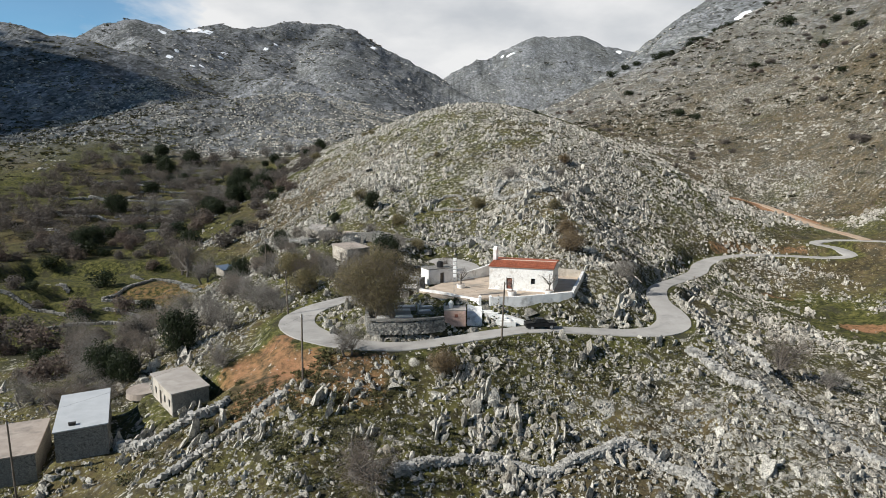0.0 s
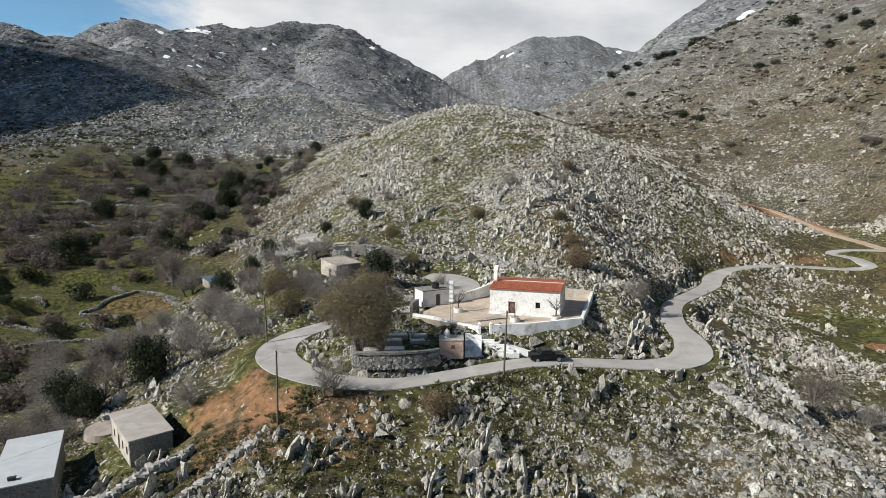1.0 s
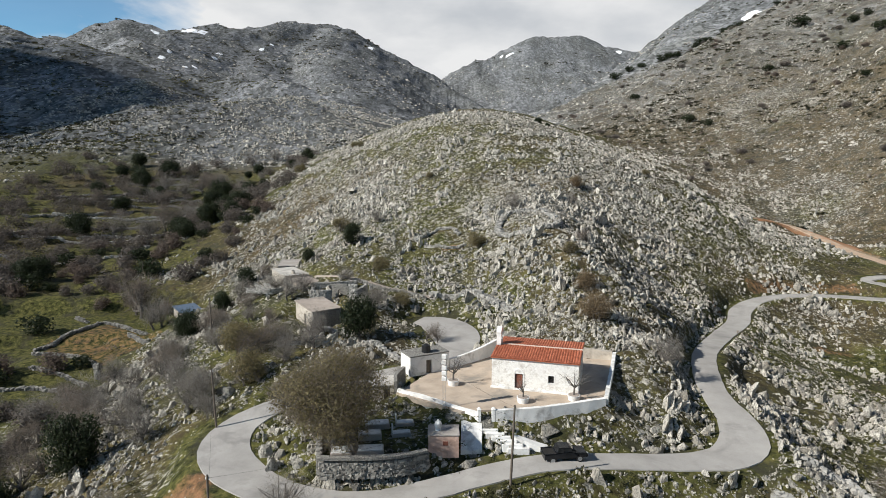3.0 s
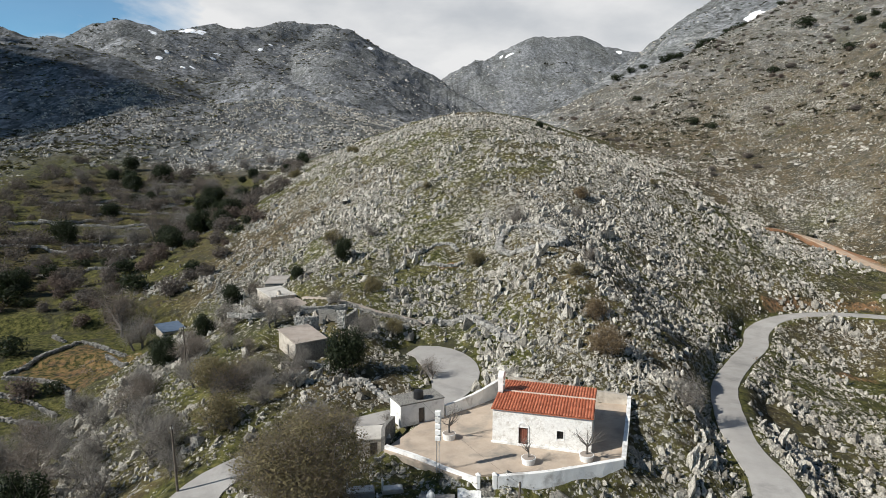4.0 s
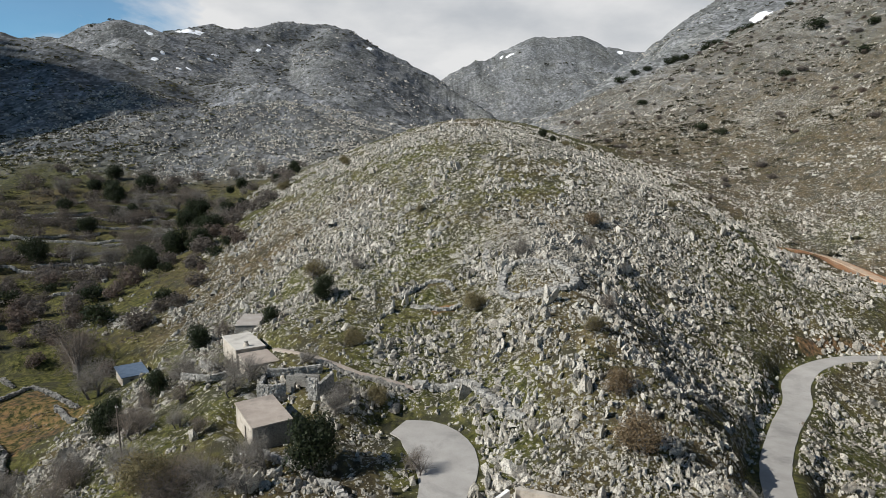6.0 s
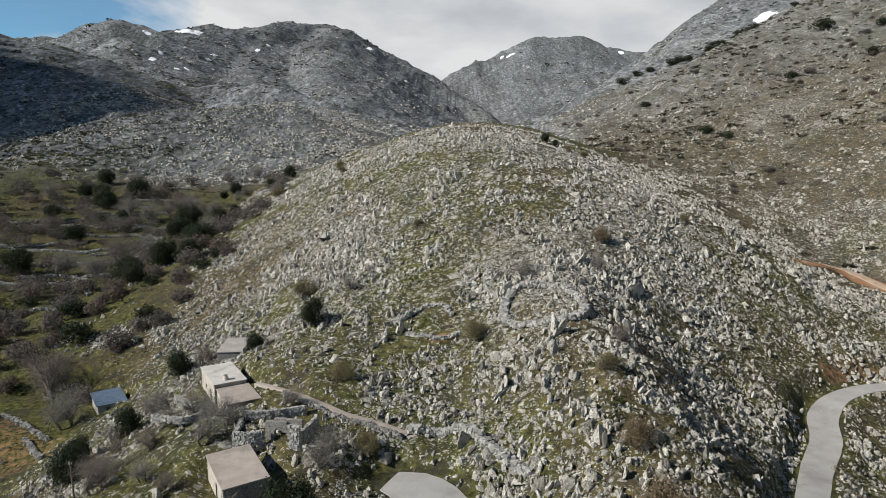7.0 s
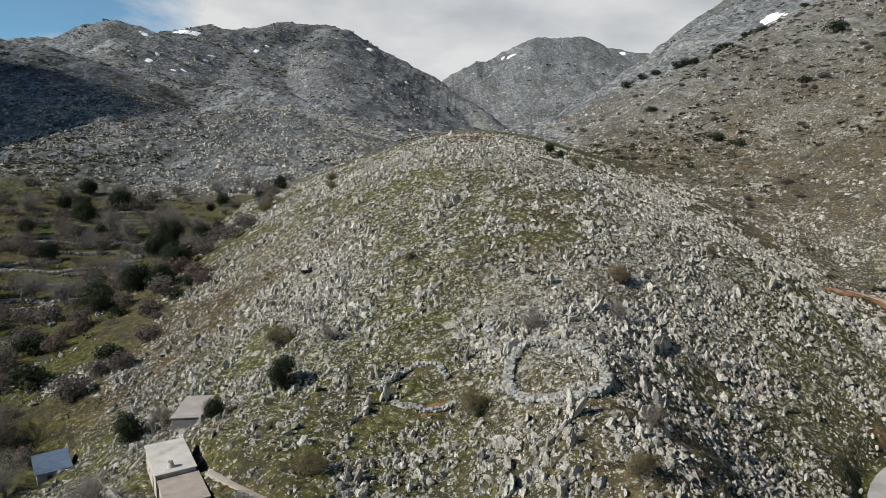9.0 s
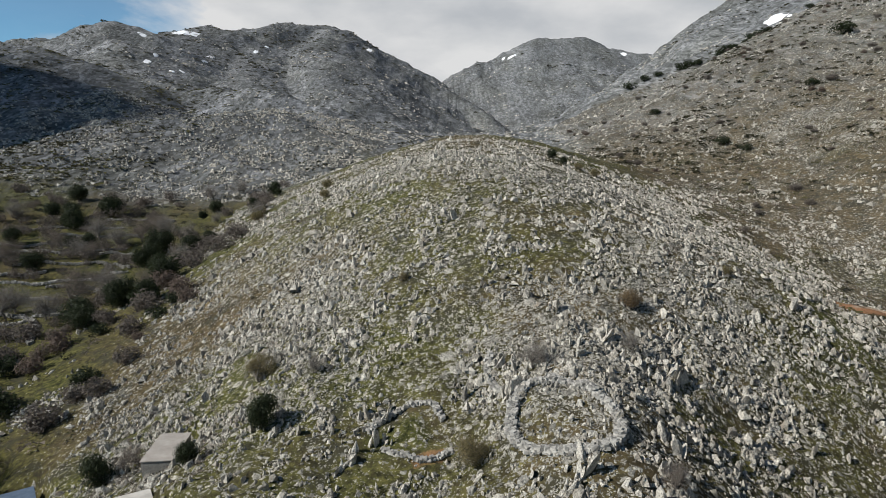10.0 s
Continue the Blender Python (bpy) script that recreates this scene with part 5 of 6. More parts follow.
# ---- the chapel ----
CH = pose(7.45, 98.82, YARD_Z - 0.05, 0, 0, -16)
L_, W_, H_ = 10.1, 8.2, 3.75
chapel = thing("chapel", CH, "whitewashed stone chapel with a red clay tile roof", "chapel")
front = [(2.75, 3.7, 0.05, 2.0), (6.65, 7.3, 1.2, 2.1)]
for (px, py, turn, length), hs in zip(((0, 0, 0, L_), (L_, 0, 90, W_), (L_, W_, 180, L_), (0, W_, -90, W_)), (front, [], [], [])):
    bm = wall_run(bmesh.new(), length, H_, 0.6, hs)
    if turn in (90, -90):
        bm.free()
        bm = bmesh.new()
        # gable: up to the ridge, set just inside the long walls
        prof = [(0.003, 0), (length - 0.003, 0), (length - 0.003, H_ - 0.003), (length / 2, H_ + 0.30), (0.003, H_ - 0.003)]
        a = [bm.verts.new((x, 0.003, z)) for x, z in prof]
        b = [bm.verts.new((x, 0.6, z)) for x, z in prof]
        bm.faces.new(a[::-1])
        bm.faces.new(b)
        for i in range(5):
            bm.faces.new((a[i], a[(i + 1) % 5], b[(i + 1) % 5], b[i]))
        bmesh.ops.recalc_face_normals(bm, faces=bm.faces)
    bmesh.ops.transform(bm, matrix=pose(px, py, 0, 0, 0, turn), verts=bm.verts)
    part("wall", bm, M_chapel, chapel)
bm = box(bmesh.new(), -0.12, -0.14, 0, L_ + 0.12, -0.003, 0.28, 0.03)
part("plinth", bm, M_white, chapel)
# door: leaf, frame and a round hood mould
bm = box(bmesh.new(), 2.83, 0.2, 0.05, 3.62, 0.26, 1.92)
for k in range(4):
    box(bm, 2.86 + 0.19 * k, 0.17, 0.08, 3.03 + 0.19 * k, 0.2, 1.88)
door = part("door", bm, M_reddoor, chapel, "brown-red boarded door")
part("handle", box(bmesh.new(), 3.5, 0.12, 0.95, 3.54, 0.165, 1.1, 0.008), M_iron, door)
bm = bmesh.new()
box(bm, 2.6, -0.05, 0.05, 2.75, 0.1, 2.0)
box(bm, 3.7, -0.05, 0.05, 3.85, 0.1, 2.0)
for i in range(10):
    a0, a1 = math.pi * i / 10, math.pi * (i + 1) / 10
    pts = [(3.225 - r * math.cos(a), z, 2.003 + r * math.sin(a)) for a in (a0, a1) for r in (0.475, 0.62) for z in (-0.06, 0.0)]
    v = [bm.verts.new(p) for p in pts]
    for q in ((0, 2, 6, 4), (2, 3, 7, 6), (0, 4, 5, 1), (1, 5, 7, 3)):
        bm.faces.new([v[k] for k in q])
part("door_frame", bm, M_white, chapel, "white stone door surround with round hood")
bm = bmesh.new()
bmesh.ops.create_cone(bm, cap_ends=True, segments=20, radius1=0.47, radius2=0.47, depth=0.04, matrix=Matrix.Translation((3.225, 0.0, 2.003)) @ pose(0, 0, 0, 90))
bmesh.ops.bisect_plane(bm, geom=bm.verts[:] + bm.edges[:] + bm.faces[:], plane_co=(0, 0, 2.003), plane_no=(0, 0, -1), clear_outer=True)
part("lunette", bm, M_white, chapel)
win = part("window", box(bmesh.new(), 6.68, 0.25, 1.22, 7.27, 0.28, 2.08), M_glass, chapel, "small dark window")
bm = bmesh.new()
for k in range(3):
    box(bm, 6.8 + 0.15 * k, 0.14, 1.2, 6.83 + 0.15 * k, 0.17, 2.1)
for k in range(3):
    box(bm, 6.65, 0.172, 1.4 + 0.22 * k, 7.3, 0.2, 1.43 + 0.22 * k)
part("grille", bm, M_iron, win)
bm = bmesh.new()
box(bm, 6.53, -0.04, 1.1, 7.42, 0.02, 1.197)
box(bm, 6.53, -0.04, 2.103, 7.42, 0.02, 2.2)
box(bm, 6.53, -0.04, 1.2, 6.647, 0.02, 2.1)
box(bm, 7.303, -0.04, 1.2, 7.42, 0.02, 2.1)
part("window_frame", bm, M_white, win)
# roof boards, tiles, ridge
half, rise, eave = W_ / 2, 0.34, 0.22
pitch = math.atan2(rise, half)
bm = bmesh.new()
prof = [(-eave, H_ - eave * rise / half + 0.02), (half, H_ + rise + 0.02), (W_ + eave, H_ - eave * rise / half + 0.02)]
lo = [bm.verts.new((-0.15, y, z)) for y, z in prof] + [bm.verts.new((L_ + 0.15, y, z)) for y, z in prof]
hi = [bm.verts.new((-0.15, y, z + 0.08)) for y, z in prof] + [bm.verts.new((L_ + 0.15, y, z + 0.08)) for y, z in prof]
for q in ((0, 1, 4, 3), (1, 2, 5, 4)):
    bm.faces.new([lo[k] for k in q])
    bm.faces.new([hi[k] for k in q[::-1]])
for a, b in ((0, 1), (1, 2), (2, 5), (5, 4), (4, 3), (3, 0)):
    bm.faces.new((lo[a], lo[b], hi[b], hi[a]))
bmesh.ops.recalc_face_normals(bm, faces=bm.faces)
roof_part = part("roof", bm, M_tile_row, chapel, "red clay tile roof")


def tile_shape(width, length, thick=0.02):
    """A half-round clay tile, tapered, lying along y."""
    v, f, n = [], [], 5
    for y, r in ((0, width / 2), (length, width * 0.42)):
        for i in range(n + 1):
            a = math.pi * i / n
            v.append((-r * math.cos(a), y, r * 0.75 * math.sin(a)))
    for i in range(n):
        f.append((i, i + 1, n + 2 + i, n + 1 + i))
    lip = len(v)
    for i in range(n + 1):
        a = math.pi * i / n
        v.append((-(width / 2 - thick) * math.cos(a), 0.0, (width / 2 - thick) * 0.75 * math.sin(a) - 0.005))
    for i in range(n):
        f.append((lip + i, lip + i + 1, i + 1, i))
    return v, f


cols, rows = 34, 8
slope = math.hypot(half + eave, rise * (half + eave) / half)
tl = slope / rows
tv, tf = tile_shape((L_ + 0.3) / cols * 0.92, tl * 1.12)
tile_me = mesh_from("tile", tv, tf, M_tile)
back_v, back_f = [], []
for side in (0, 1):
    for c in range(cols):
        for r in range(rows):
            x = -0.15 + (c + 0.5) * (L_ + 0.3) / cols
            d = r * tl
            if side == 0:
                m = pose(x, -eave + d * math.cos(pitch), H_ - eave * rise / half + 0.105 + d * math.sin(pitch), math.degrees(pitch) - 2.5)
                o = new("tile", tile_me)
                o.parent = roof_part
                o.matrix_local = m @ pose(0.006 * rng.randn(), 0.01 * rng.randn(), 0.004 * rng.randn(), 0, 0, 1.2 * rng.randn())
            else:
                m = pose(x, W_ + eave - d * math.cos(pitch), H_ - eave * rise / half + 0.105 + d * math.sin(pitch), 0, 0, 180) @ pose(0, 0, 0, math.degrees(pitch) - 2.5)
                k = len(back_v)
                back_v += [tuple(m @ Vector(p)) for p in tv]
                back_f += [tuple(k + i for i in q) for q in tf]
bt = new("back_tiles", mesh_from("back_tiles", back_v, back_f, M_tile_row))
bt.parent = roof_part
bt["kind"] = "stuff"
bm = bmesh.new()
for i in range(24):
    x = -0.15 + i * (L_ + 0.3) / 24
    bmesh.ops.create_cone(bm, cap_ends=False, segments=10, radius1=0.14, radius2=0.12, depth=(L_ + 0.3) / 24 * 1.08, matrix=Matrix.Translation((x + 0.22, half, H_ + rise + 0.12)) @ pose(0, 0, 0, 0, 90))
part("ridge", bm, M_ridge, roof_part, "pale mortared ridge tiles")
# bell gable over the west end
bm = bmesh.new()
bh = H_ + 0.5
box(bm, -0.1, half - 0.75, bh, 0.42, half - 0.38, bh + 1.5)
box(bm, -0.1, half + 0.38, bh, 0.42, half + 0.75, bh + 1.5)
box(bm, -0.14, half - 0.79, bh + 1.5, 0.46, half + 0.79, bh + 1.72)
box(bm, -0.1, half - 0.38, bh, 0.42, half + 0.38, bh + 0.55)
v = [bm.verts.new(p) for p in ((-0.14, half - 0.79, bh + 1.722), (-0.14, half + 0.79, bh + 1.722), (-0.14, half, bh + 2.2), (0.46, half - 0.79, bh + 1.722), (0.46, half + 0.79, bh + 1.722), (0.46, half, bh + 2.2))]
for q in ((0, 1, 2), (5, 4, 3), (1, 4, 5, 2), (0, 2, 5, 3), (0, 3, 4, 1)):
    bm.faces.new([v[k] for k in q])
bell_gable = part("bell_gable", bm, M_white, chapel, "whitewashed bell gable")
bm = bmesh.new()
bmesh.ops.create_cone(bm, cap_ends=True, segments=14, radius1=0.22, radius2=0.09, depth=0.36, matrix=Matrix.Translation((0.16, half, bh + 1.12)))
tube(bm, (0.16, half, bh + 1.28), (0.16, half, bh + 1.5), 0.03, 0.03)
part("bell", bm, M_iron, bell_gable)

# ---- the chapel yard ----
bm = bmesh.new()
top = [bm.verts.new((x, y, YARD_Z)) for x, y in YARD]
low = [bm.verts.new((x, y, YARD_Z - 0.6)) for x, y in YARD]
bm.faces.new(top)
for i in range(len(YARD)):
    j = (i + 1) % len(YARD)
    bm.faces.new((top[i], low[i], low[j], top[j]))
me = bpy.data.meshes.new("yard_paving")
bm.to_mesh(me)
bm.free()
me.materials.append(M_paving)
tagged(new("yard_paving", me), "worn tan concrete paving of the chapel yard", "paving", kind="structure")


def low_wall(points, tops, base, thick, material, label, name="yard_wall", coping=None):
    """A rendered wall along a line; tops: its height at each point."""
    w = thing(name, Matrix.Translation((points[0][0], points[0][1], base)), label, "wall")
    P = catmull([(a, b, t, 0) for (a, b), t in zip(points, tops)], 0.8)
    t = np.gradient(P[:, :2], axis=0)
    t /= np.linalg.norm(t, axis=1)[:, None]
    nrm = np.stack([-t[:, 1], t[:, 0]], 1)
    bm = bmesh.new()
    prev = None
    for i in range(len(P)):
        ring = []
        for s, z in ((-1, base), (-1, P[i, 2]), (1, P[i, 2]), (1, base)):
            j = 0.05 * noise.noise(Vector((P[i, 0] * 1.3, P[i, 1] * 1.3, z + s)))
            o = nrm[i] * s * (thick / 2 + j)
            ring.append(bm.verts.new((P[i, 0] + o[0] - points[0][0], P[i, 1] + o[1] - points[0][1], z - base + (j if z > base else 0))))
        if prev:
            for k in range(4):
                bm.faces.new((prev[k], ring[k], ring[(k + 1) % 4], prev[(k + 1) % 4]))
        else:
            bm.faces.new(ring)
        prev = ring
    bm.faces.new(prev[::-1])
    bmesh.ops.recalc_face_normals(bm, faces=bm.faces)
    part("wall_body", bm, material, w)
    return w


low_wall([(7.3, 91.1), (12, 91.9), (16, 92.9), (19.7, 93.9)], [0.15, 0.15, 0.25, 0.35], -2.4, 0.45, M_white, "whitewashed rubble wall along the front of the yard")
low_wall([(19.9, 94.2), (21.5, 99), (23.2, 104), (24.7, 108.6)], [0.35, 0.5, 0.7, 0.9], -1.6, 0.45, M_white, "whitewashed wall on the side of the yard")
low_wall([(24.5, 108.9), (18, 110.6), (12, 112.4), (10.6, 112.6)], [0.9, 1.3, 1.7, 1.8], -0.8, 0.6, M_plaster, "rough retaining wall behind the chapel")
low_wall([(2.5, 105.7), (5.9, 108.3), (9.8, 112.0)], [0.9, 1.3, 2.0], -0.8, 0.4, M_white, "whitewashed wall rising beside the yard")
low_wall([(5.4, 91.0), (3.0, 92.6), (0.0, 94.9), (-3.6, 97.4)], [-0.05, -0.05, 0.1, 0.1], -2.2, 0.4, M_white, "low whitewashed wall between yard and graveyard")
low_wall([(-3.9, 97.6), (-4.0, 100), (-3.2, 102.6)], [0.9, 1.0, 1.0], -1.2, 0.4, M_wallstone, "dark stone wall behind the graves")
# gate between two posts
gate = thing("gate", pose(5.5, 91.0, -1.5, 0, 0, 3), "dark iron gate between whitewashed posts", "gate")
for x in (0.0, 1.55):
    p = part("post", box(bmesh.new(), x - 0.2, -0.2, -0.6, x + 0.2, 0.2, 1.75, 0.04), M_white, gate)
    bm = bmesh.new()
    bmesh.ops.create_cone(bm, cap_ends=True, segments=4, radius1=0.34, radius2=0.02, depth=0.25, matrix=Matrix.Translation((x, 0, 1.878)) @ pose(0, 0, 0, 0, 0, 45))
    part("cap", bm, M_white, p)
for k in range(8):
    part("bar", tube(bmesh.new(), (0.27 + 0.145 * k, 0, 0.1), (0.27 + 0.145 * k, 0, 1.3 + 0.2 * math.sin(math.pi * k / 7)), 0.02, 0.02, 6), M_iron, gate)
for z in (0.2, 1.2):
    part("rail", tube(bmesh.new(), (0.2, 0.03, z), (1.35, 0.03, z), 0.022, 0.022, 6), M_iron, gate)
# whitewashed steps down to the road
steps = thing("steps", pose(5.6, 90.6, -1.5, 0, 0, 0), "whitewashed concrete steps and apron down to the road", "steps")
for k in range(6):
    bm = box(bmesh.new(), 0.0 + 0.55 * k, -0.55 - 0.33 * k, -2.2, 1.9 + 0.62 * k, -0.25 - 0.27 * k, -0.10 - 0.27 * k, 0.03)
    part("step", bm, M_white, steps)
low_wall([(9.0, 90.0), (11.0, 89.5), (12.6, 89.2)], [-2.2, -2.7, -3.1], -3.9, 0.9, M_white, "whitewashed rough bank beside the steps", "bank")
apron = thing("apron", pose(0, 0, 0), "whitewashed sloping apron between yard gate and road", "apron")
bm = bmesh.new()
bmesh.ops.create_grid(bm, x_segments=8, y_segments=8, size=1.0)
for v in bm.verts:
    u, w = (v.co.x + 1) / 2, (v.co.y + 1) / 2
    v.co = Vector((3.45 + 2.2 * u + 0.15 * w, 87.9 + 2.85 * w + 0.35 * u, -2.95 + 2.0 * w + 0.07 * math.sin(9 * u + 7 * w)))
ex = bmesh.ops.extrude_face_region(bm, geom=bm.faces[:])
bmesh.ops.translate(bm, vec=(0, 0, -0.7), verts=[g for g in ex["geom"] if isinstance(g, bmesh.types.BMVert)])
bmesh.ops.recalc_face_normals(bm, faces=bm.faces)
part("slab", bm, M_white, apron)
# white cell with a flat roof
cell = stone_house(pose(-2.4, 102.5, YARD_Z - 0.1, 0, 0, 27), 5.4, 3.0, 2.45, (M_white,) * 4, ([(2.2, 2.95, 0.05, 1.85)], [], [], []), "small whitewashed cell with a flat parapet roof", M_wallstone, "shed", 0.05, name="cell")
store = stone_house(pose(-6.8, 99.6, -2.5, 0, 0, 8), 3.4, 3.2, 2.0, (M_plaster, M_wallstone, M_wallstone, M_plaster), ([(1.3, 2.1, 0.05, 1.7)], [], [], []), "low plastered store with a flat pale slab roof", M_slab_cream, "shed", 0.1, name="store")
tank = thing("water_tank", pose(-0.5, 104.5, 2.33, 0, 0, 0), "round black plastic water tank on a roof", "tank")
bm = bmesh.new()
bmesh.ops.create_cone(bm, cap_ends=True, segments=20, radius1=0.58, radius2=0.56, depth=0.85, matrix=Matrix.Translation((0, 0, 0.425)))
part("barrel", bm, M_black, tank, smooth_faces=False)
bm = bmesh.new()
bmesh.ops.create_cone(bm, cap_ends=True, segments=20, radius1=0.5, radius2=0.18, depth=0.16, matrix=Matrix.Translation((0, 0, 0.935)))
part("lid", bm, M_black, tank)
# pink block with a white bulb on top
pink = thing("pink_block", pose(0.15, 86.9, -3.2, 0, 0, 0), "pink rendered concrete block with a dark opening", "cistern")
part("body", box(bmesh.new(), 0, 0, 0, 3.1, 2.4, 2.35, 0.04), M_pink, pink)
part("rim", box(bmesh.new(), -0.06, -0.06, 2.353, 3.16, 2.46, 2.5, 0.03), M_slab, pink)
part("hatch", box(bmesh.new(), 1.5, -0.03, 1.35, 2.0, -0.003, 1.8), M_reddoor, pink)
vase = thing("finial", pose(1.15, 88.0, -0.7, 0, 0, 0), "white bulb-shaped finial on the pink block", "finial")
bm = bmesh.new()
prof = [(0.30, 0.0), (0.30, 0.12), (0.22, 0.2), (0.36, 0.45), (0.40, 0.65), (0.30, 0.9), (0.12, 1.05), (0.1, 1.15), (0.0, 1.2)]
for (r0, z0), (r1, z1) in zip(prof, prof[1:]):
    bmesh.ops.create_cone(bm, cap_ends=False, segments=16, radius1=r0, radius2=max(r1, 0.005), depth=z1 - z0 + 1e-4, matrix=Matrix.Translation((0, 0, (z0 + z1) / 2)))
part("bulb", bm, M_white, vase, smooth_faces=True)
# mast with white boxes
mast = thing("mast", pose(1.8, 92.7, -1.2, 0, 0, -10), "tall lattice mast carrying stacked white boxes", "mast")
for x in (-0.16, 0.16):
    part("rail", tube(bmesh.new(), (x, 0, -0.2), (x, 0, 7.0), 0.03, 0.025, 6), M_metal, mast)
for k in range(12):
    part("brace", tube(bmesh.new(), (-0.16 if k % 2 else 0.16, 0, 0.2 + 0.34 * k), (0.16 if k % 2 else -0.16, 0, 0.54 + 0.34 * k), 0.015, 0.015, 5), M_metal, mast)
for k in range(5):
    part("box", box(bmesh.new(), -0.27, -0.22, 4.05 + 0.62 * k, 0.27, 0.22, 4.5 + 0.62 * k, 0.03), M_white, mast, "white plastic box")
# graveyard wall, graves
stone_wall([(-9.9, 82.9), (-6, 82.9), (-2.5, 83.4), (0.1, 84.6)], 1.75, 0.6, "grey rubble retaining wall of the graveyard", "graveyard_wall", 0.13, z=-3.1, stone_m=M_midrubble)
low_wall([(-9.95, 82.85), (-6, 82.85), (-2.5, 83.35), (0.1, 84.5)], [-0.98, -0.98, -1.0, -1.05], -1.25, 0.62, M_wallstone, "flat stone coping on the graveyard wall", "wall_coping")
stone_wall([(-10.1, 83.2), (-10.8, 87), (-11.3, 91)], 1.8, 0.6, "grey rubble side wall of the graveyard", "graveyard_wall", 0.13, z=-3.0, stone_m=M_midrubble)


def grave(x, y, turn, l, w, h, stone=True):
    g = thing("grave", pose(x, y, -1.75, 0, 0, turn), "pale marble grave slab with low kerb", "grave", "graves in the graveyard")
    part("kerb", box(bmesh.new(), 0, 0, -0.2, l, w, h, 0.03), M_slab, g)
    part("slab", box(bmesh.new(), 0.1, 0.1, h + 0.003, l - 0.1, w - 0.1, h + 0.1, 0.02), M_marble, g)
    if stone:
        part("headstone", box(bmesh.new(), 0.0, 0.2, h + 0.1, 0.14, w - 0.2, h + 0.95, 0.03), M_marble, g)
    return g


grave(-9.2, 84.0, 5, 2.0, 1.6, 0.45, False)
grave(-6.7, 84.3, 5, 2.6, 1.5, 0.5, False)
grave(-7.0, 87.6, 8, 2.4, 1.3, 0.6)
grave(-6.6, 90.2, 8, 2.6, 1.4, 0.5)
grave(-3.6, 88.4, 10, 2.0, 1.0, 0.35)
grave(-3.4, 91.0, 10, 2.0, 1.0, 0.35)
# tubs with small bare trees come with the plants

# ---- utility poles and wires ----


def utility_pole(x, y, h, lean=(0, 0), strut=False):
    z = float(ground_z(x, y))
    p = thing("utility_pole", pose(x, y, z, lean[0], lean[1], 0), "weathered wooden utility pole beside the road", "pole", "utility poles")
    part("shaft", tube(bmesh.new(), (0, 0, -0.6), (0, 0, h), 0.13, 0.09, 10), M_wood, p)
    part("cap", tube(bmesh.new(), (0, 0, h + 0.003), (0, 0, h + 0.06), 0.1, 0.06, 10), M_iron, p)
    for s in (-1, 1):
        part("insulator", tube(bmesh.new(), (0.12 * s, 0, h - 0.35), (0.12 * s, 0, h - 0.15), 0.05, 0.035, 8), M_white, p)
    return (p.matrix_world @ Vector((0.14, 0, h - 0.2)))


tops = [utility_pole(-17.3, 74.1, 8.3, (0, 1)), utility_pole(-24.0, 94.6, 7.0, (0, -1.5)), utility_pole(-36.7, 128.5, 8.0, (0, -1)), utility_pole(8.0, 82.6, 8.0, (0, 2.0)), utility_pole(-47.4, 64.8, 9.0, (0, -1))]


def wire(a, b, sag):
    cu = bpy.data.curves.new("wire", "CURVE")
    cu.dimensions = "3D"
    cu.bevel_depth = 0.007
    sp = cu.splines.new("POLY")
    sp.points.add(16)
    for i in range(17):
        t = i / 16
        q = a.lerp(b, t)
        sp.points[i].co = (q.x, q.y, q.z - sag * 4 * t * (1 - t), 1)
    cu.materials.append(M_black)
    tagged(new("wire", cu), "thin black overhead wire between poles", "wire", "overhead wires")


wire(tops[0], tops[1], 0.5)
wire(tops[1], tops[2], 0.8)
wire(tops[0], tops[3], 0.6)
wire(tops[4], tops[0], 0.8)
wire(tops[3], Vector((-0.2, 103.5, 2.4)), 0.5)

# ---- the parked pickup ----
CAR = pose(14.0, 87.55, -3.62, 0, -1.5, 7) @ Matrix.Diagonal((0.94, 0.94, 0.90, 1))
car = thing("pickup", CAR, "black four-door pickup parked at the road edge", "car")


def extrude_profile(prof, y0, y1, inset=0.0):
    bm = bmesh.new()
    a = [bm.verts.new((x, y0 + (inset if z > 1.0 else 0), z)) for x, z in prof]
    b = [bm.verts.new((x, y1 - (inset if z > 1.0 else 0), z)) for x, z in prof]
    bm.faces.new(a)
    bm.faces.new(b[::-1])
    for i in range(len(prof)):
        j = (i + 1) % len(prof)
        bm.faces.new((a[i], b[i], b[j], a[j]))
    bmesh.ops.recalc_face_normals(bm, faces=bm.faces)
    es = [e for e in bm.edges]
    bmesh.ops.bevel(bm, geom=es, offset=0.05, segments=2, affect="EDGES")
    return bm


body = part("body", extrude_profile([(-2.4, 0.45), (2.35, 0.45), (2.42, 0.75), (2.25, 1.0), (1.2, 1.08), (-2.4, 1.08)], -0.88, 0.88), M_carpaint, car, "black painted body")
part("cabin", extrude_profile([(1.15, 1.083), (0.45, 1.68), (-0.75, 1.72), (-1.05, 1.083)], -0.82, 0.82, 0.1), M_carpaint, car)
# the body is closed here; a dark plate paints the bed's shaded hollow
part("load_bed", box(bmesh.new(), -2.3, -0.72, 1.083, -1.15, 0.72, 1.1), M_dark, car, "flat dark plate standing for the load bed's shaded hollow")
for y0, y1 in ((-0.9, -0.74), (0.74, 0.9)):
    part("bed_rail", box(bmesh.new(), -2.38, y0, 1.083, -1.1, y1, 1.2, 0.03), M_carpaint, car)
part("windscreen", extrude_profile([(1.12, 1.14), (0.56, 1.62), (0.53, 1.6), (1.09, 1.12)], -0.66, 0.66), M_glass, car)
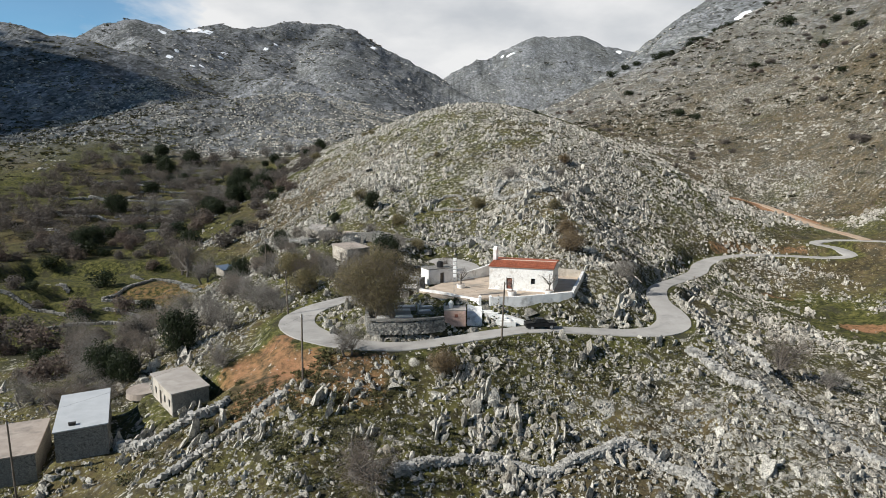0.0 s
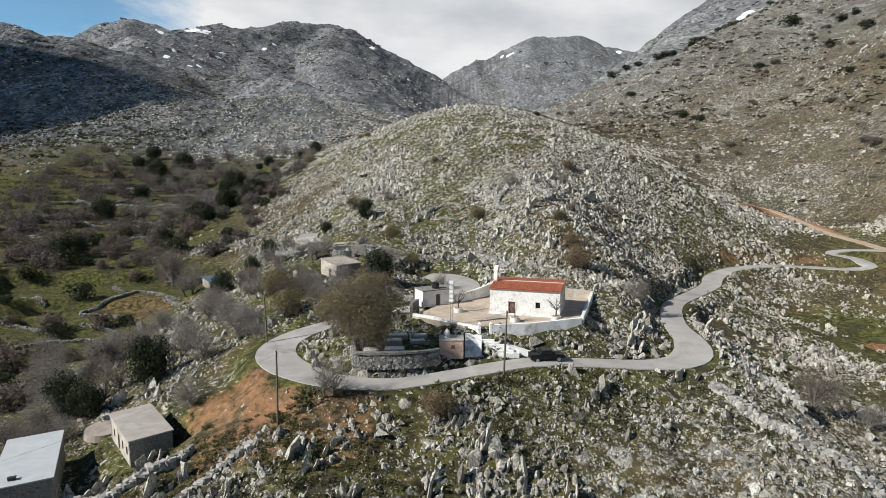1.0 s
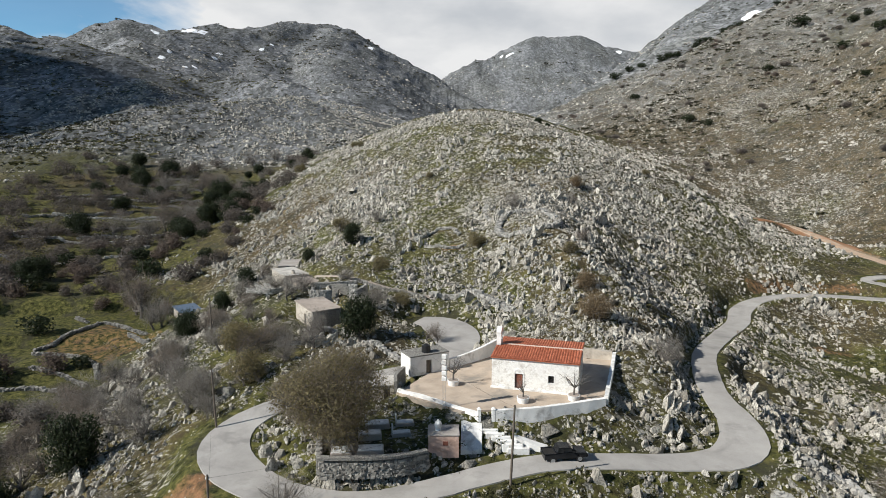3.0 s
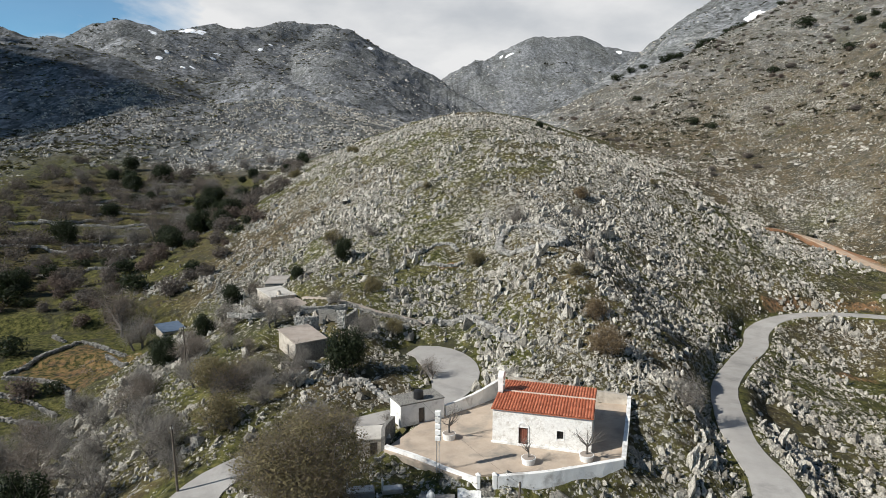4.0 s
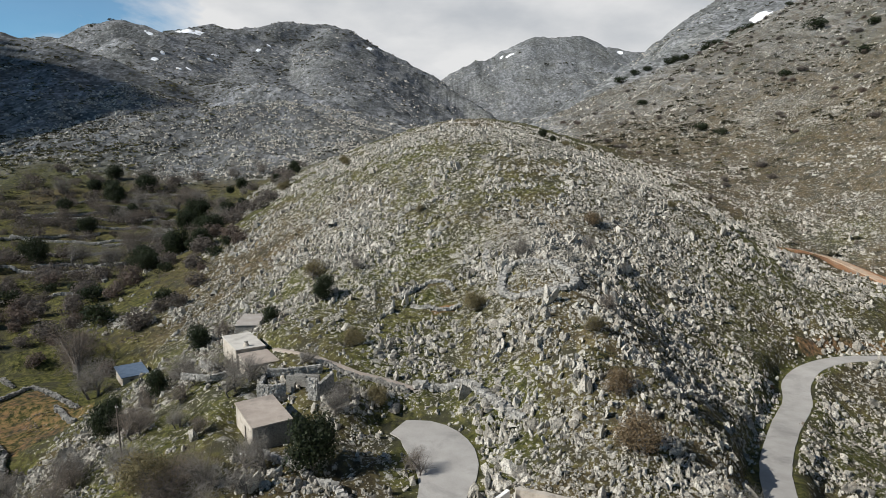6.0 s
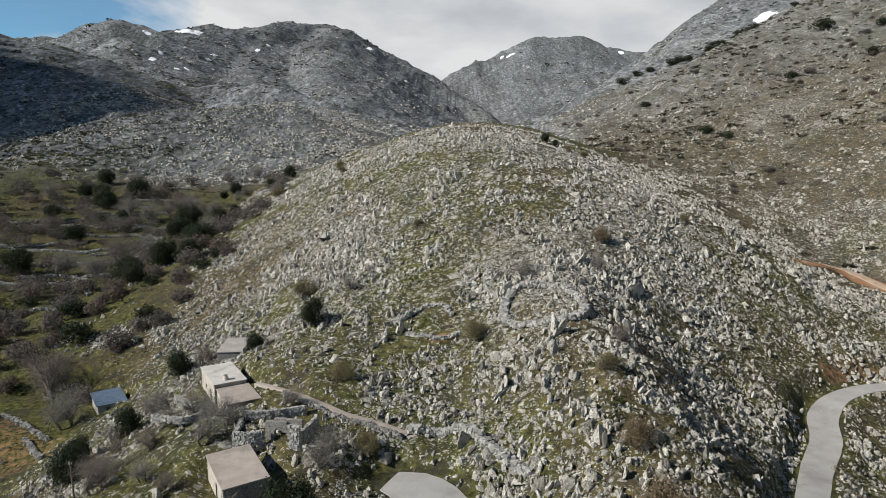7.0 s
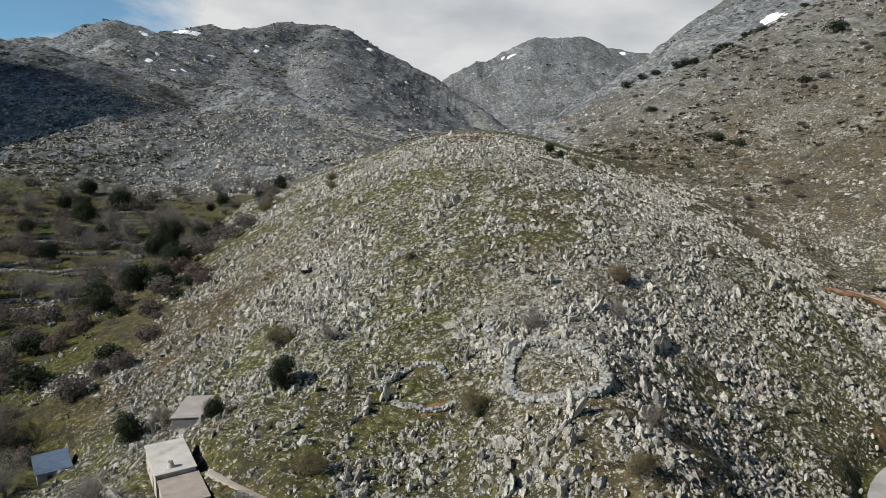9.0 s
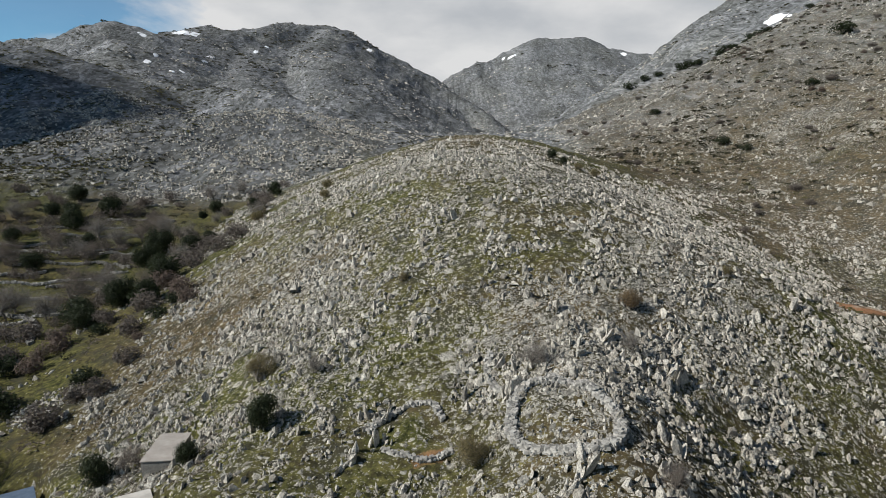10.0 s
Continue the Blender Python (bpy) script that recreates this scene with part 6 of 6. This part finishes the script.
for s in (-1, 1):
    for x0, x1 in ((-0.85, -0.2), (-0.1, 0.62)):
        part("side_window", box(bmesh.new(), x0, s * 0.76 - 0.02, 1.16, x1, s * 0.76 + 0.02, 1.58, 0.01), M_glass, car)
    part("headlight", box(bmesh.new(), 2.3, s * 0.66 - 0.15, 0.8, 2.42, s * 0.66 + 0.15, 0.96, 0.02), M_metal, car)
    part("mirror", box(bmesh.new(), 0.72, s * 0.98 - 0.09, 1.14, 0.86, s * 0.98 + 0.09, 1.32, 0.02), M_carpaint, car)
    for x in (-1.5, 1.5):
        w = part("wheel", tube(bmesh.new(), (x, s * 0.72, 0.36), (x, s * 0.93, 0.36), 0.25, 0.25, 18), M_metal, car)
        part("tyre", tube(bmesh.new(), (x, s * 0.70, 0.36), (x, s * 0.925, 0.36), 0.37, 0.37, 22), M_rubber, w)

# ---- snow lying in the high hollows ----


def snow(x, y, lx, ly, turn):
    v, f, nx, ny = [], [], 13, 7
    for j in range(ny):
        for i in range(nx):
            a, b = 2 * i / (nx - 1) - 1, 2 * j / (ny - 1) - 1
            e = 1 + 0.25 * float(fractal(np.array(i * 1.7 + x), np.array(j * 2.3 + y), 3.0, 2, 151))
            c, s = math.cos(radians(turn)), math.sin(radians(turn))
            u, w = a * lx * math.sqrt(1 - b * b / 2) * e, b * ly * math.sqrt(1 - a * a / 2) * e
            px, py = x + u * c - w * s, y + u * s + w * c
            edge = max(abs(a), abs(b))
            v.append((px, py, float(ground_z(px, py)) + (0.7 if edge < 0.95 else -0.8)))
    for j in range(ny - 1):
        for i in range(nx - 1):
            k = j * nx + i
            f.append((k, k + 1, k + nx + 1, k + nx))
    tagged(new("snow_patch", mesh_from("snow_patch", v, f, M_snow, True)), "old white snow patch lying on the mountain", "snow", "snow patches")



for x, y, lx, ly in ((-715, 1876, 25, 30), (-683, 1894, 14, 31), (-645, 1497, 11, 6), (-564, 1375, 5, 6), (-563, 1335, 7, 11), (-570, 1694, 8, 18), (-531, 1547, 6, 15), (-516, 1332, 6, 4), (-502, 1346, 6, 3), (-527, 1934, 7, 13),
                     (-531, 2065, 7, 7), (-263, 2440, 11, 40), (303, 2918, 21, 12), (270, 2954, 8, 17), (404, 876, 11, 19), (408, 853, 2, 5), (793, 2931, 13, 21)):
    snow(x, y, lx, ly, 0)


# stone steps from the turning place up to the footpath
stairs = thing("stone_steps", pose(1.74, 138.07, float(ground_z(1.74, 138.07)) - 0.05, 0, 0, 30), "short flight of worn grey stone steps", "steps")
rise = max(0.14, (float(ground_z(-0.45, 141.86)) - float(ground_z(1.74, 138.07))) / 8)
for k in range(8):
    bm = box(bmesh.new(), -0.75 + 0.06 * (k % 3), 0.52 * k, -0.4, 0.75 - 0.05 * (k % 2), 0.52 * k + 0.56, rise * (k + 1), 0.03)
    roughen(bm, 0.03)
    part("step", bm, M_slab, stairs)
stone_wall([(-1.8, 140.6), (-6.5, 143.2), (-9.9, 144.2), (-13.5, 146.1), (-18.8, 149.8)], 0.7, 0.6, "low dry-stone edge of a footpath", "path_wall", 0.16, stone_m=M_midrubble)
# ---- trees ----


def leaf_cloud(lobes, count, size, thin, reach=1.0, r=None):
    """count small triangles round the lobes (x, y, z, radius). thin < 1 gives twigs that point outwards."""
    r = r or rng
    L = np.array(lobes)
    pick = r.randint(0, len(L), count)
    d = r.randn(count, 3)
    d /= np.linalg.norm(d, axis=1)[:, None]
    rad = L[pick, 3] * (0.35 + 0.65 * r.rand(count) ** 0.6) * reach
    p = L[pick, :3] + d * rad[:, None]
    t = r.randn(count, 3)
    t /= np.linalg.norm(t, axis=1)[:, None]
    s = size * (0.6 + 0.8 * r.rand(count))[:, None]
    if thin < 1:
        out = d + 0.5 * t
        side = np.cross(out, r.randn(count, 3))
        side /= np.linalg.norm(side, axis=1)[:, None]
        a, b, c = p - out * s, p - out * s + side * s * thin, p + out * s
    else:
        u = np.cross(t, d)
        a, b, c = p - t * s, p + t * s * 0.5 + u * s, p + t * s * 0.5 - u * s
    v = np.stack([a, b, c], 1).reshape(-1, 3)
    v[:, 2] = np.maximum(v[:, 2], 0.02)
    return v, np.arange(3 * count).reshape(-1, 3)


def tree_template(seed, count, size, thin, crown_m, bark, lobes=16, cz=0.95, rz=0.75, stems=1, reach=1.0, fine=True, lr=0.30):
    """Meshes for a tree of crown radius 1: trunk with limbs, and crown."""
    r = np.random.RandomState(seed)
    lb = []
    for i in range(lobes):
        d = r.randn(3)
        d /= np.linalg.norm(d)
        q = (0.45 + 0.35 * r.rand()) * (1.3 - lr)
        lb.append((d[0] * q, d[1] * q, cz + d[2] * q * rz, lr + 0.22 * r.rand()))
    bm = bmesh.new()
    roots = [(0.18 * r.randn() * (stems > 1), 0.18 * r.randn() * (stems > 1)) for _ in range(stems)]
    for x, y in roots:
        tube(bm, (x, y, -0.12), (x * 1.5 + 0.03, y * 1.5, cz * 0.42), 0.085 / math.sqrt(stems), 0.055 / math.sqrt(stems), 7)
    for i, (x, y, z, q) in enumerate(lb):
        rx, ry = roots[i % stems]
        a = Vector((rx * 1.5 + 0.03, ry * 1.5, cz * (0.30 + 0.1 * r.rand())))
        b = a.lerp(Vector((x, y, z)), 0.55) + Vector(r.randn(3) * 0.05)
        tube(bm, a, b, 0.035, 0.022, 5)
        if fine:
            tube(bm, b, (x, y, z), 0.022, 0.010, 5)
        for k in range(2 if fine else 0):
            e = Vector((x, y, z)) + Vector(r.randn(3)) * q * 0.6
            tube(bm, b, e, 0.014, 0.005, 4)
    me = bpy.data.meshes.new("trunk")
    bm.to_mesh(me)
    bm.free()
    me.materials.append(bark)
    v, f = leaf_cloud(lb, count, size, thin, reach, r)
    return me, mesh_from("crown", v, f, crown_m)


T_bare = [tree_template(11 + i, 3500, 0.10, 0.065, M_twig, M_bark, 20, 0.85, 0.8, 2, lr=0.38) for i in range(3)]
T_brown = [tree_template(21 + i, 3500, 0.095, 0.075, M_twig_brown, M_bark, 20, 0.85, 0.8, 2, lr=0.38) for i in range(2)]
T_olive = [tree_template(31 + i, 5200, 0.036, 1.0, M_olive, M_bark, 20, 0.8, 0.85, 2, lr=0.42) for i in range(3)]
T_russet = [tree_template(91 + i, 5200, 0.036, 1.0, M_russet, M_bark, 20, 0.8, 0.85, 2, lr=0.42) for i in range(2)]
T_ever = [tree_template(41 + i, 6500, 0.044, 1.0, M_evergreen, M_bark, 18, 0.85, 0.9, 1, lr=0.40) for i in range(3)]
T_bare_far = [tree_template(51 + i, 900, 0.085, 1.0, M_twig_far if i < 3 else M_twig_far_brown, M_bark, 14, 0.62, 0.8, 1, fine=False, lr=0.5) for i in range(5)]
T_ever_far = [tree_template(61 + i, 800, 0.09, 1.0, M_evergreen, M_bark, 10, 0.70, 0.85, 1, fine=False, lr=0.44) for i in range(3)]
T_yard = [tree_template(71, 260, 0.16, 0.06, M_twig, M_bark, 9, 1.35, 0.6, 1)]
T_big = [tree_template(81, 30000, 0.0165, 1.0, M_olive, M_bark, 34, 1.0, 0.85, 1)]
T_bigtwig = [tree_template(81, 24000, 0.06, 0.045, M_twig_brown, M_bark, 34, 1.0, 0.85, 1, 1.12)]
tree_count = 0


def tree(kinds, x, y, r, label, name="tree", category="tree", group="", tall=1.0, sink=0.05, z=None):
    global tree_count
    tree_count += 1
    trunk, crown = kinds[tree_count % len(kinds)]
    gz = float(ground_z(x, y)) if z is None else z
    ob = thing(name, pose(x, y, gz - sink, 0, 0, (tree_count * 77) % 360) @ Matrix.Diagonal((r, r, r * tall, 1)), label, category, group)
    for nm, me in (("trunk", trunk), ("crown", crown)):
        p = new(nm, me)
        p.parent = ob
    return ob


# the great oak over the graveyard: olive leaves inside a haze of twigs
oak = tree(T_big, -9.3, 87.0, 6.2, "large half-bare oak with olive-brown leaves beside graves", "oak_tree", tall=0.95, sink=0.3)
tw = new("outer_crown", T_bigtwig[0][1])
tw.parent = oak
bm = tube(bmesh.new(), (-0.30, -0.58, -0.28), (-0.12, -0.2, 0.75), 0.095, 0.065, 9)
part("leaning_trunk", bm, M_bark, oak, "pale leaning trunk")

EVER = [(-47.0, 181.1, 2.7), (-53.9, 95.4, 3.2), (-49.0, 92.5, 2.6), (-42.7, 98.0, 3.4), (-47.9, 145.2, 2.8), (-11.2, 121.1, 3.3), (-20.1, 176.2, 2.5), (-29.6, 172.9, 1.7), (-51.8, 154.2, 2.5), (-43.9, 154.9, 2.3),
        (-186.7, 398.8, 5.0), (-169.0, 386.0, 6.5), (-178.0, 400.0, 5.0), (-161.1, 405.0, 6.6), (-109.4, 343.0, 6.4), (-107.0, 326.0, 5.4), (-80.5, 283.0, 5.0), (-89.1, 272.0, 5.6), (-77.1, 264.0, 4.2), (-90.2, 326.0, 4.6), (-84.5, 331.0, 3.6), (-100.3, 268.0, 5.0), (-180.2, 360.0, 4.6),
        (-190.0, 428.0, 5.5), (-153.2, 330.9, 4.6), (-106.5, 402.0, 4.0), (-111.3, 396.0, 2.6), (-82.8, 386.0, 3.0), (53.3, 372.0, 2.6), (57.3, 365.0, 2.0), (-79.7, 408.0, 4.0), (-75.0, 399.0, 2.2), (-148.7, 362.0, 4.0), (-155.0, 360.0, 3.5), (-150.6, 289.0, 6.2), (-120.7, 213.3, 5.2), (-126.0, 216.0, 4.0), (-95.0, 262.0, 4.2), (-84.0, 300.0, 3.4), (-99.0, 318.0, 4.0)]
for x, y, r in EVER:
    tree(T_ever, x, y, r, "dense dark green evergreen oak on the slope", "evergreen_oak", group="evergreen oaks", tall=1.25 if y < 200 else 1.0)
OLIVE = [(68.8, 356.0, 2.6), (63.0, 360.0, 2.2), (-2.2, 210.1, 1.2), (-44.2, 362.0, 2.8), (-73.6, 361.0, 3.0), (9.0, 164.4, 2.4), (-24.8, 108.2, 3.4), (-28.2, 118.8, 4.0), (-25.3, 193.8, 2.7), (-10.8, 153.7, 2.3), (-5.6, 137.8, 1.9), (25.4, 143.8, 1.7), (-33.5, 298.6, 1.9), (-69.1, 341.9, 3.4), (61.6, 213.8, 1.4)]
for x, y, r in OLIVE:
    tree(T_olive, x, y, r, "rounded olive-brown bushy tree among limestone rocks", "bush", "bush", "olive-brown bushes", 0.85)
for x, y, r in ((24.8, 118.4, 3.1), (25.6, 130.5, 2.2), (37.5, 197.5, 2.2), (0.1, 75.7, 2.2)):
    tree(T_russet, x, y, r, "rounded russet-brown bush among limestone rocks", "bush", "bush", "russet bushes", 0.9)
BARE = [(-82.3, 196.6, 8.0), (-80.7, 133.0, 4.0), (-58.3, 117.2, 4.0), (-44.6, 103.4, 3.1), (-30.6, 82.8, 2.4), (-41.5, 106.7, 3.1), (-42.0, 120.7, 3.1), (-30.6, 104.6, 3.3), (-11.8, 77.2, 3.0), (50.3, 86.9, 4.0), (55.6, 85.8, 2.4),
        (-56.3, 134.1, 3.2), (-49.6, 111.0, 3.7), (-35.4, 100.1, 2.9), (-20.8, 112.2, 2.4), (0.4, 122.6, 1.9), (32.3, 109.2, 2.6), (-31.8, 134.4, 2.0), (-27.4, 130.2, 1.7), (-10.1, 136.8, 2.3), (-27.0, 100.1, 2.0)]
BARE2 = [(-9.0, 105.0, 2.0), (-12.5, 107.3, 2.4), (-3.6, 107.2, 1.7), (-158.9, 353.2, 6.0), (-151.2, 374.0, 6.5), (-133.0, 360.0, 7.0), (-125.0, 364.0, 7.0), (-117.0, 368.0, 6.0), (-147.0, 350.0, 5.5), (-138.7, 346.0, 5.0), (-86.5, 309.0, 5.0), (-105.1, 362.0, 4.5), (-115.3, 297.0, 7.5), (-108.0, 300.0, 6.0), (-201.9, 396.0, 6.0), (-167.8, 340.0, 6.0), (-121.9, 436.0, 6.0), (-109.9, 448.0, 6.0), (-75.0, 370.0, 4.0), (-73.5, 357.0, 4.0), (-97.8, 377.0, 3.6), (-124.0, 378.0, 6.0), (-134.0, 290.0, 6.5), (-118.0, 282.0, 6.0), (-90.0, 288.0, 4.6), (-15.1, 188.2, 2.0), (34.1, 184.8, 1.9), (30.1, 153.7, 2.0), (19.0, 179.5, 2.6), (-69.8, 181.8, 5.5), (-42.0, 181.6, 2.4), (-17.0, 146.6, 1.8), (-10.5, 132.9, 2.3), (-7.2, 56.6, 3.6), (-62, 106, 4.5), (-55, 122, 3.8), (-66, 113, 4.2), (-36, 112, 3.4), (-33, 124, 3.2), (-38, 136, 2.6), (-44, 130, 3.0), (-22, 117, 2.6), (-50, 100, 3.4), (-35, 148, 1.8)]
for i, (x, y, r) in enumerate(BARE + BARE2):
    tree(T_bare if i % 3 else T_brown, x, y, r, "leafless grey-brown tree with dense fine twigs", "bare_tree", group="leafless trees", tall=0.95)
# thickets below the hamlet and round its ruins
thicket = []
for x0, x1, y0, y1, count, r0 in ((-70, -33, 84, 132, 12, 2.2), (-48, -24, 124, 168, 14, 1.6), (-34, -14, 106, 124, 6, 1.8)):
    got = 0
    for k in range(400):
        x, y = x0 + (x1 - x0) * rng.rand(), y0 + (y1 - y0) * rng.rand()
        if got < count and bool(clear_of(np.array([x]), np.array([y]), 1.6)[0]) and all(math.hypot(x - a, y - b) > 3.0 for a, b, c in BARE + BARE2 + EVER + OLIVE + thicket):
            thicket.append((x, y, r0 + 1.5 * rng.rand()))
            got += 1
for i, (x, y, r) in enumerate(thicket):
    tree(T_bare if i % 3 else T_brown, x, y, r, "leafless grey-brown tree with dense fine twigs", "bare_tree", group="leafless trees", tall=0.9)
# potted trees in the yard
for x, y in ((10.6, 94.2), (16.4, 94.8), (2.9, 99.6)):
    tub = thing("tub", pose(x, y, YARD_Z), "round whitewashed concrete tub in the yard", "planter", "tubs in the yard")
    bm = bmesh.new()
    bmesh.ops.create_cone(bm, cap_ends=True, segments=22, radius1=0.62, radius2=0.72, depth=0.62, matrix=Matrix.Translation((0, 0, 0.31)))
    part("body", bm, M_white, tub)
    bm = bmesh.new()
    bmesh.ops.create_cone(bm, cap_ends=True, segments=22, radius1=0.62, radius2=0.62, depth=0.03, matrix=Matrix.Translation((0, 0, 0.637)))
    part("soil", bm, M_slab_brown, tub)
    tree(T_yard, x, y, 1.1 if y < 94.5 else 1.6, "small bare pruned tree growing in a tub", "potted_tree", group="potted trees", z=YARD_Z + 0.7)

# trees of the west valley
pts_ = []
for k in range(9000):
    x, y = -235 + 185 * rng.rand(), 100 + 335 * rng.rand()
    edge = -58 - 0.10 * max(0, y - 230) - (14 if 150 < y < 215 else 0)
    if x > edge or len(pts_) >= 520:
        continue
    if float(fractal(np.array(x), np.array(y), 26, 2, 161)) < -0.35 + 0.3 * rng.rand():
        continue
    if all(math.hypot(x - a, y - b) > 3.6 for a, b in pts_) and bool(clear_of(np.array([x]), np.array([y]), 1.0)[0]):
        pts_.append((x, y))
pts_.sort(key=lambda p: math.hypot(p[0], p[1] - 60))
# the farther ones stand as one wood
far_v, far_f, base = [], [], 0
fv_ = [(tuple(np.array([q.co[:] for q in c.vertices])[:1500] for c in (T_bare_far[k][1],))[0]) for k in range(5)]
for i, (x, y) in enumerate(pts_[230:]):
    s = 2.2 + 3.2 * rng.rand() ** 1.5
    v = fv_[i % 5] * (s, s, s * 0.85) + (x, y, float(ground_z(x, y)) - 0.1)
    far_v.append(v)
far_v = np.concatenate(far_v)
tagged(new("valley_wood", mesh_from("valley_wood", far_v, np.arange(len(far_v)).reshape(-1, 3), M_twig_far)), "distant leafless grey-brown trees over valley terraces", "trees", kind="stuff")
for i, (x, y) in enumerate(pts_[:230]):
    dark = rng.rand() < 0.17
    tree(T_ever_far if dark else T_bare_far, x, y, 1.9 + 2.9 * rng.rand() ** 1.5, "dark evergreen tree among valley terraces" if dark else "leafless grey-brown tree among valley terraces", "evergreen_tree" if dark else "bare_tree", group="valley trees", tall=0.9)
# trees and bushes of the east mountainside
RIDGE = [(196, 749, 7.4), (213, 755, 6.1), (224, 748, 5.4), (241, 732, 7.3), (248, 736, 6), (255, 728, 5.9), (265, 702, 6.3), (270, 698, 5.7), (281, 710, 5.8), (301, 724, 5.9), (306, 725, 7.2), (312, 725, 6.5), (316, 720, 5.8),
         (303, 578, 8.9), (249, 517, 4.7), (327, 527, 4.3), (311, 487, 6.1), (321, 535, 5.8), (291, 495, 5.8), (346, 701, 4.4), (257, 416, 3.8), (185, 469, 4.2), (181, 493, 5.3), (172, 596, 4.8)]
for x, y, r in RIDGE:
    tree(T_ever_far, x, y, r, "dark evergreen tree along the mountain ridge", "evergreen_tree", group="ridge trees", tall=0.75)
for i in range(120):
    x, y = 120 + 300 * rng.rand(), 300 + 400 * rng.rand()
    tree(T_bare_far, x, y, 2.0 + 2.2 * rng.rand(), "leafless brown bush on the mountainside", "bare_bush", "bush", "mountainside bushes", 0.7)


# unseen clouds added to shade the western slopes and valley, high towards the sun


def cloud(tx, ty, tz, rx, ry, layers=5, up=1200.0):
    """An unseen soft-edged shading cloud: thin shells of vapour, one inside the other."""
    bm = bmesh.new()
    for k in range(layers):
        q0 = 0.55 + 0.45 * k / max(1, layers - 1)
        made = bmesh.ops.create_icosphere(bm, subdivisions=4, radius=1.0)["verts"]
        for v in made:
            q = q0 * (1 + 0.30 * noise.fractal(v.co * 1.4 + Vector((tx * 0.01, k * 0.15, 0)), 0.8, 2.0, 4))
            v.co = Vector((v.co.x * rx * q, v.co.y * ry * q, v.co.z * 30 * q))
    me = bpy.data.meshes.new("cloud")
    bm.to_mesh(me)
    bm.free()
    me.materials.append(M_cloud)
    o = new("cloud", me)
    o.location = Vector((tx, ty, tz)) + SUN_DIR * up
    tagged(o, "unseen thin cloud added to shade the western slopes and valley", "cloud", kind="structure")


cloud(-400, 640, 80, 210, 270)
cloud(-700, 950, 170, 260, 300, 3)
cloud(-200, 300, -5, 160, 210, 2)

# brown leafless scrub on the lower western flank of the hill
sx, sy = sample(2400, -88, -24, 165, 285, scrub_odds)
n = len(sx)
size = 0.6 * np.exp(0.35 * rng.randn(n))
tv, tf = tuft(20, 1.0, 0.16)
scatter("scrub", sx, sy, ground_z(sx, sy) - 0.05, size, np.ones((n, 3)) * (1, 1, 0.8), 6.28 * rng.rand(n), 0 * size, tv, tf, M_twig_brown, "leafless brown scrub on the lower slope", "scrub", 0.25)
